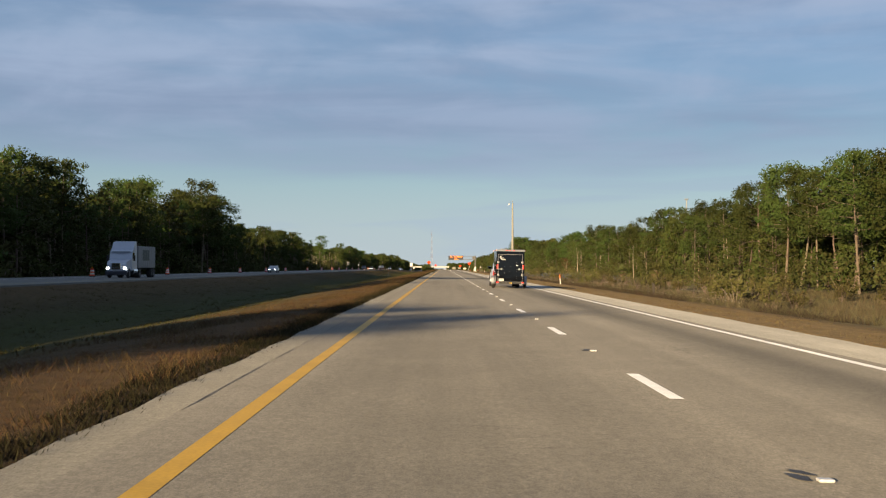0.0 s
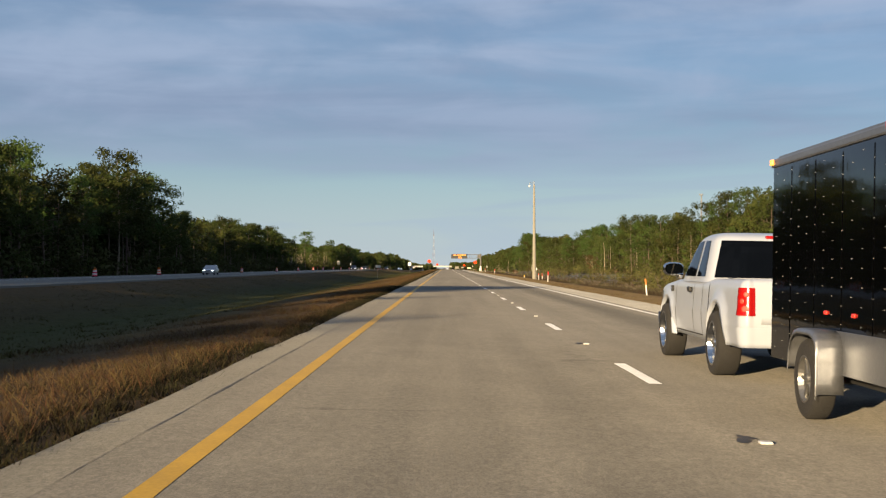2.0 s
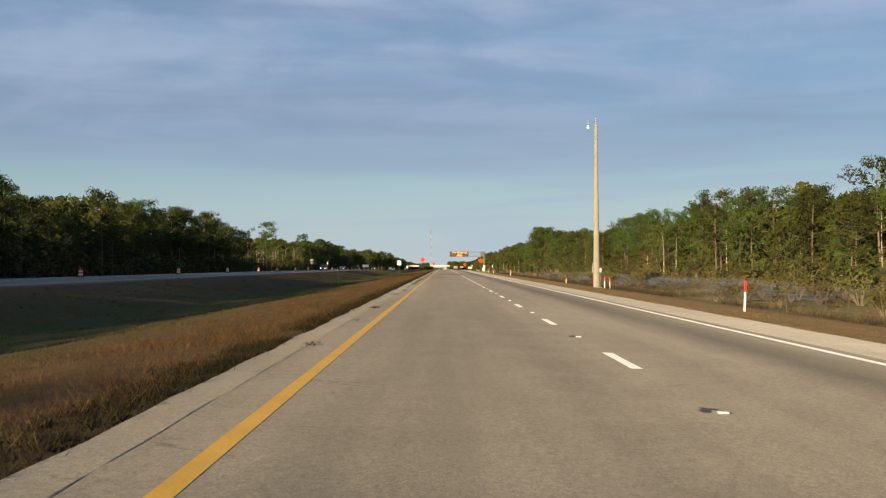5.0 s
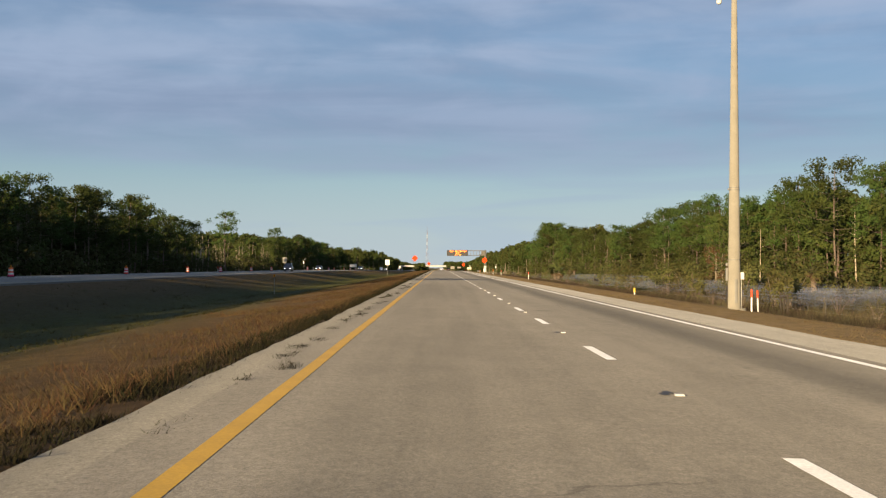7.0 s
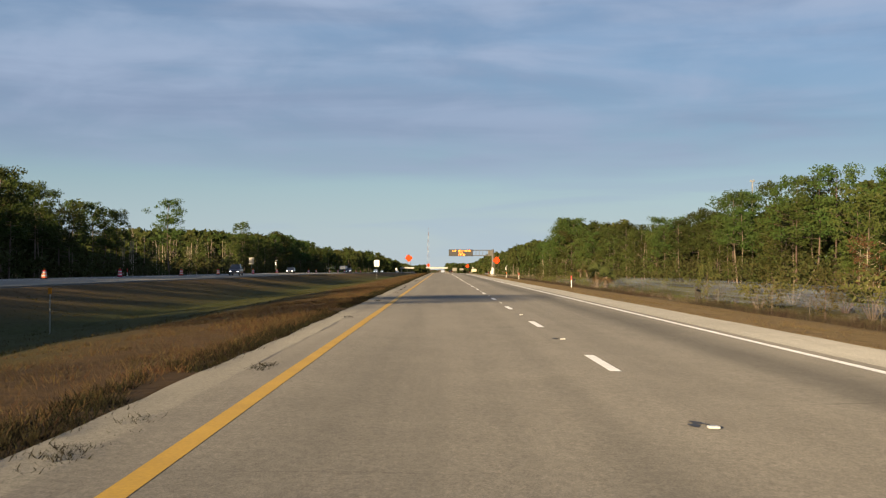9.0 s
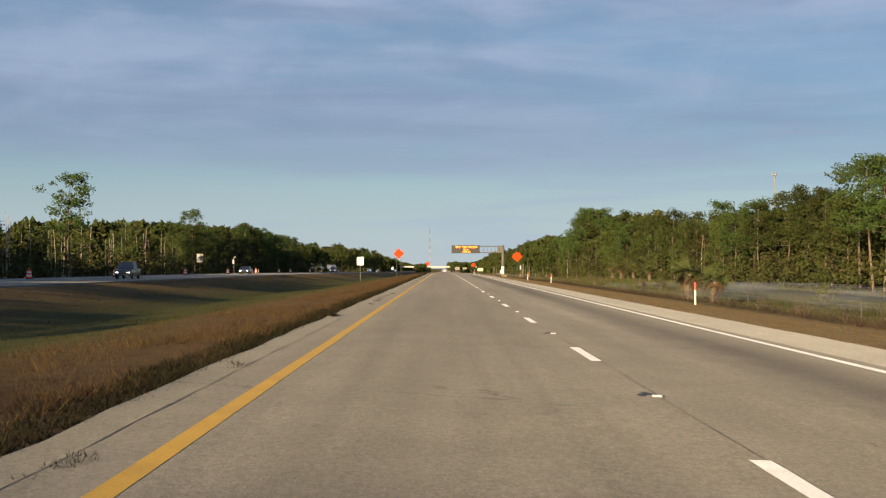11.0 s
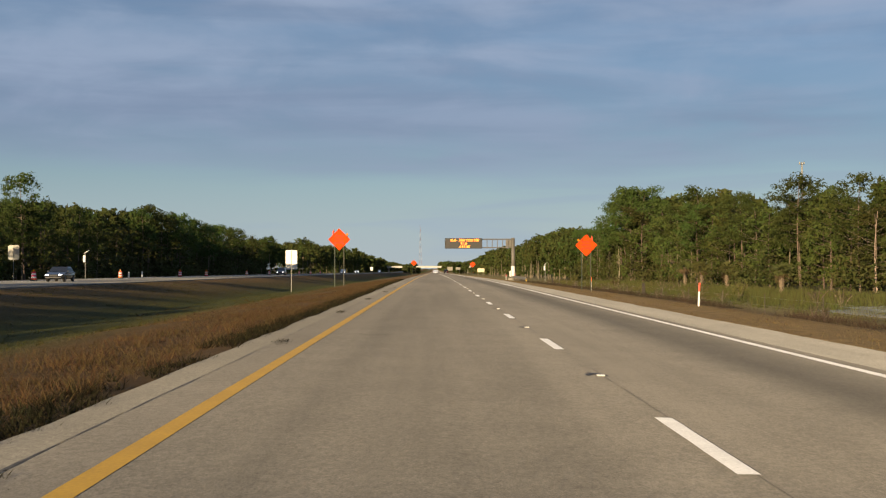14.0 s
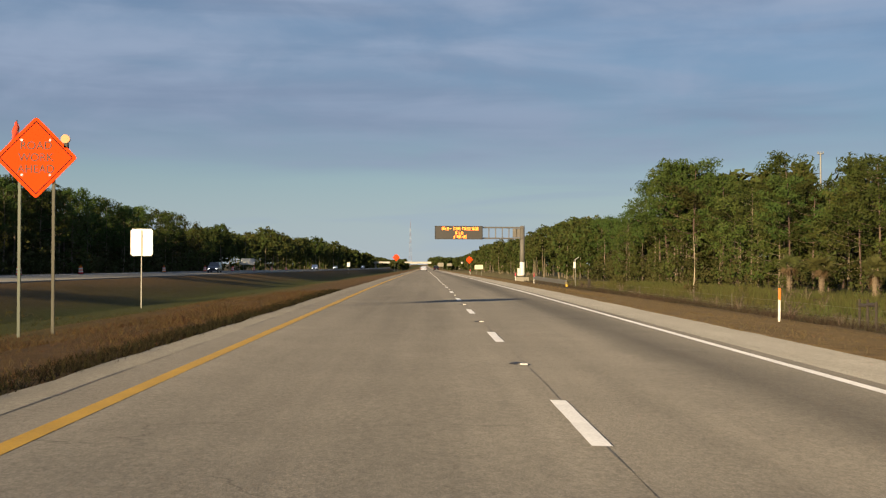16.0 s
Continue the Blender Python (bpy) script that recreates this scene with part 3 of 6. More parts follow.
spots = []
for y in np.arange(70, 960, 6.5):
    for row in range(1, 4):
        spots.append((right_line(y) + 3 + 7 * row + rng.normal() * 2, y + rng.normal() * 3, right_height(y) - 5.0 + 3.8 * rng.random()))
woods("forest_right", spots, 7.0, 0.9, "sunlit green pine forest behind the first trees")
spots = []
for y in np.arange(900, 1330, 7.0):
    for row in range(2):
        spots.append((left_line(y) - 7 * row + rng.normal() * 3, y + rng.normal() * 4, left_height(y) - 1.6 * rng.random()))
        spots.append((right_line(y) + 7 * row + rng.normal() * 3, y + rng.normal() * 4, right_height(y) - 2.0 * rng.random()))
woods("middle_woods", spots, 7.0, 0.75, "dark green pine woods along the road towards the message gantry")
spots = []
for y in np.arange(1330, 3000, 14.0):
    for row in range(2):
        spots.append((left_line(y) - 7 * row + rng.normal() * 3 - max(0, (y - 2000) * 0.01), y + rng.normal() * 4, left_height(y) - 2.0 * rng.random()))
        spots.append((right_line(y) + 7 * row + rng.normal() * 3, y + rng.normal() * 4, right_height(y) + 1.0 - 3.0 * rng.random()))
for k in range(26):
    spots.append((10.5 + 22 * rng.random() ** 1.3, 1640 + 150 * rng.random(), 9 + 2.5 * rng.random()))
    spots.append((-15 - 13 * rng.random(), 1660 + 140 * rng.random(), 6.5 + 2.0 * rng.random()))
for k in range(60):
    spots.append((8 + 70 * rng.random(), 2560 + 300 * rng.random(), 12 + 5 * rng.random()))
    spots.append((-30 - 80 * rng.random(), 2560 + 300 * rng.random(), 9 + 4 * rng.random()))
woods("far_woods", spots, 1.4, 1.8, "distant pine woods along both sides of the road")


# ---- vehicles ----
M_CARWHITE = material("white_car_paint", (0.42, 0.46, 0.54), 0.32, vary=0.03, scale=0.8, fine=3, coat=0.25)
M_CARBLACK = material("black_car_paint", (0.012, 0.012, 0.014), 0.25, vary=0.1, coat=0.6)
M_CARSILVER = material("silver_car_paint", (0.38, 0.40, 0.42), 0.3, 0.5, vary=0.04, coat=0.5)
M_CARDARK = material("dark_blue_car_paint", (0.03, 0.035, 0.05), 0.3, vary=0.1, coat=0.5)
M_GLASS = material("tinted_glass", (0.0015, 0.0018, 0.002), 0.05, vary=0.05, spec=0.2)
M_RUBBER = material("tyre_rubber", (0.022, 0.021, 0.020), 0.85, vary=0.25, fine=60, bump=0.3)
M_CHROME = material("chrome", (0.75, 0.75, 0.74), 0.12, 1.0, vary=0.05)
M_ALU = material("brushed_aluminium", (0.25, 0.247, 0.24), 0.36, 0.75, vary=0.1, scale=6, fine=40)
M_TRIM = material("black_plastic", (0.02, 0.02, 0.02), 0.6, vary=0.15)
M_SKIN = material("black_trailer_sheet_metal", (0.0016, 0.0018, 0.0024), 0.045, vary=0.1, scale=0.7, fine=1.6, bump=0.09, spec=0.5)
M_ALUSHEET = material("bare_aluminium_sheet", (0.27, 0.28, 0.30), 0.40, 0.75, vary=0.08, scale=3, fine=30)
M_REDLAMP = material("red_lamp_lens", (0.36, 0.008, 0.008), 0.18, vary=0.12, fine=60, coat=0.5)
M_REDLIT = material("lit_red_lamp", (0.8, 0.03, 0.015), 0.3, vary=0.1, emit=0.35)
M_REDSPOT = material("pale_red_reflector", (0.70, 0.07, 0.05), 0.4, vary=0.1)
M_AMBERLIT = material("lit_amber_lamp", (0.95, 0.30, 0.03), 0.3, vary=0.1, emit=1.5)
M_HEADLIT = material("lit_headlamp", (1.0, 0.95, 0.85), 0.2, vary=0.02, emit=4.0)
M_PLATE = material("plate_white", (0.75, 0.74, 0.70), 0.5, vary=0.06)
M_PLATEINK = material("plate_ink", (0.05, 0.06, 0.05), 0.6, vary=0.1)
M_LABELYELLOW = material("yellow_label", (0.75, 0.50, 0.05), 0.5, vary=0.1)
M_RIVET = material("dull_rivet_heads", (0.34, 0.35, 0.36), 0.6, vary=0.1)
M_LOGO = material("silver_emblem", (0.62, 0.62, 0.60), 0.4, 0.3, vary=0.05)


def arch(cy, cz, r, z0, n=9):
    """Points of a wheel arch, from front (+y) to back, starting and ending at height z0."""
    a0 = math.asin(max(-1, min(1, (z0 - cz) / r)))
    return [(cy + r * math.cos(a), cz + r * math.sin(a)) for a in np.linspace(a0, math.pi - a0, n)]


def prism(bm, pts, x0, x1, warp=None, bevel=0.0):
    """A side outline (y, z) drawn out from x0 to x1; warp(x, y, z) may narrow it."""
    n = len(pts)
    va = [bm.verts.new((x0, p[0], p[1])) for p in pts]
    vb = [bm.verts.new((x1, p[0], p[1])) for p in pts]
    fs = [bm.faces.new(va[::-1]), bm.faces.new(vb)]
    for i in range(n):
        fs.append(bm.faces.new((va[i], va[(i + 1) % n], vb[(i + 1) % n], vb[i])))
    vs = va + vb
    if bevel:
        es = [e for e in fs[0].edges] + [e for e in fs[1].edges]
        r = bmesh.ops.bevel(bm, geom=es, offset=bevel, segments=3, affect="EDGES", profile=0.5, clamp_overlap=True)
        vs = list({v for v in vs if v.is_valid} | {v for f in r["faces"] for v in f.verts})
    if warp:
        for v in vs:
            v.co = warp(*v.co)
    bmesh.ops.recalc_face_normals(bm, faces=bm.faces)
    return bm


def panel(bm, pts, off=0.0):
    """A thin plate from corner points, pushed out along its normal and given 6 mm of thickness."""
    P = [Vector(p) for p in pts]
    n = (P[1] - P[0]).cross(P[2] - P[0]).normalized()
    a = [bm.verts.new(p + n * off) for p in P]
    b = [bm.verts.new(p + n * (off - 0.006)) for p in P]
    bm.faces.new(a)
    bm.faces.new(b[::-1])
    k = len(P)
    for i in range(k):
        bm.faces.new((a[i], b[i], b[(i + 1) % k], a[(i + 1) % k]))
    return bm


def wheel(parent, x, y, z, r, w, rim_mat, side, rimr=0.66, spokes=8, label="", name="wheel"):
    """A wheel: rounded tyre with tread, dished rim, spokes and hub. side is -1 where the outer face looks to -x."""
    hub = new(name)
    hub.parent = parent
    hub.matrix_basis = pose(x, y, z)
    if label:
        hub["label"] = label
    seg = 32
    prof = [(0.5, rimr), (0.5, 0.86), (0.46, 0.95), (0.36, 1.0), (-0.36, 1.0), (-0.46, 0.95), (-0.5, 0.86), (-0.5, rimr)]
    V, F = [], []
    for i in range(seg):
        a = 2 * math.pi * i / seg
        for u, q in prof:
            V.append((u * w, q * r * math.cos(a), q * r * math.sin(a)))
    m = len(prof)
    for i in range(seg):
        for j in range(m - 1):
            F.append((i * m + j, i * m + j + 1, ((i + 1) % seg) * m + j + 1, ((i + 1) % seg) * m + j))
    sheet("tyre", V, F, M_RUBBER, hub, smooth=True)
    bm = bmesh.new()
    rr = r * rimr
    # rim barrel and face ring
    prof = [(0.49, 1.02), (0.49, 0.92), (0.25, 0.84), (-0.4, 0.84), (-0.4, 0.1), (-0.34, 0.1)]
    rows = []
    for i in range(seg):
        a = 2 * math.pi * i / seg
        rows.append([bm.verts.new((side * u * w, q * rr * math.cos(a), q * rr * math.sin(a))) for u, q in prof])
    for i in range(seg):
        for j in range(len(prof) - 1):
            bm.faces.new((rows[i][j], rows[i][j + 1], rows[(i + 1) % seg][j + 1], rows[(i + 1) % seg][j]))
    for i in range(spokes):
        a = 2 * math.pi * i / spokes
        box(bm, (side * w * 0.27, 0.46 * rr * math.cos(a), 0.46 * rr * math.sin(a)), (w * 0.16, 0.94 * rr, rr * 0.2), 0.012, turn=Matrix.Rotation(a, 4, "X"))
    tube(bm, (side * w * 0.2, 0, 0), (side * w * 0.42, 0, 0), rr * 0.26, rr * 0.2, 16)
    for i in range(6):
        a = 2 * math.pi * i / 6
        tube(bm, (side * w * 0.36, 0.2 * rr * math.cos(a), 0.2 * rr * math.sin(a)), (side * w * 0.42, 0.2 * rr * math.cos(a), 0.2 * rr * math.sin(a)), 0.014, None, 6)
    part("rim", bm, rim_mat, hub)
    return hub


ROLL = math.degrees(math.atan(CROSS))


def grid_faces(bm, rows, close=False):
    """Quads between rows of vertices; None leaves a hole."""
    for a, b in zip(rows, rows[1:] + ([rows[0]] if close else [])):
        for i in range(len(a) - 1):
            q = (a[i], a[i + 1], b[i + 1], b[i])
            if len(set(q)) == 4:
                bm.faces.new(q)


def build_pickup(x, y):
    """White extended-cab pickup; origin on the road at the rear axle, nose along +y."""
    ob = thing("pickup_truck", "white extended-cab pickup truck with big chrome wheels, towing a trailer", "pickup truck")
    ob.matrix_basis = pose(x, y, road_z(x), 0, ROLL, 0)
    W, WB, NOSE, TAIL = 0.905, 3.5, 4.38, -1.20

    def top(py):
        """Height of the body's shoulder along the truck."""
        return float(np.interp(py, [-1.3, 0.60, 0.64, 2.6, 3.0, 3.9, 4.15, 4.30, 4.38], [1.235, 1.225, 1.205, 1.205, 1.19, 1.12, 1.07, 0.99, 0.90]))

    def low(py):
        z = float(np.interp(py, [-1.3, -0.7, -0.5, 0.6, 2.9, 3.9, 4.4], [0.60, 0.56, 0.46, 0.40, 0.40, 0.40, 0.46]))
        for cy in (0.0, WB):
            if abs(py - cy) < 0.50:
                z = max(z, 0.42 + math.sqrt(0.25 - (py - cy) ** 2) * 1.02)
        return z

    def inset(py, pz):
        t, r = top(py), 0.085
        v = 0.035 * ((pz - 0.86) / 0.40) ** 2 + (0.022 if pz < 0.80 else 0.022 * max(0, 1 - (pz - 0.80) / 0.05)) * -0.6
        if pz > t - r:
            v += r - math.sqrt(max(0, r * r - (pz - t + r) ** 2))
        for cy in (0.0, WB):
            d = math.hypot(py - cy, pz - 0.42)
            v -= (0.055 if cy == 0 else 0.045) * math.exp(-((d - 0.50) / 0.11) ** 2) * (1 if pz > 0.40 else 0.4)
        return v

    def plan(s):
        """Half outline seen from above, from the tail's middle round the side to the nose's middle: point and outward normal."""
        ra, rb = 0.13, 0.34
        a1, a2 = W - ra, W - ra + 1.5708 * ra
        a3 = a2 + (NOSE - rb) - (TAIL + ra)
        a4 = a3 + 1.5708 * rb
        if s < a1:
            return s, TAIL - 0.02 * math.cos(s / a1 * 1.57) + 0.02, 0.0, -1.0
        if s < a2:
            a = (s - a1) / ra
            return W - ra + ra * math.sin(a), TAIL + ra - ra * math.cos(a) + 0.0, math.sin(a), -math.cos(a)
        if s < a3:
            return W, TAIL + ra + s - a2, 1.0, 0.0
        if s < a4:
            a = (s - a3) / rb
            return W - rb + rb * math.cos(a), NOSE - rb + rb * math.sin(a), math.cos(a), math.sin(a)
        return max(0.0, W - rb - (s - a4)), NOSE, 0.0, 1.0

    S2 = W - 0.13 + 1.5708 * 0.13
    S3 = S2 + (NOSE - 0.34) - (TAIL + 0.13)

    def s_at(py):
        return S2 + py - TAIL - 0.13

    def skin(s, pz, side, off=0.0):
        px, py, nx, ny = plan(s)
        v = off - inset(py, pz)
        return (side * max(0.0, px + nx * v), py + ny * v, pz)

    def shell(s0, s1, zlo=None, zhi=None, off=0.0, n=40, m=12, side=1, bm=None, lip=0.0):
        """A piece of the body's skin between two places along the outline; returns the mesh and its columns."""
        bm = bm or bmesh.new()
        cols = []
        for s in np.linspace(s0, s1, n):
            py = plan(s)[1]
            a, b = zlo(py) if callable(zlo) else zlo, zhi(py) if callable(zhi) else zhi
            zs = a + (b - a) * np.sin(np.linspace(0, 1, m) * 1.5708) ** 0.9
            col = [bm.verts.new(skin(s, float(z), side, off)) for z in zs]
            if lip:
                p = Vector(skin(s, a, side, off)); nx, ny = plan(s)[2:]
                col.insert(0, bm.verts.new(p - Vector((side * nx, ny, 0)) * lip))
            cols.append(col)
        grid_faces(bm, cols)
        return bm, cols

    # cargo bed: outer skin, rounded rail and inner walls, then the floor
    bm = bmesh.new()
    for side in (-1, 1):
        b, cols = shell(0.0, s_at(0.595), low, top, n=84, m=14, side=side, bm=bm, lip=0.06)
        rail = []
        for col, s in zip(cols, np.linspace(0.0, s_at(0.595), 84)):
            px, py, nx, ny = plan(s)
            q = []
            for k, dz in ((0.15, 0.0), (0.16, -0.02), (0.16, -0.55)):
                q.append(bm.verts.new((side * max(0.0, px - nx * k), py - ny * k, top(py) + dz)))
            rail.append([col[-1]] + q)
        grid_faces(bm, rail)
    box(bm, (0, -0.2, 0.68), (2 * W - 0.3, 1.80, 0.05))
    box(bm, (0, 0.57, 0.95), (2 * W - 0.3, 0.05, 0.54))
    bmesh.ops.recalc_face_normals(bm, faces=bm.faces)
    part("bed", bm, M_CARWHITE, ob, smooth=True)
    # cab, doors and nose below the windows, with the bonnet
    bm = bmesh.new()
    tops = {}
    for side in (-1, 1):
        s1 = S3 + 1.5708 * 0.34 + W - 0.34
        b, cols = shell(s_at(0.635), s1, low, top, n=110, m=14, side=side, bm=bm, lip=0.06)
        tops[side] = [c[-1] for c in cols]
    deck = []
    for a, b in zip(tops[-1], tops[1]):
        row = [a]
        for k in range(1, 8):
            p = a.co.lerp(b.co, k / 8)
            p.z += 0.045 * math.sin(math.pi * k / 8) ** 0.6 * min(1.0, (b.co.x - a.co.x))
            row.append(bm.verts.new(p))
        deck.append(row + [b])
    grid_faces(bm, deck)
    bmesh.ops.recalc_face_normals(bm, faces=bm.faces)
    part("cab", bm, M_CARWHITE, ob, smooth=True)

    # greenhouse: rounded rings from the shoulder to the roof
    def ring(pz):
        w = 0.885 - 0.25 * (pz - 1.19)
        yr, yf = 0.65 + 0.30 * (pz - 1.19) + 0.25 * max(0, pz - 1.5) ** 2, 2.82 - 1.08 * (pz - 1.19) - 0.45 * max(0, pz - 1.55)
        k = max(0.0, pz - 1.72)
        ins = 0.0 if k <= 0 else 0.16 * (1 - math.sqrt(max(0.0, 1 - (k / 0.125) ** 2)))
        return w - ins, yr + ins * 1.6, yf - ins * 1.9

    def glass_x(py, pz, e=7.0):
        w, yr, yf = ring(pz)
        u = min(0.999, abs(py - (yr + yf) / 2) / ((yf - yr) / 2))
        return w * (1 - u ** e) ** (1 / e)

    def glass_y(px, pz, front, e=7.0):
        w, yr, yf = ring(pz)
        v = (1 - min(0.999, abs(px) / w) ** e) ** (1 / e) * (yf - yr) / 2
        return (yr + yf) / 2 + (v if front else -v)

    bm = bmesh.new()
    rings = []
    for pz in (1.17, 1.25, 1.35, 1.45, 1.55, 1.65, 1.72, 1.76, 1.79, 1.815, 1.832, 1.843):
        w, yr, yf = ring(pz)
        r = []
        for i in range(56):
            a = 6.2832 * i / 56
            c, d = math.cos(a), math.sin(a)
            f = (abs(c) ** 7 + abs(d) ** 7) ** (-1 / 7)
            r.append(bm.verts.new((w * c * f, (yr + yf) / 2 + (yf - yr) / 2 * d * f, pz)))
        rings.append(r + [r[0]])
    grid_faces(bm, rings)
    last = rings[-1][:-1]
    mid = [bm.verts.new((v.co.x * 0.5, (v.co.y - 1.45) * 0.5 + 1.45, 1.853)) for v in last]
    grid_faces(bm, [last + [last[0]], mid + [mid[0]]])
    bm.faces.new(mid)
    bmesh.ops.recalc_face_normals(bm, faces=bm.faces)
    part("roof", bm, M_CARWHITE, ob, smooth=True)

    def pane(name, corners, place_, mat, parent, nu=8, nv=6, name_label=""):
        """A curved pane: corners (u, z) run bottom-start, bottom-end, top-end, top-start; place_ maps (u, z) onto the body."""
        (a0, z0), (a1, z1_), (a2, z2_), (a3, z3) = corners
        b = bmesh.new()
        rows = []
        for j in range(nv + 1):
            v = j / nv
            r = []
            for i in range(nu + 1):
                u = i / nu
                uu = (a0 * (1 - u) + a1 * u) * (1 - v) + (a3 * (1 - u) + a2 * u) * v
                zz = (z0 * (1 - u) + z1_ * u) * (1 - v) + (z3 * (1 - u) + z2_ * u) * v
                r.append(b.verts.new(place_(uu, zz)))
            rows.append(r)
        grid_faces(b, rows)
        bmesh.ops.recalc_face_normals(b, faces=b.faces)
        bmesh.ops.solidify(b, geom=b.faces[:], thickness=0.004)
        return part(name, b, mat, parent, name_label, smooth=False)

    for s in (-1, 1):
        pane("side_window", [(1.62, 1.245), (2.66, 1.245), (2.22, 1.70), (1.62, 1.745)], lambda u, z: (s * (glass_x(u, z) + 0.006), u, z), M_GLASS, ob)
        pane("rear_side_window", [(1.02, 1.245), (1.51, 1.245), (1.51, 1.745), (1.20, 1.735)], lambda u, z: (s * (glass_x(u, z) + 0.006), u, z), M_GLASS, ob)
        # tail light wrapping round the corner
        bm, cols = shell(S2 - 0.245, S2 + 0.015, 0.80, 1.13, 0.012, 12, 8, s, lip=0.0)
        for f in bm.faces:
            f.smooth = True
        lamp = part("tail_light", bm, M_REDLAMP, ob, "red tail light wrapped round the corner")
        bm = bmesh.new()
        for ds, pz, rad in ((-0.14, 1.05, 0.036), (-0.09, 0.97, 0.03), (-0.13, 0.875, 0.045)):
            a, b = Vector(skin(S2 + ds, pz, s, 0.012)), Vector(skin(S2 + ds, pz, s, 0.018))
            tube(bm, a, b, rad, rad * 0.6, 14)
        part("reflector", bm, M_REDSPOT, lamp)
        # mirror: rounded shell on a short arm
        bm = bmesh.new()
        bmesh.ops.create_uvsphere(bm, u_segments=20, v_segments=12, radius=1.0)
        for v in bm.verts:
            c = v.co
            v.co = Vector((s * 1.01 + 0.155 * math.copysign(abs(c.x) ** 0.7, c.x), 2.60 + 0.085 * max(-0.55, c.y), 1.345 + 0.098 * math.copysign(abs(c.z) ** 0.75, c.z)))
        tube(bm, (s * 0.88, 2.56, 1.24), (s * 1.02, 2.60, 1.29), 0.04, 0.03, 8)
        mir = part("wing_mirror", bm, M_CHROME, ob, "chrome wing mirror", smooth=True)
        b = bmesh.new()
        bmesh.ops.create_circle(b, cap_ends=True, segments=24, radius=1.0)
        for v in b.verts:
            c = v.co.copy()
            v.co = Vector((s * 1.01 + 0.13 * math.copysign(abs(c.x) ** 0.65, c.x), 2.552, 1.345 + 0.078 * math.copysign(abs(c.y) ** 0.65, c.y)))
        r = bmesh.ops.extrude_face_region(b, geom=b.faces[:])
        for v in [g for g in r["geom"] if isinstance(g, bmesh.types.BMVert)]:
            v.co.y -= 0.006
        bmesh.ops.recalc_face_normals(b, faces=b.faces)
        part("mirror_glass", b, M_GLASS, mir)
        # dark wheel housings
        for cy in (0.0, WB):
            b = bmesh.new()
            rows = []
            for a in np.linspace(0, math.pi, 16):
                rows.append([b.verts.new((s * q, cy + 0.51 * math.cos(a), 0.42 + 0.52 * math.sin(a))) for q in (0.88, 0.45)])
            grid_faces(b, rows)
            for a, c in zip(rows, rows[1:]):
                b.faces.new((a[1], c[1], b.verts.new((s * 0.45, cy, 0.42))))
            part("wheel_housing", b, M_TRIM, ob)
        # mud guard behind the front wheel
        b = bmesh.new()
        rows = []
        for k in range(9):
            a = radians(158 + 26 * k / 8)
            wd = 0.05 + 0.13 * (k / 8) ** 1.5
            rows.append([b.verts.new((s * q, WB + (0.50 + e) * math.cos(a), 0.42 + (0.50 + e) * math.sin(a))) for q, e in ((0.80, 0), (0.955, 0), (0.96, wd * 0.6), (0.90, wd))])
        grid_faces(b, rows)
        bmesh.ops.recalc_face_normals(b, faces=b.faces)
        bmesh.ops.solidify(b, geom=b.faces[:], thickness=0.01)
        part("mud_guard", b, M_CARWHITE, ob, "white moulded mud guard", smooth=True)
        # door seams lie in the skin as thin dark strips
        for pts in ([(1.60, 0.47), (1.60, 1.19)], [(2.86, 0.50), (2.92, 1.17)], [(1.02, 0.47), (1.02, 1.19)], [(1.02, 0.455), (2.86, 0.455)]):
            b = bmesh.new()
            rows = []
            for k in range(13):
                py = pts[0][0] + (pts[1][0] - pts[0][0]) * k / 12
                pz = pts[0][1] + (pts[1][1] - pts[0][1]) * k / 12
                d = (0.008, 0) if pts[0][1] != pts[1][1] else (0, 0.008)
                rows.append([b.verts.new(skin(s_at(py + e * d[0]), pz + e * d[1], s, 0.0025)) for e in (-1, 1)])
            grid_faces(b, rows)
            part("door_seam", b, M_TRIM, ob)
        b = box(bmesh.new(), (s * 0.935, 1.76, 1.06), (0.045, 0.19, 0.075), 0.02)
        part("door_handle", b, M_TRIM, ob, "black door handle")
        b = box(bmesh.new(), (s * 0.915, 3.16, 1.05), (0.03, 0.11, 0.09), 0.012)
        part("fender_vent", b, M_TRIM, ob)
        b, cols = shell(S3 - 0.05, S3 + 0.6, 0.86, 1.0, 0.006, 12, 6, s)
        part("headlight", b, M_CHROME, ob, smooth=True)
        # white rear bumper, half each side
        b = bmesh.new()
        shell(0.0, S2 + 0.50, 0.42, 0.66, 0.02, 30, 10, s, b, lip=0.12)
        part("rear_bumper", b, M_CARWHITE, ob, smooth=True)
    b = bmesh.new()
    for s in (-1, 1):
        shell(0.0, 0.66, 0.70, 1.225, 0.008, 14, 12, s, b, lip=0.01)
    gate = part("tailgate", b, M_CARWHITE, ob, smooth=True)
    part("handle", box(bmesh.new(), (0, TAIL - 0.012, 1.10), (0.24, 0.03, 0.07), 0.012), M_TRIM, gate)
    b = bmesh.new()
    for s in (-1, 1):
        shell(S3 + 0.05, S3 + 1.5708 * 0.34 + W - 0.34, 0.40, 0.66, 0.05, 20, 8, s, b, lip=0.05)
    part("front_bumper", b, M_CARWHITE, ob, smooth=True)
    pane("rear_window", [(-0.80, 1.235), (0.80, 1.235), (0.68, 1.735), (-0.68, 1.735)], lambda u, z: (u, glass_y(u, z, False) - 0.006, z), M_GLASS, ob, 16, 6)
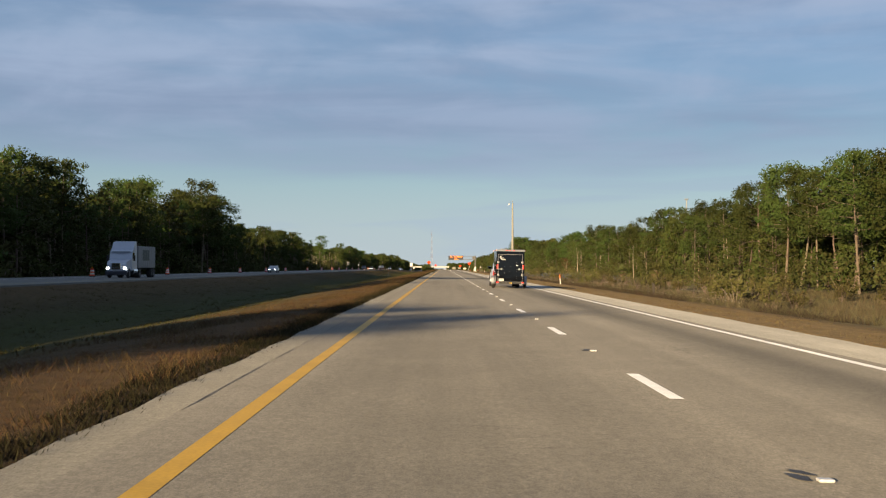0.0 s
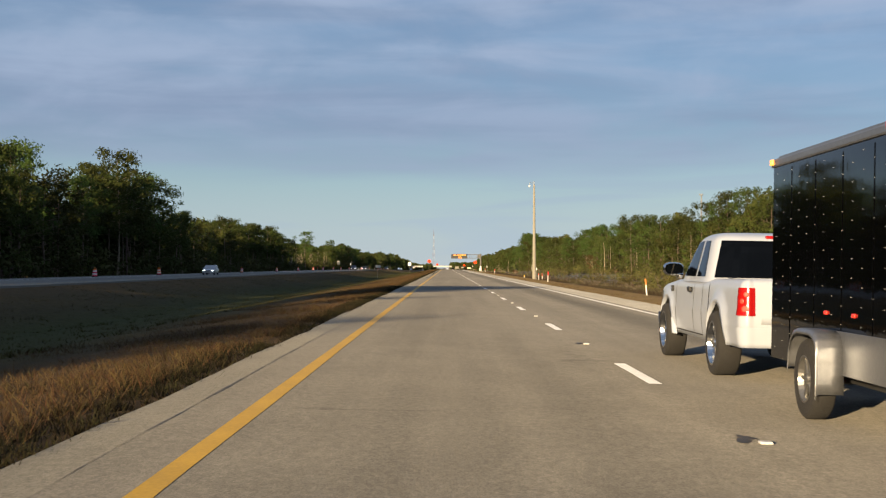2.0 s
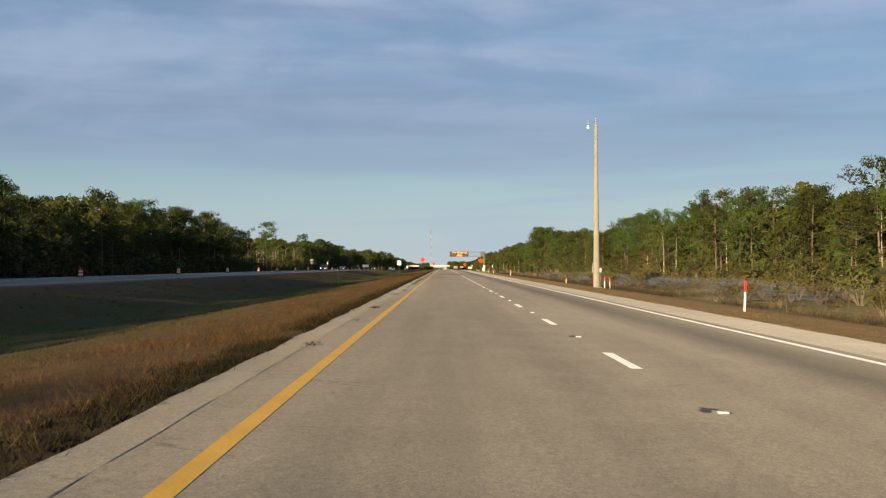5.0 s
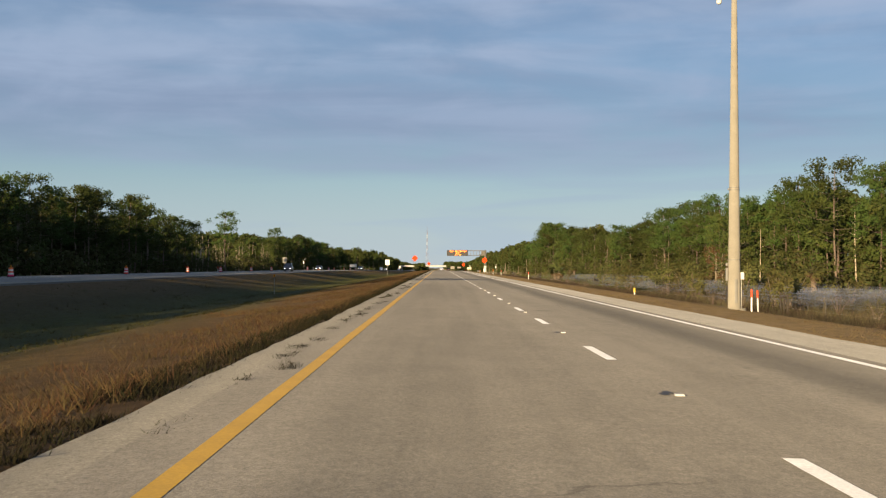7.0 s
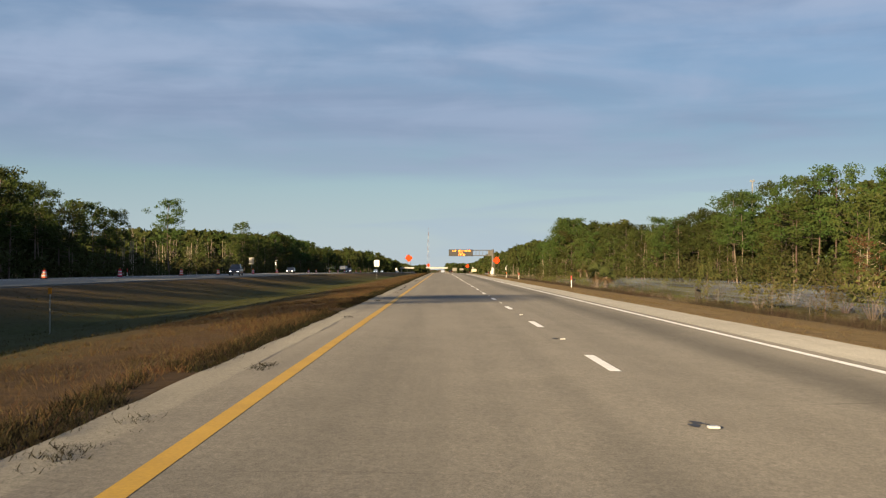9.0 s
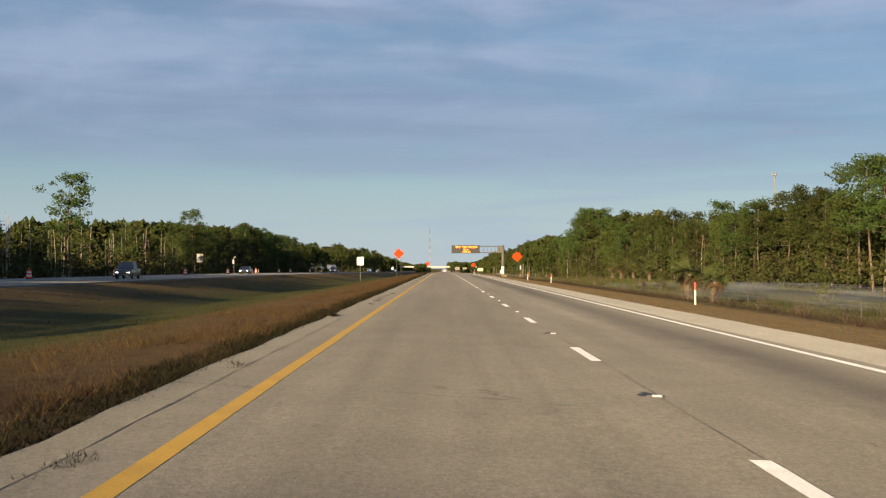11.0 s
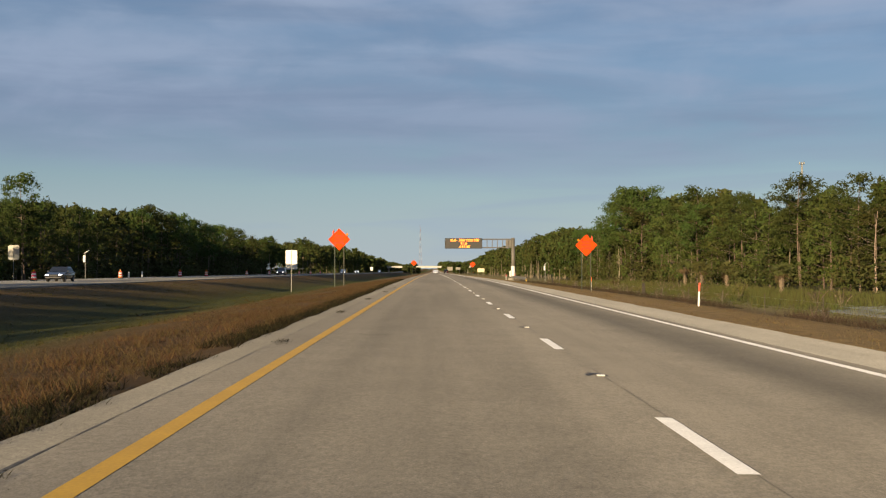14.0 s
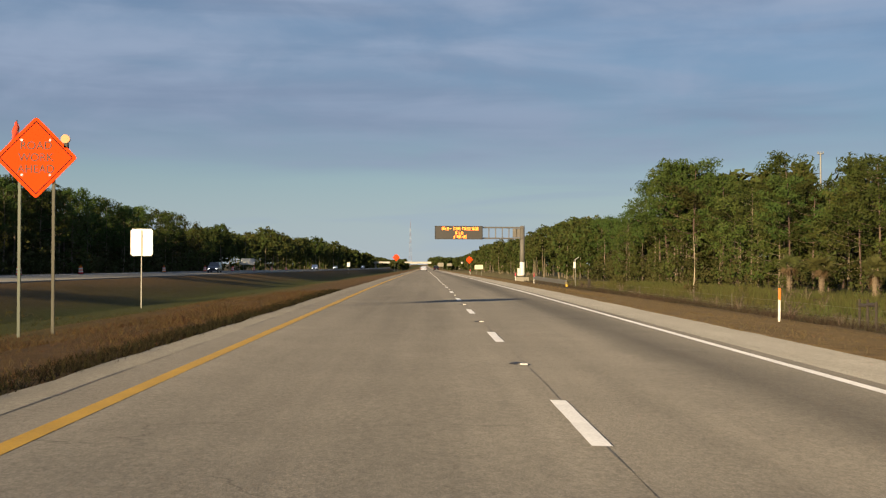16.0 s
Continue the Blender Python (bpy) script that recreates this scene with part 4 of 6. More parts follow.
    pane("windscreen", [(-0.78, 1.235), (0.78, 1.235), (0.66, 1.735), (-0.66, 1.735)], lambda u, z: (u, glass_y(u, z, True) + 0.006, z), M_GLASS, ob, 16, 6)
    part("high_brake_light", box(bmesh.new(), (0, ring(1.775)[1] - 0.005, 1.785), (0.20, 0.05, 0.045), 0.015), M_REDLAMP, ob)
    part("grille", box(bmesh.new(), (0, NOSE - 0.01, 0.82), (0.9, 0.08, 0.26), 0.03), M_CHROME, ob)
    b = bmesh.new()
    box(b, (0, 1.6, 0.48), (1.2, 4.8, 0.14), 0.03)
    tube(b, (-0.7, 0, 0.41), (0.7, 0, 0.41), 0.06)
    tube(b, (-0.7, WB, 0.41), (0.7, WB, 0.41), 0.06)
    part("chassis", b, M_TRIM, ob)
    part("tow_hitch", box(bmesh.new(), (0, -1.35, 0.42), (0.08, 0.3, 0.08), 0.01), M_TRIM, ob)
    for cy in (0.0, WB):
        for s in (-1, 1):
            wheel(ob, s * 0.835, cy, 0.405, 0.405, 0.31, M_CHROME, s, 0.70, 8, "wide black tyre on a chrome rim")
    return ob


def build_cargo_trailer(x, y):
    """Enclosed black trailer; origin on the road under the rear door, nose along +y."""
    ob = thing("cargo_trailer", "black enclosed cargo trailer with aluminium trim, hitched behind a pickup", "trailer")
    ob.matrix_basis = pose(x, y, road_z(x), 0, ROLL, 0)
    W, L, Z0, Z1 = 0.92, 3.55, 0.42, 2.44
    AX = 1.56
    bm = box(bmesh.new(), (0, L / 2, (Z0 + Z1) / 2), (2 * W, L, Z1 - Z0), 0.012)
    part("body", bm, M_SKIN, ob)
    # lap seams of the side sheets
    for s in (-1, 1):
        for yy in np.arange(0.42, L - 0.1, 0.81):
            bm = box(bmesh.new(), (s * (W + 0.003), yy, (Z0 + Z1) / 2), (0.006, 0.012, Z1 - Z0 - 0.1))
            part("panel_seam", bm, M_SKIN, ob)
        bm = bmesh.new()
        for yy in np.arange(0.14, L - 0.05, 0.27):
            for zz in np.arange(Z0 + 0.12, Z1 - 0.05, 0.165):
                box(bm, (s * (W + 0.004), yy, zz + (0.08 if int(yy / 0.27) % 2 else 0)), (0.006, 0.0046, 0.0046))
        part("rivet_rows", bm, M_RIVET, ob)["kind"] = "stuff"
        bm = box(bmesh.new(), (s * (W - 0.02), L / 2, Z1 + 0.03), (0.09, L + 0.05, 0.09), 0.02)
        part("roof_rail", bm, M_ALUSHEET, ob, "aluminium roof rail")
        bm = box(bmesh.new(), (s * (W + 0.005), 0.84, 0.62), (0.012, 1.62, 0.38), 0.003)
        part("gravel_guard", bm, M_ALUSHEET, ob)
        # mudguard over the wheel
        bm = bmesh.new()
        path = [(-0.44, 0.26), (-0.43, 0.66), (-0.40, 0.74), (-0.33, 0.79), (-0.22, 0.815), (0.16, 0.815), (0.28, 0.79), (0.37, 0.73), (0.43, 0.62), (0.46, 0.44)]
        fine = [(np.interp(k, range(len(path)), [p[0] for p in path]), np.interp(k, range(len(path)), [p[1] for p in path])) for k in np.linspace(0, len(path) - 1, 37)]
        rows = [[bm.verts.new((s * (W + q), AX + a, b - dz)) for q, dz in ((0.0, 0), (0.12, 0), (0.215, 0), (0.24, 0.008), (0.25, 0.03), (0.25, 0.05))] for a, b in fine]
        grid_faces(bm, rows)
        bmesh.ops.recalc_face_normals(bm, faces=bm.faces)
        bmesh.ops.solidify(bm, geom=bm.faces[:], thickness=0.008)
        part("mudguard", bm, M_ALUSHEET, ob, "bare aluminium mudguard", smooth=True)
        wheel(ob, s * (W + 0.12), AX, 0.36, 0.36, 0.20, M_ALU, s, 0.60, 6, "black trailer tyre on a silver steel rim")
        for yy in (0.86, 1.64):
            part("marker_light", box(bmesh.new(), (s * (W + 0.008), yy, 0.96), (0.02, 0.07, 0.035), 0.008), M_REDLIT, ob, "small red marker light")
        part("clearance_light", box(bmesh.new(), (s * (W + 0.03), L - 0.05, Z1 + 0.04), (0.03, 0.09, 0.06), 0.01), M_AMBERLIT, ob, "small amber clearance light")
        part("clearance_light", box(bmesh.new(), (s * (W + 0.03), 0.02, Z1 + 0.05), (0.03, 0.06, 0.06), 0.01), M_REDLIT, ob, "small red clearance light")
        # rear fittings
        part("tail_light", box(bmesh.new(), (s * (W - 0.075), -0.02, 1.42), (0.075, 0.04, 0.26), 0.012), M_REDLIT, ob, "red oblong tail light")
        part("rear_marker_light", box(bmesh.new(), (s * (W - 0.09), -0.03, 0.40), (0.16, 0.05, 0.06), 0.01), M_REDLIT, ob)
        part("bumper_corner", box(bmesh.new(), (s * (W - 0.09), -0.02, 0.34), (0.18, 0.07, 0.06), 0.01), M_ALU, ob)
        for zz in (1.72, 0.90):
            bm = box(bmesh.new(), (s * (W - 0.13), -0.03, zz), (0.13, 0.03, 0.13), 0.008)
            tube(bm, (s * (W - 0.16), -0.045, zz - 0.06), (s * (W - 0.16), -0.045, zz + 0.06), 0.013, None, 8)
            part("door_hinge", bm, M_ALU, ob, "bright metal door hinge")
        bm = box(bmesh.new(), (s * (W - 0.26), -0.045, 1.27), (0.34, 0.025, 0.035), 0.006)
        box(bm, (s * (W - 0.33), -0.06, 1.27), (0.06, 0.04, 0.15), 0.012)
        part("door_latch", bm, M_ALU, ob, "bright metal bar latch")
    # roof
    bm = box(bmesh.new(), (0, L / 2, Z1 + 0.09), (2 * W - 0.1, L, 0.05), 0.015)
    part("roof", bm, M_ALU, ob)
    bm = box(bmesh.new(), (0, -0.01, Z1 + 0.05), (2 * W + 0.05, 0.07, 0.12), 0.015)
    part("rear_roof_trim", bm, M_ALUSHEET, ob, "aluminium rear roof trim")
    bm = box(bmesh.new(), (-0.35, L * 0.55, Z1 + 0.15), (0.40, 0.40, 0.09), 0.03)
    part("roof_vent", bm, M_ALU, ob)
    for xx in (-0.22, 0.0, 0.22):
        part("roof_light", box(bmesh.new(), (xx - 0.02, -0.055, Z1 + 0.055), (0.11, 0.025, 0.045), 0.008), M_REDLIT, ob, "small red roof marker light")
    # rear ramp door with aluminium edge
    bm = box(bmesh.new(), (0, -0.015, 1.33), (1.58, 0.03, 1.78), 0.004)
    door = part("rear_door", bm, M_SKIN, ob)
    bm = bmesh.new()
    for xx in (-0.80, 0.80):
        box(bm, (xx, -0.018, 1.33), (0.022, 0.04, 1.82))
    for zz in (0.43, 2.23):
        box(bm, (0, -0.018, zz), (1.62, 0.04, 0.022))
    part("door_edge_trim", bm, M_ALU, door)
    bm = bmesh.new()
    for xx in (-0.74, -0.40, 0.0, 0.40, 0.74):
        for zz in np.arange(0.52, 2.2, 0.15):
            box(bm, (xx, -0.033, zz), (0.011, 0.008, 0.011))
    part("rivet_field", bm, M_RIVET, door)["kind"] = "stuff"
    bm = bmesh.new()
    for k, (dx, dz, w, h, a) in enumerate([(-0.66, 2.06, 0.035, 0.17, 0.35), (-0.62, 2.07, 0.03, 0.15, 0.15), (-0.55, 1.98, 0.20, 0.035, -0.25), (-0.60, 1.99, 0.09, 0.05, 0.3)]):
        box(bm, (dx, -0.035, dz), (w, 0.008, h), 0.003, turn=Matrix.Rotation(a, 4, "Y"))
    part("emblem", bm, M_LOGO, door, "silver bird-shaped emblem")
    bm = bmesh.new()
    for k in range(4):
        box(bm, (-0.57 + 0.07 * k, -0.035, 1.89), (0.05, 0.008, 0.055), 0.003)
    part("emblem_bar", bm, M_LOGO, door)
    plate = part("number_plate", box(bmesh.new(), (-0.58, -0.05, 0.56), (0.31, 0.012, 0.16), 0.004), M_PLATE, ob, "white number plate with dark bars")
    bm = bmesh.new()
    for k in range(7):
        box(bm, (-0.69 + 0.037 * k, -0.058, 0.555), (0.024, 0.006, 0.07))
    part("plate_bar", bm, M_PLATEINK, plate)
    part("data_label", box(bmesh.new(), (0.42, -0.034, 1.52), (0.11, 0.006, 0.05)), M_PLATE, ob, "small white label")
    part("warning_label", box(bmesh.new(), (0.05, -0.06, 0.36), (0.16, 0.01, 0.055)), M_LABELYELLOW, ob, "yellow label on the rear beam")
    bm = box(bmesh.new(), (0, 0.02, 0.36), (1.80, 0.08, 0.10), 0.01)
    part("rear_beam", bm, M_TRIM, ob)
    bm = bmesh.new()
    for xx in (-0.72, 0.72):
        box(bm, (xx, L / 2, 0.39), (0.06, L, 0.10))
    tube(bm, (-0.95, AX, 0.36), (0.95, AX, 0.36), 0.04)
    for xx in (-0.6, 0.6):
        tube(bm, (xx, L - 0.1, 0.40), (0.0, L + 1.25, 0.44), 0.045, None, 8)
    box(bm, (0, L + 1.3, 0.46), (0.1, 0.22, 0.09), 0.02)
    tube(bm, (0.08, L + 0.8, 0.25), (0.08, L + 0.8, 0.95), 0.03, None, 8)
    part("frame", bm, M_TRIM, ob)
    return ob


def build_car(name, label, paint, x, y, z, heading, kind="sedan", tail=False):
    """A passenger car or pickup seen from afar; origin on the road under its middle, nose along +y before the turn."""
    ob = thing(name, label, "car")
    ob.matrix_basis = pose(x, y, z, 0, 0, heading)
    W = 0.90
    tall = {"sedan": 1.45, "suv": 1.75, "pickup": 1.85}[kind]
    belt = {"sedan": 0.95, "suv": 1.08, "pickup": 1.15}[kind]

    def warp(px, py, pz):
        k = 1 - (0.30 * (pz - belt) if pz > belt else 0.05 * max(0, 0.55 - pz)) - 0.10 * max(0, abs(py) - 1.7)
        return Vector((px * k, py, pz))

    low = [(-2.2, 0.35), (-2.25, 0.75), (-2.1, belt - 0.05), (1.0, belt), (2.0, belt - 0.22), (2.25, 0.62), (2.2, 0.32)] + arch(1.38, 0.34, 0.37, 0.34, 7) + arch(-1.38, 0.34, 0.37, 0.34, 7)
    part("body", prism(bmesh.new(), low, -W, W, warp, 0.04), paint, ob)
    top = {"sedan": [(-1.75, belt - 0.06), (-1.0, tall), (0.1, tall + 0.01), (1.0, belt - 0.02)],
           "suv": [(-2.1, belt - 0.06), (-1.85, tall - 0.04), (-1.5, tall), (0.15, tall), (0.95, belt - 0.02)],
           "pickup": [(-0.65, belt - 0.06), (-0.55, tall - 0.05), (-0.3, tall), (0.5, tall), (1.2, belt - 0.02)]}[kind]
    part("cabin", prism(bmesh.new(), top, -W + 0.02, W - 0.02, warp, 0.03), paint, ob)
    bk, fr = top[0][0], top[-1][0]
    tb, tf = top[1][0], top[-2][0]
    part("windscreen", panel(bmesh.new(), [(-0.70, fr - 0.08, belt + 0.06), (0.70, fr - 0.08, belt + 0.06), (0.60, tf + 0.10, tall - 0.08), (-0.60, tf + 0.10, tall - 0.08)], 0.03), M_GLASS, ob)
    part("rear_window", panel(bmesh.new(), [(0.70, bk + 0.10, belt + 0.06), (-0.70, bk + 0.10, belt + 0.06), (-0.62, tb - 0.04, tall - 0.1), (0.62, tb - 0.04, tall - 0.1)], 0.035), M_GLASS, ob)
    for s in (-1, 1):
        q = [(bk + 0.25, belt + 0.05), (fr - 0.3, belt + 0.05), (tf - 0.02, tall - 0.09), (tb + 0.12, tall - 0.09)]
        pts = [warp(s * (W - 0.01), a, b) for a, b in q]
        part("side_window", panel(bmesh.new(), pts if s > 0 else pts[::-1], 0.008), M_GLASS, ob)
        part("headlight", box(bmesh.new(), (s * 0.62, 2.17, 0.66), (0.30, 0.10, 0.13), 0.03), M_HEADLIT if not tail else M_CHROME, ob, "lit headlight" if not tail else "")
        part("tail_light", box(bmesh.new(), (s * 0.70, -2.19, 0.82), (0.24, 0.08, 0.16), 0.03), M_REDLAMP, ob, "red tail light")
        part("wing_mirror", box(bmesh.new(), (s * 0.98, fr - 0.25, belt + 0.08), (0.18, 0.09, 0.13), 0.03), paint, ob)
        for yy in (1.38, -1.38):
            wheel(ob, s * 0.80, yy, 0.33, 0.33, 0.22, M_ALU, s, 0.62, 5)
    part("grille", box(bmesh.new(), (0, 2.22, 0.62), (0.8, 0.06, 0.16), 0.02), M_TRIM, ob)
    part("rear_plate", box(bmesh.new(), (0, -2.265, 0.70), (0.31, 0.02, 0.15), 0.004), M_PLATE, ob)
    part("front_bumper", box(bmesh.new(), (0, 2.20, 0.42), (1.6, 0.16, 0.18), 0.05), paint, ob)
    part("rear_bumper", box(bmesh.new(), (0, -2.22, 0.48), (1.6, 0.14, 0.2), 0.05), paint, ob)
    return ob


def build_semi(x, y, z):
    """White sleeper tractor with a box trailer, driving towards -y; origin under the front bumper."""
    ob = thing("semi_truck", "white sleeper semi truck with a grey box trailer, headlights on", "truck")
    ob.matrix_basis = pose(x, y, z, 0, 0, 180)
    W = 1.22

    def warp(px, py, pz):
        k = 1.0 - 0.10 * max(0, py + 0.9) - 0.05 * max(0, pz - 3.2)
        return Vector((px * k, py, pz))

    hood = [(0.0, 0.9), (-0.05, 1.45), (-0.3, 1.75), (-1.9, 2.05), (-1.9, 0.8), (-1.55, 0.8)] + arch(-1.1, 0.52, 0.58, 0.8, 7) + [(-0.5, 0.62), (-0.1, 0.6)]
    part("hood", prism(bmesh.new(), hood, -W * 0.92, W * 0.92, warp, 0.06), M_CARWHITE, ob)
    cab = [(-1.75, 0.8), (-1.75, 2.0), (-2.05, 2.85), (-2.6, 3.05), (-3.3, 3.95), (-4.1, 4.0), (-4.1, 0.8)]
    part("cab", prism(bmesh.new(), cab, -W, W, warp, 0.06), M_CARWHITE, ob)
    part("windscreen", panel(bmesh.new(), [(W * 0.85, -1.80, 2.08), (-W * 0.85, -1.80, 2.08), (-W * 0.82, -2.06, 2.75), (W * 0.82, -2.06, 2.75)][::-1], 0.03), M_GLASS, ob)
    part("grille", box(bmesh.new(), (0, 0.0, 1.28), (1.0, 0.12, 0.75), 0.05), M_CHROME, ob, "chrome grille")
    part("bumper", box(bmesh.new(), (0, 0.02, 0.55), (2.35, 0.22, 0.42), 0.06), M_CARDARK, ob)
    part("sun_visor", box(bmesh.new(), (0, -1.95, 2.88), (2.1, 0.3, 0.10), 0.03), M_CARWHITE, ob)
    for s in (-1, 1):
        part("headlight", box(bmesh.new(), (s * 0.92, -0.06, 1.05), (0.34, 0.16, 0.26), 0.05), M_HEADLIT, ob, "lit headlight")
        part("side_window", panel(bmesh.new(), [(s * (W + 0.01), -2.9, 2.05), (s * (W + 0.01), -2.05, 2.05), (s * (W + 0.01), -2.2, 2.72), (s * (W + 0.01), -2.9, 2.72)][::s], 0.008), M_GLASS, ob)
        bm = box(bmesh.new(), (s * 1.45, -1.95, 2.15), (0.22, 0.14, 0.62), 0.04)
        tube(bm, (s * 1.2, -2.0, 2.4), (s * 1.42, -1.96, 2.4), 0.03, None, 6)
        part("wing_mirror", bm, M_TRIM, ob)
        part("fuel_tank", tube(bmesh.new(), (s * 0.95, -4.3, 0.75), (s * 0.95, -2.5, 0.75), 0.33, None, 16), M_CHROME, ob)
        part("exhaust_stack", tube(bmesh.new(), (s * 1.05, -4.2, 1.0), (s * 1.05, -4.2, 3.7), 0.07, None, 8), M_CHROME, ob)
        wheel(ob, s * 1.02, -1.1, 0.52, 0.52, 0.30, M_ALU, s, 0.55, 6)
        for yy in (-5.4, -11.0, -12.0):
            wheel(ob, s * 0.95, yy, 0.52, 0.52, 0.55, M_ALU, s, 0.55, 6)
    bm = box(bmesh.new(), (0, -8.6, 2.30), (2.5, 8.0, 2.40), 0.04)
    trailer = part("box_trailer", bm, material("grey_box_trailer", (0.20, 0.205, 0.215), 0.5, 0.2, vary=0.08, scale=0.4), ob, "grey box trailer")
    for s in (-1, 1):
        bm = bmesh.new()
        for yy in np.arange(-12.4, -4.8, 0.9):
            box(bm, (s * 1.255, yy, 2.3), (0.02, 0.06, 2.3))
        part("side_posts", bm, M_STEEL, trailer)
        part("side_panel", box(bmesh.new(), (s * 1.258, -8.0, 2.5), (0.012, 3.0, 1.2)), M_PLATEINK, trailer)
    part("chassis", box(bmesh.new(), (0, -6.6, 1.0), (0.9, 11.5, 0.25)), M_TRIM, ob)
    return ob


build_pickup(4.34, 87.85)
build_cargo_trailer(4.35, 81.70)
build_semi(-35.0, 133.0, z2(-35.0, 133))
build_car("car", "silver sedan with its headlights on, on the oncoming carriageway", M_CARSILVER, -35.4, 259, z2(-35.4, 259), 180)
build_car("car", "dark pickup with its headlights on, on the oncoming carriageway", M_CARDARK, -34.0, 531, z2(-34.0, 531), 180, "pickup")
build_car("car", "dark sedan with bright headlights, on the oncoming carriageway", M_CARBLACK, -36.5, 627, z2(-36.5, 627), 180)
build_car("car", "dark car with bright headlights, on the oncoming carriageway", M_CARDARK, -34.2, 786, z2(-34.2, 786), 180, "suv")
build_car("car", "white car on the far oncoming carriageway", M_CARWHITE, -34.2, 977, z2(-34.2, 977), 180, "suv")
build_car("car", "silver car on the far oncoming carriageway", M_CARSILVER, -37.8, 1120, z2(-37.8, 1120), 180)
build_car("car", "white car on the far oncoming carriageway", M_CARWHITE, -34.2, 1290, z2(-34.2, 1290), 180, "pickup")
build_car("car", "white sedan far ahead on the main carriageway", M_CARWHITE, 0.9, 960, road_z(0.9, 960), 0, "sedan", True)
build_car("car", "black sport-utility car far ahead on the carriageway", M_CARBLACK, 5.0, 985, road_z(5.0, 985), 0, "suv", True)


# ---- signs, posts and roadside things ----
M_ORANGE = material("fluorescent_orange_sheeting", (0.88, 0.075, 0.007), 0.7, vary=0.05, scale=2, spec=0.05)
M_LITPOST = material("lit_olive_post", (0.06, 0.06, 0.042), 0.6, 0.2, vary=0.2)
M_BLACKINK = material("black_sign_ink", (0.02, 0.015, 0.012), 0.6, vary=0.1)
M_FLAG = material("orange_warning_flag", (0.95, 0.13, 0.07), 0.7, vary=0.12, trans=0.3)
M_AMBERLENS = material("amber_warning_lens", (0.55, 0.20, 0.01), 0.25, vary=0.1, coat=0.5)
M_SIGNBACK = material("bare_aluminium_sign_back", (0.72, 0.71, 0.66), 0.5, 0.25, vary=0.06, scale=2)
M_SIGNWHITE = material("white_sign_sheeting", (0.75, 0.74, 0.70), 0.5, vary=0.05)
M_POSTWHITE = material("white_plastic_post", (0.78, 0.76, 0.71), 0.5, vary=0.08)
M_DRUM = material("orange_drum_plastic", (0.80, 0.10, 0.025), 0.5, vary=0.1, objvar=0.15)
M_DRUMWHITE = material("white_drum_band", (0.72, 0.70, 0.66), 0.5, vary=0.1)
M_OLDWOOD = material("weathered_dark_wood", (0.055, 0.045, 0.035), 0.9, vary=0.35, scale=6, fine=30, bump=0.4)
M_PALEPOST = material("pale_fence_post", (0.10, 0.088, 0.066), 0.9, vary=0.3, scale=4, fine=20, objvar=0.3)
M_LED = material("amber_led_text", (1.0, 0.28, 0.03), 0.4, vary=0.05, emit=1.6)
M_LEDFACE = material("dark_sign_face", (0.035, 0.033, 0.03), 0.5, vary=0.15)
M_RIDGE = material("lane_marker_white", (0.75, 0.73, 0.68), 0.4, vary=0.1)
M_TAR = material("tar_patch", (0.03, 0.028, 0.026), 0.6, vary=0.3)


def diamond(bm, s, y0, t, z, r=0.07):
    """A diamond plate with rounded corners standing in the xz plane."""
    pts = []
    h = s / math.sqrt(2)
    for k in range(4):
        a = math.pi / 2 * k
        cx, cz = math.cos(a) * (h - r * 1.41), math.sin(a) * (h - r * 1.41)
        for j in range(-3, 4):
            b = a + j * math.pi / 12
            pts.append((cx + r * math.cos(b), cz + r * math.sin(b)))
    f = [bm.verts.new((p[0], y0, z + p[1])) for p in pts]
    g = [bm.verts.new((p[0], y0 + t, z + p[1])) for p in pts]
    bm.faces.new(f)
    bm.faces.new(g[::-1])
    n = len(pts)
    for i in range(n):
        bm.faces.new((f[i], f[(i + 1) % n], g[(i + 1) % n], g[i]))
    return bm


def letters(name, text, size, at, mat, parent):
    cu = bpy.data.curves.new(name, "FONT")
    cu.body, cu.size, cu.align_x, cu.align_y, cu.extrude, cu.offset = text, size, "CENTER", "CENTER", 0.002, 0.0
    ob = new(name, cu)
    dg = bpy.context.evaluated_depsgraph_get()
    me = bpy.data.meshes.new_from_object(ob.evaluated_get(dg))
    bpy.data.objects.remove(ob)
    me.materials.clear()
    me.materials.append(mat)
    o = new(name, me)
    o.parent = parent
    o.matrix_basis = pose(*at, 90, 0, 0)
    return o


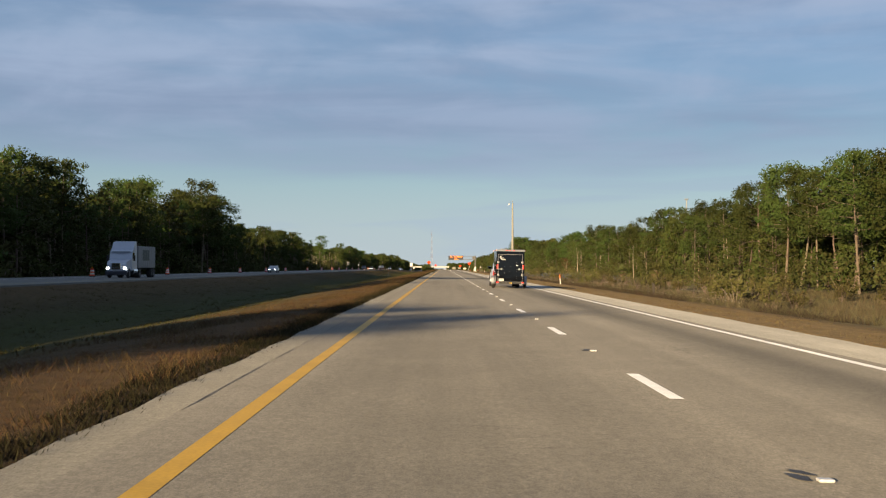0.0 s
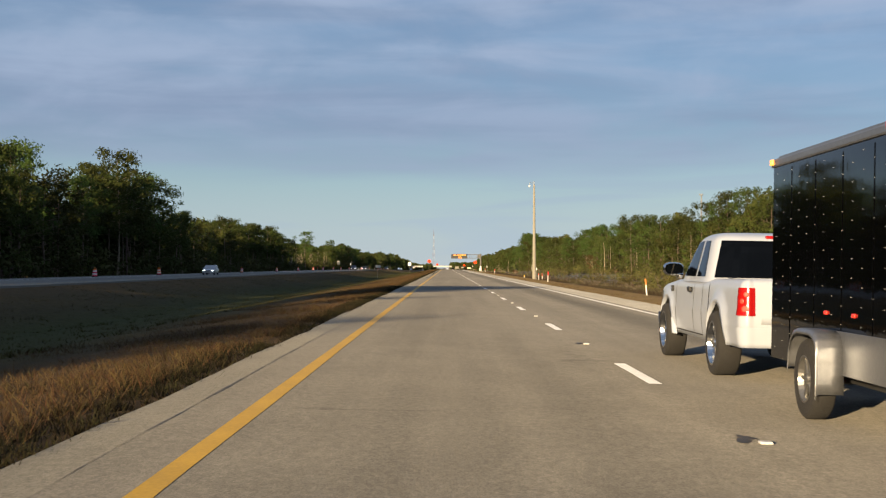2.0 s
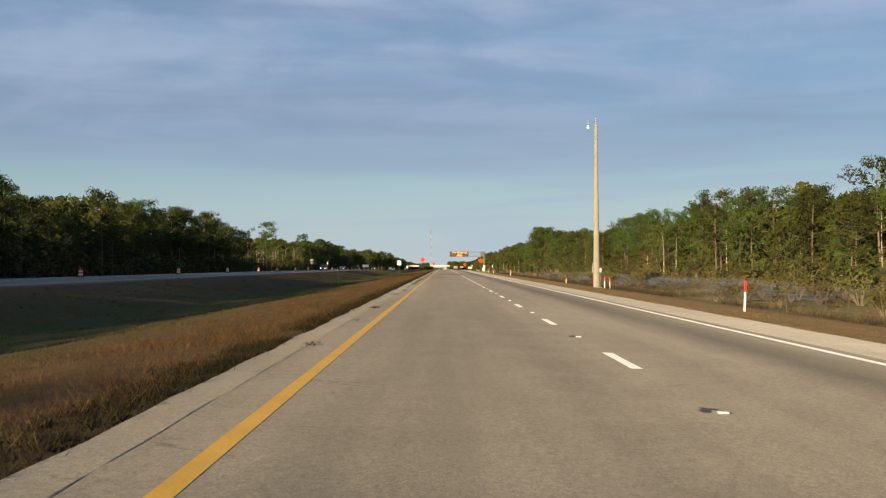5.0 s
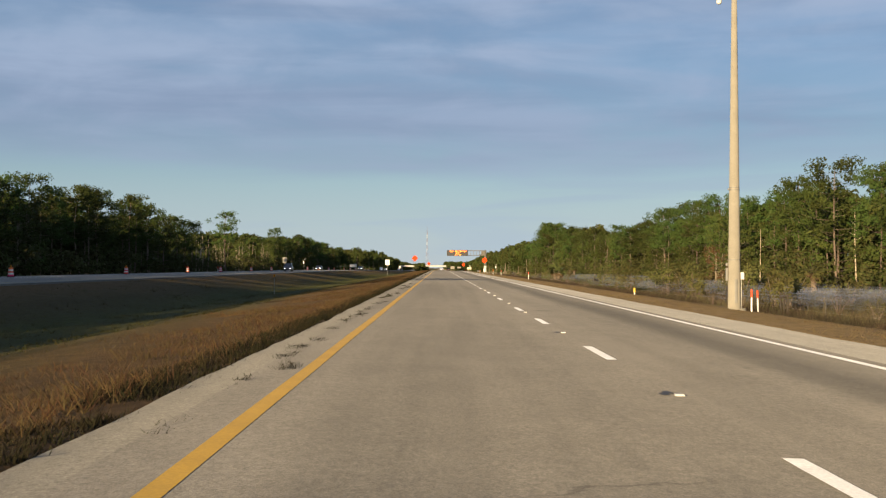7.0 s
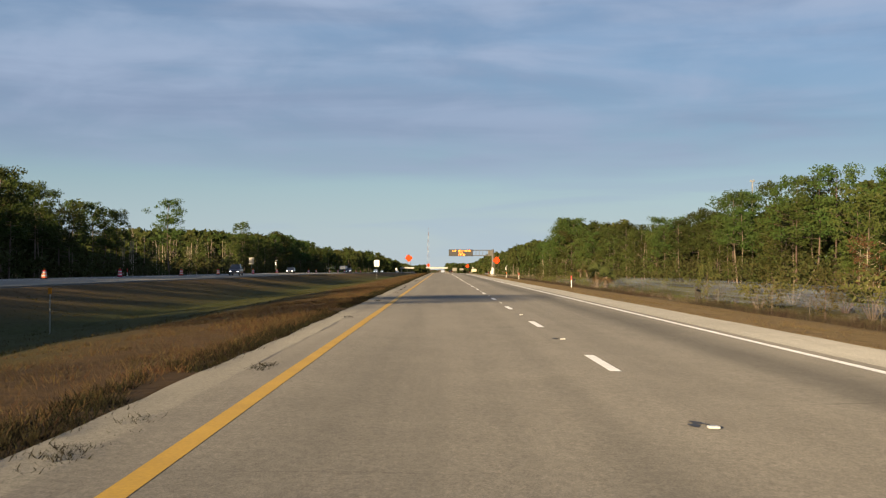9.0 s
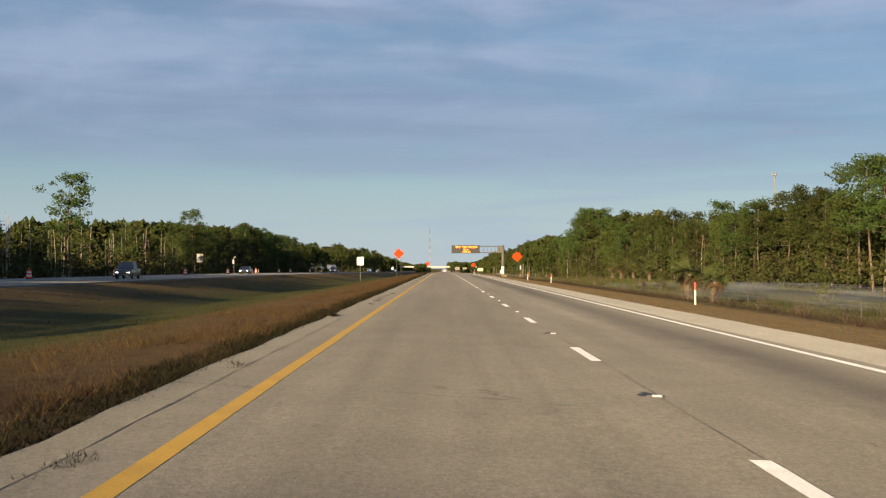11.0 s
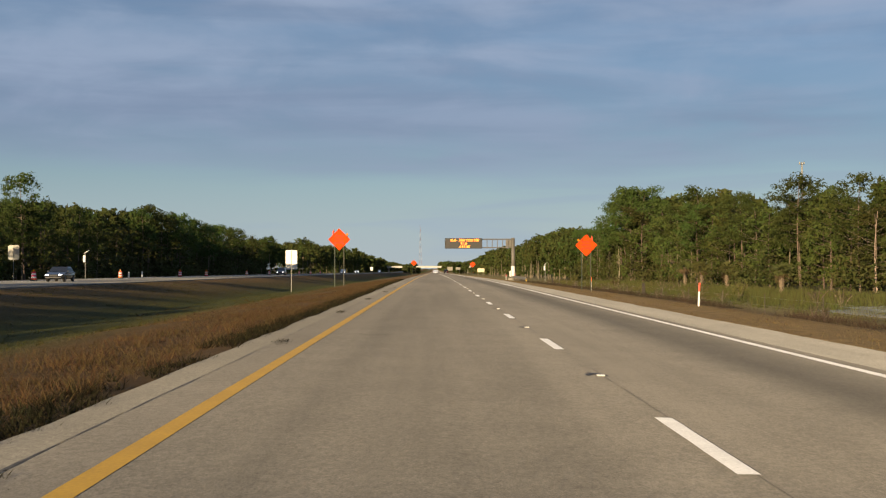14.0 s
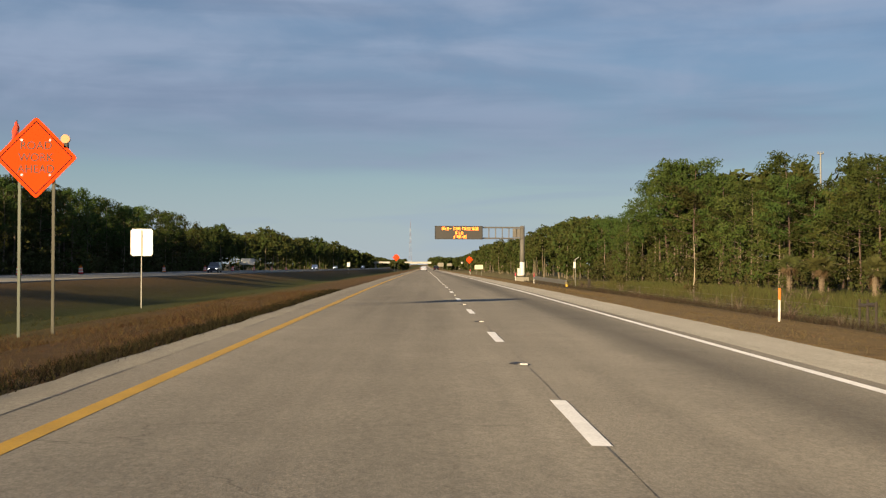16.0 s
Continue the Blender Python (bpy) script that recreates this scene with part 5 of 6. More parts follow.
def build_road_work_sign(x, y, mirror, zc, size=1.24, turn=0):
    """Orange diamond on two green posts with a flag on one upper edge and a warning lamp on the other."""
    base = ground_z(x, y)
    ob = thing("road_work_sign", "orange diamond ROAD WORK AHEAD sign on two posts, with flag", "road sign", (x, y, base), turn, "road work signs")
    z = zc - base
    part("sign_plate", diamond(bmesh.new(), size, 0.0, 0.006, z), M_ORANGE, ob)
    bm = bmesh.new()
    h = size / math.sqrt(2) - 0.05
    c = [(h, 0), (0, h), (-h, 0), (0, -h)]
    for (a, b), (d, e) in zip(c, c[1:] + c[:1]):
        tube(bm, (a * 0.93, -0.003, z + b * 0.93), (d * 0.93, -0.003, z + e * 0.93), 0.010, None, 4)
    part("border", bm, M_BLACKINK, ob)
    for k, w in enumerate(("ROAD", "WORK", "AHEAD")):
        letters("lettering", w, 0.24, (0, -0.004, z + 0.25 - 0.25 * k), M_BLACKINK, ob)
    for s in (-1, 1):
        bm = bmesh.new()
        box(bm, (s * 0.36, 0.05, (z + 0.30) / 2 - 0.2), (0.055, 0.012, z + 0.30 + 0.4))
        for e in (-1, 1):
            box(bm, (s * 0.36 + e * 0.028, 0.065, (z + 0.30) / 2 - 0.2), (0.008, 0.035, z + 0.30 + 0.4))
        # the right post gets a paler colour, as the sunlit one
        part("post", bm, M_GREENPOST if s < 0 else M_LITPOST, ob)
        for q in (z + 0.37, z - 0.37):
            part("bolt", tube(bmesh.new(), (s * 0.30, -0.012, q), (s * 0.30, 0.0, q), 0.028, 0.02, 8), M_CHROME, ob)
    f = -1 if not mirror else 1
    # flag on a short staff
    V, F = [], []
    for i in range(7):
        for j in range(6):
            u, v = i / 6, j / 5
            V.append((f * (0.36 + 0.05 * v + 0.19 * u * (1 - 0.5 * v) + 0.02 * math.sin(7 * v + 3 * u)), 0.04 + 0.035 * math.sin(5 * u + 4 * v), z + 0.42 + 0.36 * v - 0.10 * u))
    for i in range(6):
        for j in range(5):
            F.append((i * 6 + j, i * 6 + 6 + j, i * 6 + 7 + j, i * 6 + j + 1))
    fl = sheet("flag", V, F, M_FLAG, ob, smooth=True)
    fl["label"] = "drooping orange warning flag"
    part("flag_staff", tube(bmesh.new(), (f * 0.36, 0.03, z + 0.30), (f * 0.42, 0.03, z + 0.80), 0.010, None, 6), M_PALEPOST, ob)
    bm = tube(bmesh.new(), (-f * 0.62, -0.02, z + 0.40), (-f * 0.62, 0.09, z + 0.40), 0.095, 0.085, 18)
    lamp = part("warning_lamp", bm, M_AMBERLENS, ob, "round amber warning lamp")
    part("lamp_box", box(bmesh.new(), (-f * 0.62, 0.05, z + 0.26), (0.10, 0.10, 0.12), 0.015), M_TRIM, lamp)
    return ob


build_road_work_sign(-7.14, 602.5, False, 3.49)
build_road_work_sign(12.55, 603.5, True, 3.02)
build_road_work_sign(-5.6, 872, False, 2.5)
build_road_work_sign(11.6, 866, True, 2.0)


def build_panel_sign(name, label, x, y, w, h, top, mat, posts=1, back=False, group="", ink=()):
    base = ground_z(x, y)
    ob = thing(name, label, "road sign", (x, y, base), 0, group)
    z = top - base
    bm = box(bmesh.new(), (0, 0, z - h / 2), (w, 0.012, h))
    es = [e for e in bm.edges if abs(e.verts[0].co.y - e.verts[1].co.y) > 0.005]
    bmesh.ops.bevel(bm, geom=es, offset=0.06 * min(w, h), segments=4, affect="EDGES")
    part("sign_plate", bm, mat, ob)
    for k in range(posts):
        px = 0 if posts == 1 else (k / (posts - 1) - 0.5) * w * 0.62
        yy = -0.035 if back else 0.035
        bm = box(bmesh.new(), (px, yy, z / 2 - 0.15 - 0.05), (0.06, 0.05, z - 0.1 + 0.3), 0.004)
        part("post", bm, M_STEEL, ob)
    for zz, ww, hh in ink:
        part("text_bar", box(bmesh.new(), (0, -0.009, z - zz * h), (w * ww, 0.006, hh * h)), M_BLACKINK, ob)
    return ob


build_panel_sign("sign_back", "bare aluminium sign back on a steel post in the median", -17.1, 656.4, 1.42, 1.74, 3.40, M_SIGNBACK, 1, True)
# duller steel colour here stands in for the forest's shade on the plate
build_panel_sign("sign_back", "sign back on a post beyond the oncoming carriageway, greyed for shade", -50.2, 654, 1.35, 1.75, 4.0, M_STEEL, 1, True)
build_panel_sign("roadside_sign", "pale yellow rectangular sign on two posts beside the shoulder", 15.3, 900, 2.2, 1.15, 0.8, material("pale_yellow_sheeting", (0.74, 0.66, 0.44), 0.5, vary=0.06), 2)
build_panel_sign("roadside_sign", "small grey sign on two posts beyond the oncoming carriageway", -45.5, 905, 3.6, 1.6, 2.2, M_SIGNBACK, 2)
build_panel_sign("roadside_sign", "white sign on a single post far along the median", -23.5, 980, 1.0, 1.4, 1.3, M_SIGNWHITE, 1)
build_panel_sign("roadside_sign", "grey motorway guide sign far ahead beside the road", 11.2, 1350, 3.6, 2.4, 1.3, M_CONCRETE, 2)
build_panel_sign("roadside_sign", "pale motorway guide sign far ahead beside the road", 18.0, 1420, 3.4, 1.6, 0.9, M_CONCRETE, 2)


def build_camera_pole(x, y):
    base = ground_z(x, y)
    ob = thing("camera_pole", "tall tapered cream concrete pole with a traffic camera on top", "camera pole", (x, y, base))
    H = 19.6
    V, F = [], []
    n = 20
    hs = [-0.3, 0, 0.6, 2.0, 4, 7, 10, 14, 18, H]
    for hgt in hs:
        r = 0.40 - 0.235 * max(0, hgt) / H
        for j in range(n):
            V.append((r * math.cos(6.2832 * j / n), r * math.sin(6.2832 * j / n), hgt))
    for i in range(len(hs) - 1):
        for j in range(n):
            F.append((i * n + j, i * n + (j + 1) % n, (i + 1) * n + (j + 1) % n, (i + 1) * n + j))
    F.append(tuple((len(hs) - 1) * n + j for j in range(n)))
    sheet("shaft", V, F, M_CONCRETE, ob, smooth=True)
    for zz in (3.1, 7.45, 7.6):
        r = 0.40 - 0.235 * zz / H
        part("steel_band", tube(bmesh.new(), (0, 0, zz - 0.03), (0, 0, zz + 0.03), r + 0.012, None, 20), M_STEEL, ob)
    part("floodlight", box(bmesh.new(), (-0.36, -0.12, 7.5), (0.16, 0.12, 0.10), 0.02), M_STEEL, ob)
    part("access_plate", box(bmesh.new(), (0.02, -0.39, 1.15), (0.17, 0.03, 1.5), 0.02), M_STEEL, ob, "grey metal access plate")
    cab = part("cabinet", box(bmesh.new(), (0.47, -0.05, 2.1), (0.2, 0.3, 0.45), 0.02), M_SIGNBACK, ob, "grey equipment cabinet")
    part("conduit", tube(bmesh.new(), (0.42, -0.12, 0.0), (0.42, -0.12, 1.9), 0.03, None, 8), M_STEEL, cab)
    bm = box(bmesh.new(), (-0.47, 0, 2.2), (0.13, 0.2, 0.8), 0.02)
    box(bm, (-0.47, -0.02, 2.8), (0.12, 0.16, 0.2), 0.03)
    part("cabinet", bm, M_STEEL, ob, "narrow equipment box")
    part("winch_handle", tube(bmesh.new(), (-0.55, -0.1, 0.4), (-0.48, -0.1, 1.4), 0.03, None, 6), M_TRIM, ob)
    bm = tube(bmesh.new(), (0, 0, H), (0, 0, H + 0.75), 0.05, None, 8)
    tube(bm, (0, 0, H + 0.3), (-0.95, 0, H + 0.35), 0.03, None, 8)
    tube(bm, (-0.95, 0, H + 0.4), (-0.95, 0, H - 0.1), 0.03, None, 8)
    arm = part("camera_arm", bm, M_STEEL, ob)
    bm = bmesh.new()
    bmesh.ops.create_uvsphere(bm, u_segments=16, v_segments=10, radius=0.17)
    bmesh.ops.translate(bm, vec=(-0.95, 0, H - 0.38), verts=bm.verts)
    tube(bm, (-0.95, 0, H - 0.34), (-0.95, 0, H - 0.05), 0.17, 0.10, 14)
    part("dome_camera", bm, M_POSTWHITE, arm, "white dome camera", smooth=True)
    part("plinth", tube(bmesh.new(), (0, 0, -0.3), (0, 0, 0.06), 0.75, 0.72, 20), M_CONCRETE, ob)
    return ob


build_camera_pole(18.25, 329.5)


def build_marker_post(x, y, hgt=1.38, first=[]):
    """White flexible post with an orange top."""
    if first:
        return copy_thing(first[0], pose(x, y, ground_z(x, y), rng.normal() * 1.5, rng.normal() * 2, rng.normal() * 10))
    ob = thing("marker_post", "white plastic marker post with an orange top in the grass", "marker post", (x, y, ground_z(x, y)), 0, "marker posts")
    bm = box(bmesh.new(), (0, 0, 0.38), (0.10, 0.04, 1.0), 0.015)
    part("post", bm, M_POSTWHITE, ob)
    bm = box(bmesh.new(), (0, 0, 1.13), (0.105, 0.045, 0.50), 0.015)
    part("orange_top", bm, M_DRUM, ob, "orange post top")
    first.append(ob)
    return ob


for x, y in ((19.1, 328.6), (20.0, 330.5), (15.9, 577), (16.0, 628), (15.6, 472), (16.2, 172.5), (13.4, 236), (17.5, 800), (13.2, 905), (16.0, 745), (-44.3, 500)):
    build_marker_post(x, y)
for x, y in ((-44.2, 686), (-43.9, 693)):
    ob = thing("marker_post", "short white marker post beyond the oncoming carriageway", "marker post", (x, y, ground_z(x, y)), 0, "short white markers")
    part("post", tube(bmesh.new(), (0, 0, -0.1), (0, 0, 1.1), 0.11, 0.10, 12), M_POSTWHITE, ob)
    part("cap", tube(bmesh.new(), (0, 0, 1.1), (0, 0, 1.16), 0.12, 0.09, 12), M_POSTWHITE, ob)

ob = thing("utility_marker", "small yellow-capped white utility marker in the grass", "marker post", (19.0, 374, ground_z(19, 374)))
part("post", tube(bmesh.new(), (0, 0, -0.1), (0, 0, 0.25), 0.06, 0.055, 12), M_POSTWHITE, ob)
part("cap", tube(bmesh.new(), (0, 0, 0.25), (0, 0, 0.66), 0.11, 0.09, 12), M_LABELYELLOW, ob, "yellow cap")

ob = thing("object_marker", "yellow rectangular marker on a thin post in the median", "marker post", (-16.85, 378, ground_z(-16.85, 378)))
part("post", box(bmesh.new(), (0, 0.02, 0.9), (0.05, 0.03, 2.2)), M_STEEL, ob)
part("plate", box(bmesh.new(), (0, 0, 1.87), (0.17, 0.012, 0.27), 0.004), M_AMBERLENS, ob, "yellow reflective plate")


def build_drum(x, y, first=[]):
    z = z2(x, y)
    if first:
        return copy_thing(first[0], pose(x, y, z, 0, 0, rng.random() * 360))
    ob = thing("traffic_drum", "orange and white striped traffic drum with a warning light", "traffic drum", (x, y, z), 0, "traffic drums")
    part("base", tube(bmesh.new(), (0, 0, 0.0), (0, 0, 0.10), 0.38, 0.34, 18), M_RUBBER, ob)
    for k in range(5):
        r0, r1 = 0.29 - 0.018 * k, 0.29 - 0.018 * (k + 1)
        part("band", tube(bmesh.new(), (0, 0, 0.10 + 0.165 * k), (0, 0, 0.10 + 0.165 * (k + 1)), r0, r1, 18), M_DRUM if k % 2 == 0 else M_DRUMWHITE, ob, "white band" if k % 2 else "")
    bm = tube(bmesh.new(), (0, -0.03, 1.06), (0, 0.03, 1.06), 0.09, None, 14)
    box(bm, (0, 0, 0.97), (0.09, 0.08, 0.10), 0.01)
    part("warning_light", bm, M_AMBERLENS, ob, "amber warning light")
    first.append(ob)
    return ob


for y in (107, 143, 182, 215, 247, 283, 318, 369, 412, 451, 481, 518, 550, 592, 631, 666, 704, 727, 775, 812, 846, 880, 915, 950):
    build_drum(-40.4, y)


def build_fence_brace(x, y, first=[]):
    if first:
        return copy_thing(first[0], pose(x, y, ground_z(x, y), 0, 0, 84 + rng.normal() * 6))
    ob = thing("fence_brace", "dark weathered wooden brace of three posts in the field fence", "fence", (x, y, ground_z(x, y)), 84, "fence braces")
    for k, hh in ((-1.5, 1.38), (0.0, 1.45), (1.5, 1.42)):
        part("post", tube(bmesh.new(), (k, 0, -0.3), (k + 0.02, 0, hh), 0.07, 0.06, 9), M_OLDWOOD, ob)
    for k, zz in ((-0.75, 1.20), (0.75, 1.12)):
        part("rail", tube(bmesh.new(), (k - 0.76, 0, zz + 0.02), (k + 0.76, 0, zz), 0.10, 0.09, 8), M_OLDWOOD, ob)
    first.append(ob)
    return ob


for y in (134, 241, 334, 433, 535, 636, 738):
    build_fence_brace(22.6, y)

fence = thing("wire_fence", "field fence of thin pale posts and sagging wires along the marsh", "fence", (22.6, 0, 0))
for k, y in enumerate(np.arange(100, 790, 12.5)):
    if min(abs(y - b) for b in (134, 241, 334, 433, 535, 636, 738)) > 3:
        z = ground_z(22.6, y)
        hh = 1.15 + 0.2 * rng.random()
        part("post", tube(bmesh.new(), (0, y, z - 0.2), (rng.normal() * 0.05, y + rng.normal() * 0.05, z + hh), 0.03, 0.027, 6), M_PALEPOST, fence)
for zz in (0.45, 1.0):
    for ya, yb in ((95, 590), (590, 700), (700, 790)):
        part("wire", tube(bmesh.new(), (0, ya, ground_z(22.6, ya) + zz), (0, yb, ground_z(22.6, yb) + zz), 0.003, None, 4), M_STEEL, fence)


M_GANTRY = material("weathered_gantry_steel", (0.17, 0.16, 0.14), 0.65, 0.3, vary=0.2, scale=1.2, fine=14)


def build_message_gantry(y):
    """Cantilever gantry: upright on a concrete footing, boxed truss arm, and a wide dark message board."""
    px = 21.1
    base = ground_z(px, y)
    ob = thing("message_gantry", "galvanised cantilever gantry with a dark electronic message board lit in amber", "road sign", (px, y, base))
    top = 8.9 - base
    part("upright", tube(bmesh.new(), (0, 0, 0.2), (0, 0, top), 0.52, 0.46, 20), M_GANTRY, ob, smooth=True)
    part("footing", box(bmesh.new(), (0, 0, 0.2), (2.6, 2.2, 1.3), 0.05), M_CONCRETE, ob, "concrete footing")
    part("reflective_wrap", tube(bmesh.new(), (0, 0, 1.2), (0, 0, 3.9), 0.53, 0.52, 20), M_POSTWHITE, ob, "white sleeve round the upright")
    part("cabinet", box(bmesh.new(), (-0.75, -0.3, 1.9), (0.5, 0.5, 1.5), 0.03), M_SIGNBACK, ob)
    x0, x1 = 3.2 - px, 12.9 - px
    zb, zt = 6.1 - base, 8.8 - base
    # truss arm
    for zz in (zt - 0.25, zb + 0.25):
        for yy in (-0.45, 0.45):
            part("chord", tube(bmesh.new(), (x1 - 2, yy, zz), (0, yy, zz), 0.14, None, 8), M_GANTRY, ob)
    for k in range(7):
        xx = x1 + (0 - x1) * k / 6
        for yy in (-0.45, 0.45):
            part("strut", tube(bmesh.new(), (xx, yy, zb + 0.25), (xx, yy, zt - 0.25), 0.08, None, 6), M_GANTRY, ob)
    for k in (3, 5):
        xx = x1 + (0 - x1) * k / 6
        part("cross_strut", box(bmesh.new(), (xx, 0, (zb + zt) / 2), (0.12, 0.9, zt - zb - 0.5)), M_STEEL, ob)
    part("gusset", box(bmesh.new(), (-1.2, 0, (zb + zt) / 2), (1.5, 0.5, zt - zb - 0.9), 0.03), M_GANTRY, ob)
    board = part("message_board", box(bmesh.new(), ((x0 + x1) / 2, -0.75, (zb + zt) / 2), (x1 - x0, 1.0, zt - zb), 0.05), M_LEDFACE, ob, "dark message board")
    bm = bmesh.new()
    for zz in (zb + 0.06, zt - 0.06):
        box(bm, ((x0 + x1) / 2, -1.27, zz), (x1 - x0, 0.05, 0.12))
    for xx in (x0 + 0.06, x1 - 0.06):
        box(bm, (xx, -1.27, (zb + zt) / 2), (0.12, 0.05, zt - zb))
    part("board_frame", bm, M_TRIM, board)
    # three lines of lit characters that cannot be read
    r = random.Random(4)
    c = (x0 + x1) / 2
    words = [(zt - 0.55, [-3.2, -2.7, -2.2, -1.7, -0.9, -0.4, 0.1, 0.9, 1.3, 1.8, 2.2, 2.9, 3.4, 3.8]), ((zb + zt) / 2 - 0.05, [-0.5, 0.2, 0.7]), (zb + 0.50, [-0.9, -0.2, 0.3, 1.0, 1.4])]
    for zz, xs in words:
        for dx in xs:
            bm = bmesh.new()
            w = 0.30
            for (a, b, sx, sz) in ((-0.13, 0, 0.10, 0.6), (0.13, 0, 0.10, 0.6), (0, 0.25, 0.34, 0.10), (0, -0.25, 0.34, 0.10), (0, 0, 0.34, 0.10)):
                if r.random() < 0.78:
                    box(bm, (c + dx + a, -1.262, zz + b), (sx, 0.02, sz))
            part("lit_character", bm, M_LED, board)
    return ob


build_message_gantry(830)


def build_sensor_post(x, y, hgt, face):
    ob = thing("sensor_post", "thin steel post with a small solar panel and a box", "sensor post", (x, y, ground_z(x, y)), face, "sensor posts")
    part("post", tube(bmesh.new(), (0, 0, -0.2), (0, 0, hgt), 0.05, None, 8), M_STEEL, ob)
    part("solar_panel", box(bmesh.new(), (0.15, 0, hgt), (0.7, 0.5, 0.04), 0.005, turn=Matrix.Rotation(-0.6, 4, "Y")), M_SIGNBACK, ob, "tilted solar panel")
    part("equipment_box", box(bmesh.new(), (-0.12, 0, hgt - 0.9), (0.3, 0.25, 0.9), 0.02), M_POSTWHITE, ob, "white equipment box")
    return ob


build_sensor_post(22.5, 752, 4.2, 0)
build_sensor_post(-45.5, 668, 4.0, 0)

rail = thing("guardrail", "short weathered steel guardrail with dark posts beside the grass", "guardrail", (14.2, 690, ground_z(14.2, 690)))
for k in range(9):
    part("post", box(bmesh.new(), (0, 4 * k, 0.3), (0.15, 0.18, 1.0), 0.01), M_OLDWOOD, rail)
bm = bmesh.new()
for zz, o in ((0.78, 0.0), (0.70, -0.05), (0.62, 0.0), (0.54, -0.05), (0.46, 0.0)):
    box(bm, (-0.12 + o, 16, zz), (0.03, 34, 0.09))
part("beam", bm, M_STEEL, rail)
part("end_marker", box(bmesh.new(), (-0.1, -0.6, 0.45), (0.2, 0.12, 0.45), 0.05), M_LABELYELLOW, rail, "yellow end marker")


def build_lattice_tower(x, y, hgt):
    ob = thing("radio_tower", "tall thin red and white lattice radio tower far away", "tower", (x, y, -2))
    n = 10
    for k in range(n):
        w0, w1 = 7.0 * (1 - k / n) + 1.6, 7.0 * (1 - (k + 1) / n) + 1.6
        za, zb = hgt * k / n, hgt * (k + 1) / n
        bm = bmesh.new()
        for i in range(4):
            a, b = math.pi / 4 + i * math.pi / 2, math.pi / 4 + (i + 1) * math.pi / 2
            p = (w0 * 0.7 * math.cos(a), w0 * 0.7 * math.sin(a), za)
            q = (w1 * 0.7 * math.cos(a), w1 * 0.7 * math.sin(a), zb)
            p2 = (w0 * 0.7 * math.cos(b), w0 * 0.7 * math.sin(b), za)
            q2 = (w1 * 0.7 * math.cos(b), w1 * 0.7 * math.sin(b), zb)
            tube(bm, p, q, 0.24, None, 5)
            tube(bm, p, q2, 0.13, None, 4)
            tube(bm, q, q2, 0.13, None, 4)
        part("section", bm, M_TOWERRED if k % 2 else M_TOWERPALE, ob)
    part("mast", tube(bmesh.new(), (0, 0, hgt), (0, 0, hgt + 16), 0.4, 0.2, 6), M_TOWERRED, ob)
    return ob


M_TOWERPALE = material("tower_pale_paint", (0.42, 0.42, 0.41), 0.6, vary=0.1)
M_TOWERRED = material("tower_red_paint", (0.22, 0.13, 0.115), 0.6, vary=0.1)
build_lattice_tower(-43.0, 4450, 122)

ob = thing("phone_mast", "slender steel phone mast with an antenna platform above the forest", "mast", (287, 1470, -1.2))
part("pole", tube(bmesh.new(), (0, 0, -0.5), (0, 0, 82.5), 1.0, 0.6, 12), M_STEEL, ob)
part("platform", tube(bmesh.new(), (0, 0, 82), (0, 0, 82.5), 1.9, None, 12), M_STEEL, ob)
for k in range(9):
    a = 6.2832 * k / 9
    part("antenna", box(bmesh.new(), (2.0 * math.cos(a), 2.0 * math.sin(a), 83.0), (0.40, 0.40, 1.8), 0.1), M_STEEL, ob)

bridge = thing("overpass", "pale concrete overpass with a parapet far ahead across the motorway", "bridge", (0, 1830, 0))
part("deck", box(bmesh.new(), (-15, 0, 1.0), (110, 12, 1.1), 0.1), M_PALECONCRETE, bridge)
part("parapet", box(bmesh.new(), (-15, -6.1, 1.9), (110, 0.4, 0.8), 0.05), M_PALECONCRETE, bridge)
for xx in (-48, -18, 14, 36):
    part("pier", box(bmesh.new(), (xx, 0, -2.2), (1.6, 9, 6.0), 0.1), M_CONCRETE, bridge)


# ---- lane dashes and raised markers ----
DASH0, PERIOD, DASH = 15.7, 12.19, 3.05
dash_mesh, ridge_mesh, tar_mesh = None, None, None


def dash_data():
    V, F, n = [], [], 6
    for i in range(n + 1):
        for s in (-1, 1):
            V.append((s * (0.078 + 0.006 * noise.noise((i * 0.9, s * 4.0, 2))), DASH * i / n + 0.02 * noise.noise((s * 3.3, i, 0)), 0.0))
    F = [(2 * i, 2 * i + 1, 2 * i + 3, 2 * i + 2) for i in range(n)]
    me = bpy.data.meshes.new("lane_dash")
    me.from_pydata(V, [], F)
    me.materials.append(M_WHITE)
    return me


def child(name, me, parent, m):
    o = new(name, me)
    o.parent = parent
    o.matrix_basis = m
    return o


dash_mesh = dash_data()
bm = box(bmesh.new(), (0, 0, 0.010), (0.10, 0.09, 0.020), 0.008)
ridge_mesh = bpy.data.meshes.new("lane_marker")
bm.to_mesh(ridge_mesh); bm.free()
ridge_mesh.materials.append(M_RIDGE)
tar_meshes = []
for k in range(4):
    V = [(0, 0, 0)]
    r = random.Random(k)
    for i in range(14):
        a = 6.2832 * i / 14
        V.append(((0.035 + 0.035 * r.random()) * math.cos(a), (0.09 + 0.12 * r.random()) * math.sin(a), 0))
    me = bpy.data.meshes.new("tar_patch")
    me.from_pydata(V, [], [(0, i + 1, (i + 1) % 14 + 1) for i in range(14)])
    me.materials.append(M_TAR)
    tar_meshes.append(me)
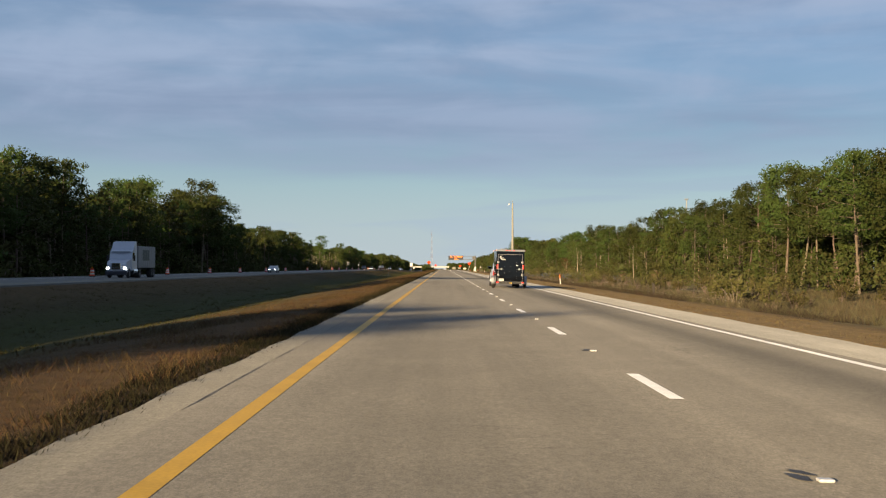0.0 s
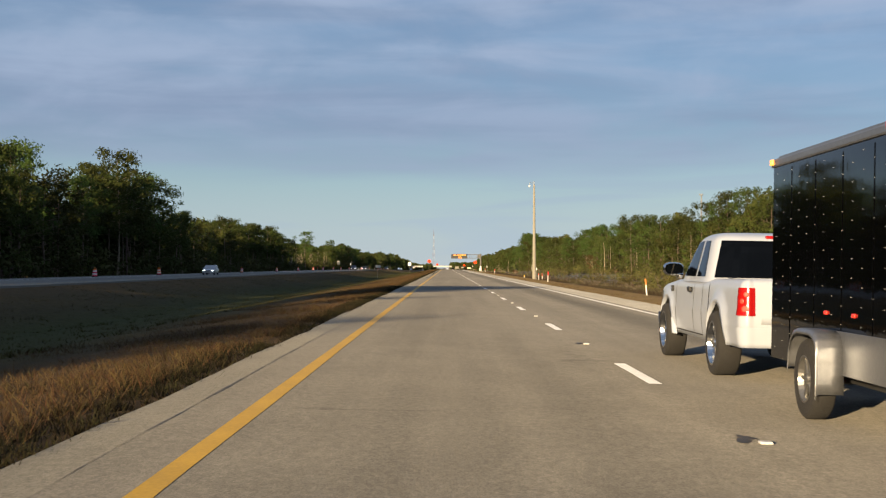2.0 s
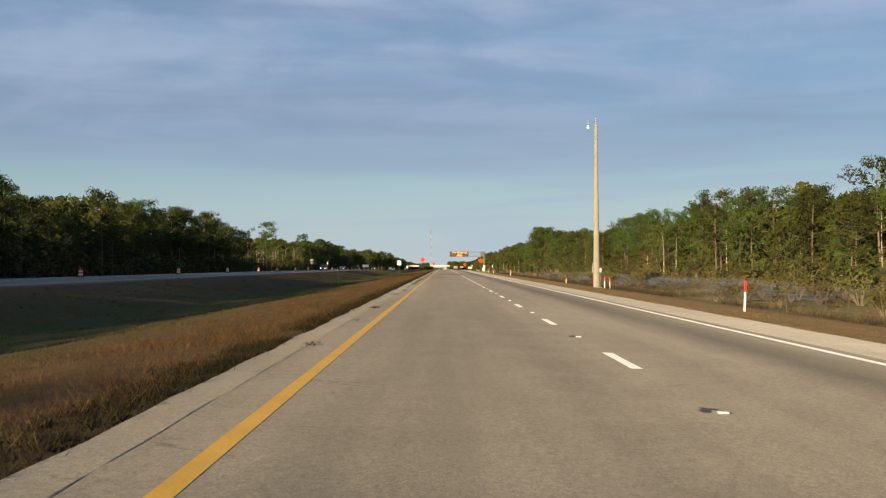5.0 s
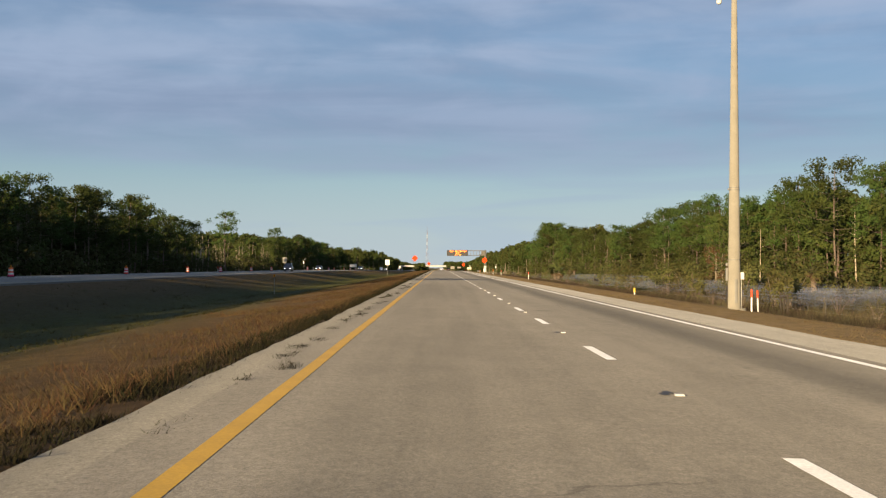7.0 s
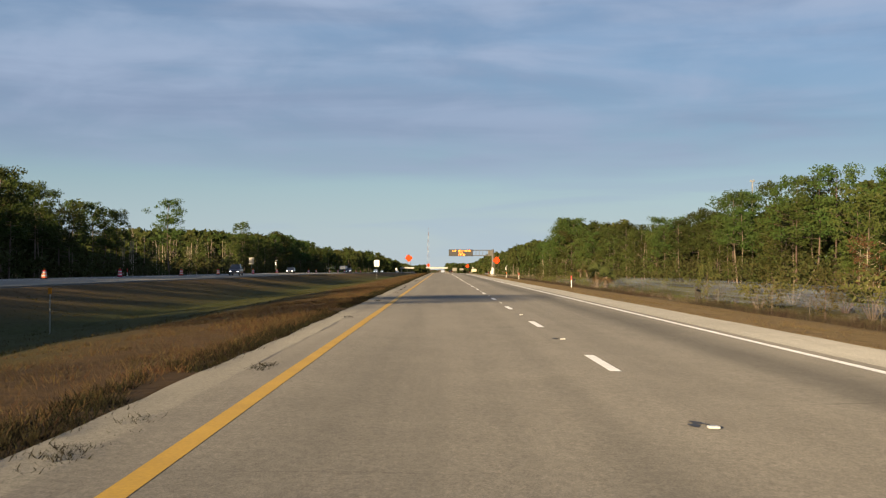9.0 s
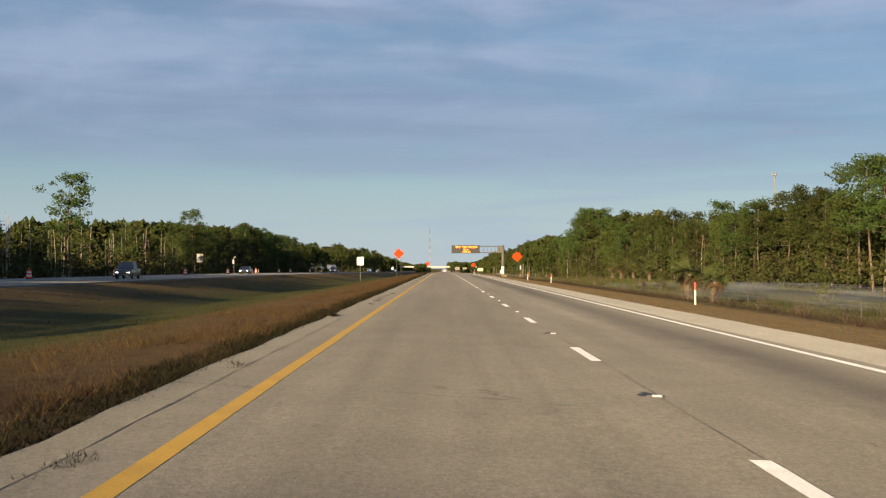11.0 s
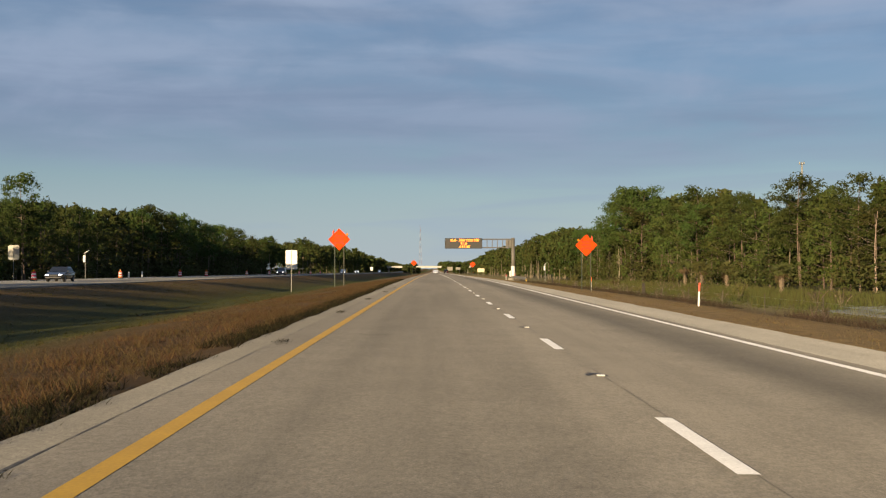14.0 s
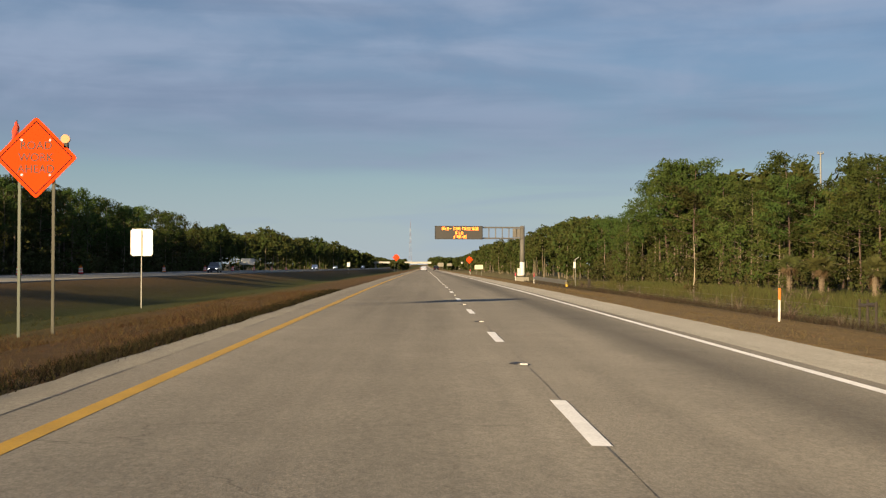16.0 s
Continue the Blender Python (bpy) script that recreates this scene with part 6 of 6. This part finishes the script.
k = -3
while DASH0 + PERIOD * k < 1000:
    tip = DASH0 + PERIOD * k
    # the striping was laid in stretches that don't quite meet
    tip += float(np.interp(tip, [0, 77, 140, 250, 275, 286, 290, 306, 320, 332, 345, 466, 540, 588], [0.1, 0.6, 0.5, 1.2, 1.6, 0.4, -2.8, -3.0, -2.7, -2.4, -1.4, -0.7, -0.2, -0.5]))
    child("lane_dash", dash_mesh, road, pose(X_SKIP + rng.normal() * 0.008, tip - DASH, road_z(X_SKIP, tip) + 0.007, 0, ROLL, 0))
    ym = tip + 4.3
    child("lane_marker", ridge_mesh, road, pose(X_SKIP + 0.02, ym, road_z(X_SKIP, ym) + 0.002, 0, ROLL, 0))
    child("tar_patch", tar_meshes[int(rng.integers(4))], road, pose(X_SKIP - 0.11, ym + 0.16, road_z(X_SKIP - 0.11, ym) + 0.006, 0, ROLL, rng.normal() * 8))
    child("tar_patch", tar_meshes[int(rng.integers(4))], road, pose(X_SKIP - 0.04, ym + 0.34, road_z(X_SKIP - 0.04, ym) + 0.006, 0, ROLL, 20 + rng.normal() * 10))
    k += 1
far = stripe("lane_dashes_far", X_SKIP, 0.15, 1000, 1003, M_WHITE, road, z1)


# ---- grass, marsh and undergrowth ----
def fast_mesh(name, V, mat, parent=None):
    """A mesh of loose triangles from an (n, 3, 3) array."""
    n = len(V)
    me = bpy.data.meshes.new(name)
    me.vertices.add(n * 3)
    me.vertices.foreach_set("co", np.ascontiguousarray(V.reshape(-1), dtype=np.float32))
    me.loops.add(n * 3)
    me.loops.foreach_set("vertex_index", np.arange(n * 3, dtype=np.int32))
    me.polygons.add(n)
    me.polygons.foreach_set("loop_start", np.arange(0, n * 3, 3, dtype=np.int32))
    me.materials.append(mat)
    me.update(calc_edges=True)
    ob = new(name, me)
    ob.parent = parent
    return ob


def gz_many(x, y):
    return np.interp(y, [p[0] for p in DIP], [p[1] for p in DIP]) + np.interp(x, [p[0] for p in PROFILE], [p[1] for p in PROFILE])


def tufts(x, y, h, blades, spread, width, lean=0.45):
    """Blade triangles for tufts at x, y of height h."""
    n = len(x)
    X, Y, H = np.repeat(x, blades), np.repeat(y, blades), np.repeat(h, blades)
    m = n * blades
    a = rng.random(m) * 6.2832
    r = spread * np.sqrt(rng.random(m))
    bx, by = X + r * np.cos(a), Y + r * np.sin(a)
    bz = gz_many(bx, by) - 0.03
    hh = H * (0.55 + 0.6 * rng.random(m))
    la, ll = rng.random(m) * 6.2832, lean * hh * (0.3 + 0.9 * rng.random(m))
    w = width * (0.6 + 0.8 * rng.random(m))
    wa = rng.random(m) * 6.2832
    P = np.empty((m, 3, 3))
    P[:, 0] = np.stack([bx - w * np.cos(wa), by - w * np.sin(wa), bz], 1)
    P[:, 1] = np.stack([bx + w * np.cos(wa), by + w * np.sin(wa), bz], 1)
    P[:, 2] = np.stack([bx + ll * np.cos(la), by + ll * np.sin(la), bz + hh], 1)
    return P


def patchy(x, y, s=0.3):
    return np.array([noise.noise((a * s, b * s * 0.4, 0.5)) for a, b in zip(x, y)])


M_BROWNGRASS = material("brown_winter_grass", (0.098, 0.059, 0.026), 0.9, vary=0.3, scale=0.9, fine=3, hue=(0.060, 0.047, 0.021), island=0.3, trans=0.12)
# edge grass coloured near-black for the shade on its road-facing side
M_SHADEDGRASS = material("shade_coloured_edge_grass", (0.026, 0.021, 0.010), 0.9, vary=0.3, scale=0.5, fine=3, hue=(0.018, 0.018, 0.008), island=0.35, trans=0.1)
M_GREENGRASS = material("green_median_grass", (0.038, 0.043, 0.010), 0.9, vary=0.25, scale=0.12, fine=2, hue=(0.058, 0.046, 0.017), island=0.3, trans=0.12)
M_MARSH = material("marsh_reeds", (0.09, 0.085, 0.028), 0.9, vary=0.25, scale=0.08, fine=1.5, hue=(0.065, 0.08, 0.024), island=0.3, trans=0.12)

M_MOWN = material("mown_golden_grass", (0.150, 0.108, 0.050), 0.9, vary=0.28, scale=0.2, fine=3, hue=(0.110, 0.085, 0.040), island=0.2, trans=0.12)
M_BRUSH = material("dark_dry_brush", (0.060, 0.040, 0.028), 0.9, vary=0.3, scale=0.15, fine=2, hue=(0.038, 0.036, 0.020), island=0.35, trans=0.1)
M_SCRUB = material("dry_marsh_scrub", (0.105, 0.085, 0.05), 0.9, vary=0.3, scale=0.1, fine=1.5, hue=(0.07, 0.066, 0.03), island=0.3, trans=0.12)

# tall brown grass along the inner shoulder
n = 42000
d = rng.random(n) ** 1.5
x = X_LEFT_EDGE - 0.50 - 5.0 * d
y = -5 + 640 * rng.random(n)
h = (0.10 + 0.11 * rng.random(n)) * np.clip(1.25 - 0.75 * d, 0.5, 1.2)
h *= np.clip(1.0 + 0.9 * patchy(x, y, 0.7), 0.55, 1.5)
P = tufts(x, y, 0.85 * h, 9, 0.26, 0.0070, 1.2)
g = thing("verge_grass_left", "tall brown winter grass along the inner shoulder", "grass", kind="stuff")
fast_mesh("blades", P, M_BROWNGRASS, g)
n = 34000
y = -5 + 640 * rng.random(n)
x = np.array([left_edge(v) for v in y]) + 0.07 - 0.80 * rng.random(n) ** 1.2
keep = patchy(x, y, 0.8) > -0.5
P = tufts(x[keep], y[keep], 0.07 + 0.09 * rng.random(keep.sum()), 8, 0.11, 0.011, 0.9)
Q = []
for yc in np.concatenate([np.arange(262, 336, 1.9), np.arange(436, 452, 3.0), np.arange(200, 262, 9.0), np.arange(340, 436, 8.0), np.arange(455, 600, 14.0)]):
    if rng.random() < 0.75:
        k2 = int(12 + 34 * rng.random() ** 2)
        x = -2.28 + 0.12 * rng.normal() + 0.05 * rng.normal(size=k2)
        y = yc + 0.32 * rng.normal(size=k2)
        Q.append(tufts(x, y, 0.03 + 0.07 * rng.random(k2), 9, 0.09, 0.008, 1.2) + np.array((0, 0, 0.16)))
P = np.concatenate([P] + Q)
g = thing("verge_edge_grass", "ragged edge grass over the inner shoulder, coloured dark for its shade", "grass", kind="stuff")
fast_mesh("blades", P, M_SHADEDGRASS, g)
# short median grass
n = 26000
x = -8 - 21 * rng.random(n)
y = 640 * rng.random(n) + 5
P = tufts(x, y, 0.06 + 0.09 * rng.random(n), 4, 0.18, 0.020, 0.9)
g = thing("median_grass", "short green and brown grass in the median's hollow", "grass", kind="stuff")
fast_mesh("blades", P, M_GREENGRASS, g)
# right verge
n = 30000
x = X_RIGHT_EDGE - 0.05 + 12.0 * rng.random(n) ** 1.3
y = 20 + 740 * rng.random(n)
P = tufts(x, y, 0.05 + 0.07 * rng.random(n), 5, 0.20, 0.009, 1.2)
g = thing("verge_grass_right", "brown mown grass beyond the outer shoulder", "grass", kind="stuff")
fast_mesh("blades", P, M_MOWN, g)
# dark dry brush at the foot of the verge
n = 9000
x, y = 19.6 + 4.6 * rng.random(n), 70 + 740 * rng.random(n)
keep = patchy(x, y, 0.12) > -0.25
P = tufts(x[keep], y[keep], 0.25 + 0.50 * rng.random(keep.sum()) ** 1.5, 8, 0.34, 0.013, 0.8)
g = thing("verge_brush", "low dark reddish-brown brush at the foot of the verge", "brush", kind="stuff")
fast_mesh("blades", P, M_BRUSH, g)
# marsh reeds
n = 22000
x = 21.5 + 27 * rng.random(n)
y = 70 + 760 * rng.random(n)
scrub = (y < 440) & (patchy(x, y, 0.06) > -0.1)
P = tufts(x[scrub], y[scrub], 0.35 + 0.5 * rng.random(scrub.sum()), 7, 0.4, 0.022, 0.7)
g = thing("marsh_scrub", "low tan and grey dry scrub at the edge of the marsh", "scrub", kind="stuff")
fast_mesh("blades", P, M_SCRUB, g)
keep = y >= 430
keep &= x > 26.5
x, y = x[keep], y[keep]
P = tufts(x, y, (0.45 + 0.65 * rng.random(len(x))) * np.where(x < 29, 0.45, 1.0), 8, 0.45, 0.026, 0.5)
g = thing("marsh_reeds", "tall olive and tan reeds in the marsh before the forest", "reeds", kind="stuff")
fast_mesh("blades", P, M_MARSH, g)


def make_shrub(name, label, seed, w, h, mat, count=70, leaf=0.20):
    r = np.random.default_rng(seed)
    ob = thing(name, label, "shrub")
    paths, cen, rad = [], [], []
    for i in range(9):
        a, q = r.random() * 6.283, 0.25 + 0.75 * r.random()
        tip = np.array((math.cos(a) * w * q * 0.5, math.sin(a) * w * q * 0.5, h * (0.45 + 0.5 * r.random())))
        paths.append(([((0.05 * math.cos(a), 0.05 * math.sin(a), -0.1), 0.04), (tuple(tip * 0.55 + np.array((0, 0, 0.1))), 0.025), (tuple(tip), 0.010)], 4))
        for k in (1.0, 0.65):
            cen.append(tip * k + r.normal(size=3) * 0.1); rad.append(0.30 * w * (0.5 + 0.5 * r.random()) * 0.8)
    V, F = limb_mesh(paths)
    sheet("stem", V, F, M_BARK, ob)
    V, F = leaf_cloud(cen, rad, count, leaf, 0.8, r=r)
    sheet("foliage", V.tolist(), F.tolist(), mat, ob)
    return ob


M_DRYSHRUB = material("dry_shrub_twigs", (0.085, 0.07, 0.048), 0.9, vary=0.3, scale=0.5, fine=5, objvar=0.3, trans=0.15)
shrubs = [make_shrub("shrub", "rounded olive-green shrub in the marsh before the forest", 200 + i, 3.0, 2.6, M_SHRUB) for i in range(4)]
dry = [make_shrub("shrub", "dry brown leafless shrub in the marsh", 220 + i, 2.2, 1.9, M_DRYSHRUB, 34, 0.13) for i in range(3)]


def scatter_shrub(ob, x, y, s, group, used=set()):
    m = pose(x, y, ground_z(x, y) - 0.05, 0, 0, rng.random() * 360)
    o = ob if ob.name not in used else copy_thing(ob, m)
    used.add(ob.name)
    o.matrix_basis = m @ Matrix.Diagonal((s * (0.8 + 0.5 * rng.random()), s * (0.8 + 0.5 * rng.random()), s, 1))
    o["group"] = group


y = 95.0
while y < 760:
    if y < 450:
        for k in range(2):
            scatter_shrub((shrubs + shrubs + dry)[int(rng.integers(11))], 24.5 + 20 * rng.random(), y + 1.5 * k, 0.5 + 0.7 * rng.random(), "marsh shrubs")
    elif rng.random() < 0.35:
        scatter_shrub((shrubs + dry)[int(rng.integers(7))], 25 + 16 * rng.random(), y + 3, 0.5 + 0.5 * rng.random(), "marsh shrubs")
    if rng.random() < 0.6:
        scatter_shrub(dry[int(rng.integers(3))], 22.5 + 3 * rng.random(), y, 0.4 + 0.35 * rng.random(), "low dry shrubs along the fence")
    y += 5.0 * (0.6 + 0.8 * rng.random())

for x, y, s in ((33, 388, 1.7), (35.5, 391, 1.4), (30, 416, 1.3), (31.5, 413, 1.2), (34, 300, 1.5), (36, 345, 1.4)):
    scatter_shrub(shrubs[int(rng.integers(4))], x, y, s, "marsh shrubs")


def undergrowth(name, label, spots, leaf, count, mat):
    """A thicket too dense to count, as leaf clumps piled from the ground up."""
    cen, rad = [], []
    for x, y, h in spots:
        for k in range(4):
            cen.append((x + rng.normal() * h * 0.35, y + rng.normal() * h * 0.35, ground_z(x, y) + h * (0.15 + 0.75 * rng.random())))
            rad.append(h * (0.25 + 0.2 * rng.random()))
    V, F = leaf_cloud(cen, rad, count, leaf, 0.9)
    ob = thing(name, label, "undergrowth", kind="stuff")
    fast_mesh("foliage", V.reshape(-1, 3, 3), mat, ob)


M_THICKET = material("thicket_leaves", (0.038, 0.050, 0.014), 0.8, vary=0.3, scale=0.15, fine=2, hue=(0.066, 0.064, 0.022), island=0.35, trans=0.1)
undergrowth("undergrowth_left", "dense dark shrubs under the trees beyond the oncoming carriageway",
            [(left_line(y) + 1.0 - 5 * rng.random(), y, 2.4 + 3.4 * rng.random()) for y in np.arange(60, 900, 2.0)], 0.46, 9, M_THICKET)
undergrowth("thicket_left", "dark thicket deep inside the forest beyond the oncoming carriageway",
            [(left_line(y) - 9.0 - 8 * rng.random(), y, 5.0 + 3.5 * rng.random() if y < 560 else 3.0 + 1.5 * rng.random()) for y in np.arange(60, 900, 2.6)], 0.95, 2.2, M_THICKET)
undergrowth("undergrowth_right", "dense sunlit shrubs at the forest's edge behind the marsh",
            [(right_line(y) - 2.0 + 6 * rng.random(), y, 2.2 + 4.0 * rng.random()) for y in np.arange(80, 900, 1.9)], 0.40, 9, M_THICKET)

undergrowth("thicket_right", "dark thicket deep inside the forest behind the marsh",
            [(right_line(y) + 11.0 + 8 * rng.random(), y, 5.0 + 3.5 * rng.random()) for y in np.arange(80, 960, 2.6)], 0.95, 2.2, M_THICKET)

# cabbage palms
M_FROND = material("palm_fronds", (0.095, 0.105, 0.036), 0.6, vary=0.25, scale=1, fine=6, objvar=0.2, trans=0.2)
M_DEADFROND = material("dry_palm_fronds", (0.13, 0.09, 0.05), 0.8, vary=0.25, scale=1, fine=6, trans=0.15)
M_BOOT = material("palm_trunk_boots", (0.24, 0.185, 0.13), 0.9, vary=0.35, scale=3, fine=12, bump=0.5)


def frond_tris(r, n, zc, length, droop, lo, hi):
    """Fan leaves on stalks round the head of a palm: each a spread of narrow drooping leaflets folded along its midrib."""
    T = []
    for i in range(n):
        a = i * 2.4 + r.normal() * 0.3
        e = math.asin(np.clip(math.sin(radians(lo)) + (math.sin(radians(hi)) - math.sin(radians(lo))) * r.random(), -1, 1))
        d = np.array((math.cos(a) * math.cos(e), math.sin(a) * math.cos(e), math.sin(e)))
        side = np.array((-math.sin(a), math.cos(a), 0))
        up = np.cross(d, side)
        tilt = r.normal() * 0.5
        side = side * math.cos(tilt) + up * math.sin(tilt)
        L = length * (0.75 + 0.45 * r.random())
        hub = np.array((0, 0, zc)) + d * L * 0.45
        for k in range(17):
            b = radians(-105 + 210 * k / 16)
            run = L * (0.50 + 0.14 * math.cos(b))
            tip = hub + (d * math.cos(b) + side * math.sin(b)) * run + up * 0.16 * run * abs(math.sin(b)) + np.array((0, 0, -droop * L * (0.25 + 0.5 * r.random())))
            base = (d * -math.sin(b) + side * math.cos(b)) * 0.050 * L
            T.append((hub - base, hub + base, tip))
        T.append((np.array((0, 0, zc)) - side * 0.02, np.array((0, 0, zc)) + side * 0.02, hub))
    return np.array(T)


def build_palm(x, y, hgt, seed, length=1.35):
    r = np.random.default_rng(seed)
    ob = thing("cabbage_palm", "cabbage palm with a shaggy trunk and fan leaves in the marsh", "palm", (x, y, ground_z(x, y)), 0, "cabbage palms")
    V, F = limb_mesh([([((0, 0, -0.2), 0.24), ((0, 0, hgt * 0.3), 0.20), ((0.05, 0, hgt * 0.7), 0.20), ((0.05, 0, hgt), 0.22)], 10)])
    sheet("trunk", V, F, M_BOOT, ob, smooth=True)
    bm = bmesh.new()
    for i in range(int(hgt * 30)):
        a, z = i * 2.4, 0.12 + (hgt - 0.1) * i / (hgt * 30)
        c = Vector((0.20 * math.cos(a), 0.20 * math.sin(a), z))
        tube(bm, c, c + Vector((0.15 * math.cos(a), 0.15 * math.sin(a), 0.20)), 0.045, 0.02, 4)
    part("leaf_base", bm, M_BOOT, ob)
    fast_mesh("foliage", frond_tris(r, 30, hgt + 0.1, length, 0.30, -28, 88), M_FROND, ob)
    fast_mesh("dead_foliage", frond_tris(r, 9, hgt, length * 0.8, 0.55, -75, -25), M_DEADFROND, ob)["label"] = "dry hanging fronds"
    return ob


for i, (x, y, hgt, ln) in enumerate(((24.9, 521.5, 2.6, 1.95), (24.3, 507, 2.1, 1.5), (44, 660, 2.8, 1.6), (46, 716, 3.2, 1.8), (47, 702, 2.9, 1.7), (45, 725, 3.4, 1.7), (43, 300, 2.4, 1.6), (45, 402, 2.9, 1.6), (46, 270, 2.6, 1.6))):
    build_palm(x, y, hgt, 300 + i, ln)
for i, (x, y, hgt) in enumerate(((-64, 640, 4.5), (-66, 615, 4.0), (-63, 588, 3.6), (-65, 665, 4.2))):
    build_palm(x, y, hgt, 320 + i)

# young thin trees by the fence and a russet one at the forest's edge
M_RUSSET = material("russet_leaves", (0.085, 0.045, 0.022), 0.8, vary=0.3, scale=0.5, fine=5, hue=(0.11, 0.065, 0.03), trans=0.12)
young = make_tree("young_tree", "oak", 3.2, 501, "slender young tree with a thin yellowish crown by the fence", 90, 0.16, M_SHRUB, M_BARK)
first_spot = True
for x, y, h in ((21.9, 406, 2.9), (21.7, 394, 2.8), (23.0, 366, 3.2), (24.5, 438, 3.4), (23.2, 610, 3.0)):
    m = pose(x, y, ground_z(x, y) - 0.05, 0, 0, 40 * x)
    o = young if first_spot else copy_thing(young, m)
    o.matrix_basis = m @ Matrix.Diagonal((0.8 * h / 3.2, 0.8 * h / 3.2, h / 3.2, 1))
    o["group"] = "young trees by the fence"
    first_spot = False
russet = make_tree("russet_tree", "oak", 6.2, 502, "small tree with dry russet leaves and pale trunk", 40, 0.22, M_RUSSET, M_PALEBARK)
russet.matrix_basis = pose(45.0, 455, ground_z(45, 455) - 0.05)


def mist_material():
    """Thin white ground mist: mostly clear, denser in long drifting patches."""
    m = bpy.data.materials.new("ground_mist")
    m.use_nodes = True
    N, L = m.node_tree.nodes, m.node_tree.links
    b = N["Principled BSDF"]
    b.inputs["Base Color"].default_value, b.inputs["Roughness"].default_value, b.inputs["Specular IOR Level"].default_value = (0.86, 0.83, 0.78, 1), 1.0, 0.0
    co, mp = N.new("ShaderNodeTexCoord"), N.new("ShaderNodeMapping")
    mp.inputs["Scale"].default_value = (0.16, 0.035, 0.5)
    L.new(co.outputs["Object"], mp.inputs[0])
    nz = N.new("ShaderNodeTexNoise"); nz.inputs["Scale"].default_value, nz.inputs["Detail"].default_value, nz.inputs["Roughness"].default_value = 1.0, 5, 0.6
    L.new(mp.outputs[0], nz.inputs["Vector"])
    r = N.new("ShaderNodeMapRange"); r.interpolation_type = "SMOOTHSTEP"
    for i, q in enumerate((0.38, 0.64, 0.01, 0.20)):
        r.inputs[i + 1].default_value = q
    L.new(nz.outputs[0], r.inputs[0]); L.new(r.outputs[0], b.inputs["Alpha"])
    return m


M_MIST = mist_material()
mist = thing("ground_mist", "thin white morning mist lying low over the marsh", "mist", kind="stuff")
for k, z in enumerate((-1.3, -1.05, -0.85, -0.65, -0.45)):
    xs, ys = np.arange(23.0 + 0.9 * k, 44.1 - 0.8 * k, 2.0), np.arange(270 + 6 * k, 585 - 6 * k, 7.0)
    V = [(x, y, z + 0.10 * noise.noise((x * 0.2, y * 0.06, k))) for y in ys for x in xs]
    nx = len(xs)
    F = [(i * nx + j, i * nx + j + 1, (i + 1) * nx + j + 1, (i + 1) * nx + j) for i in range(len(ys) - 1) for j in range(nx - 1)]
    sheet("mist_layer", V, F, M_MIST, mist, smooth=True)

# a taller stand of pines across the oncoming carriageway
for i, (x, y, h) in enumerate(((-56, 293, 18.2), (-57, 301, 18.7), (-56, 308, 18.9), (-57, 315, 18.0))):
    place(pines[i], x, y, 16.0, h, "trees left of the road")
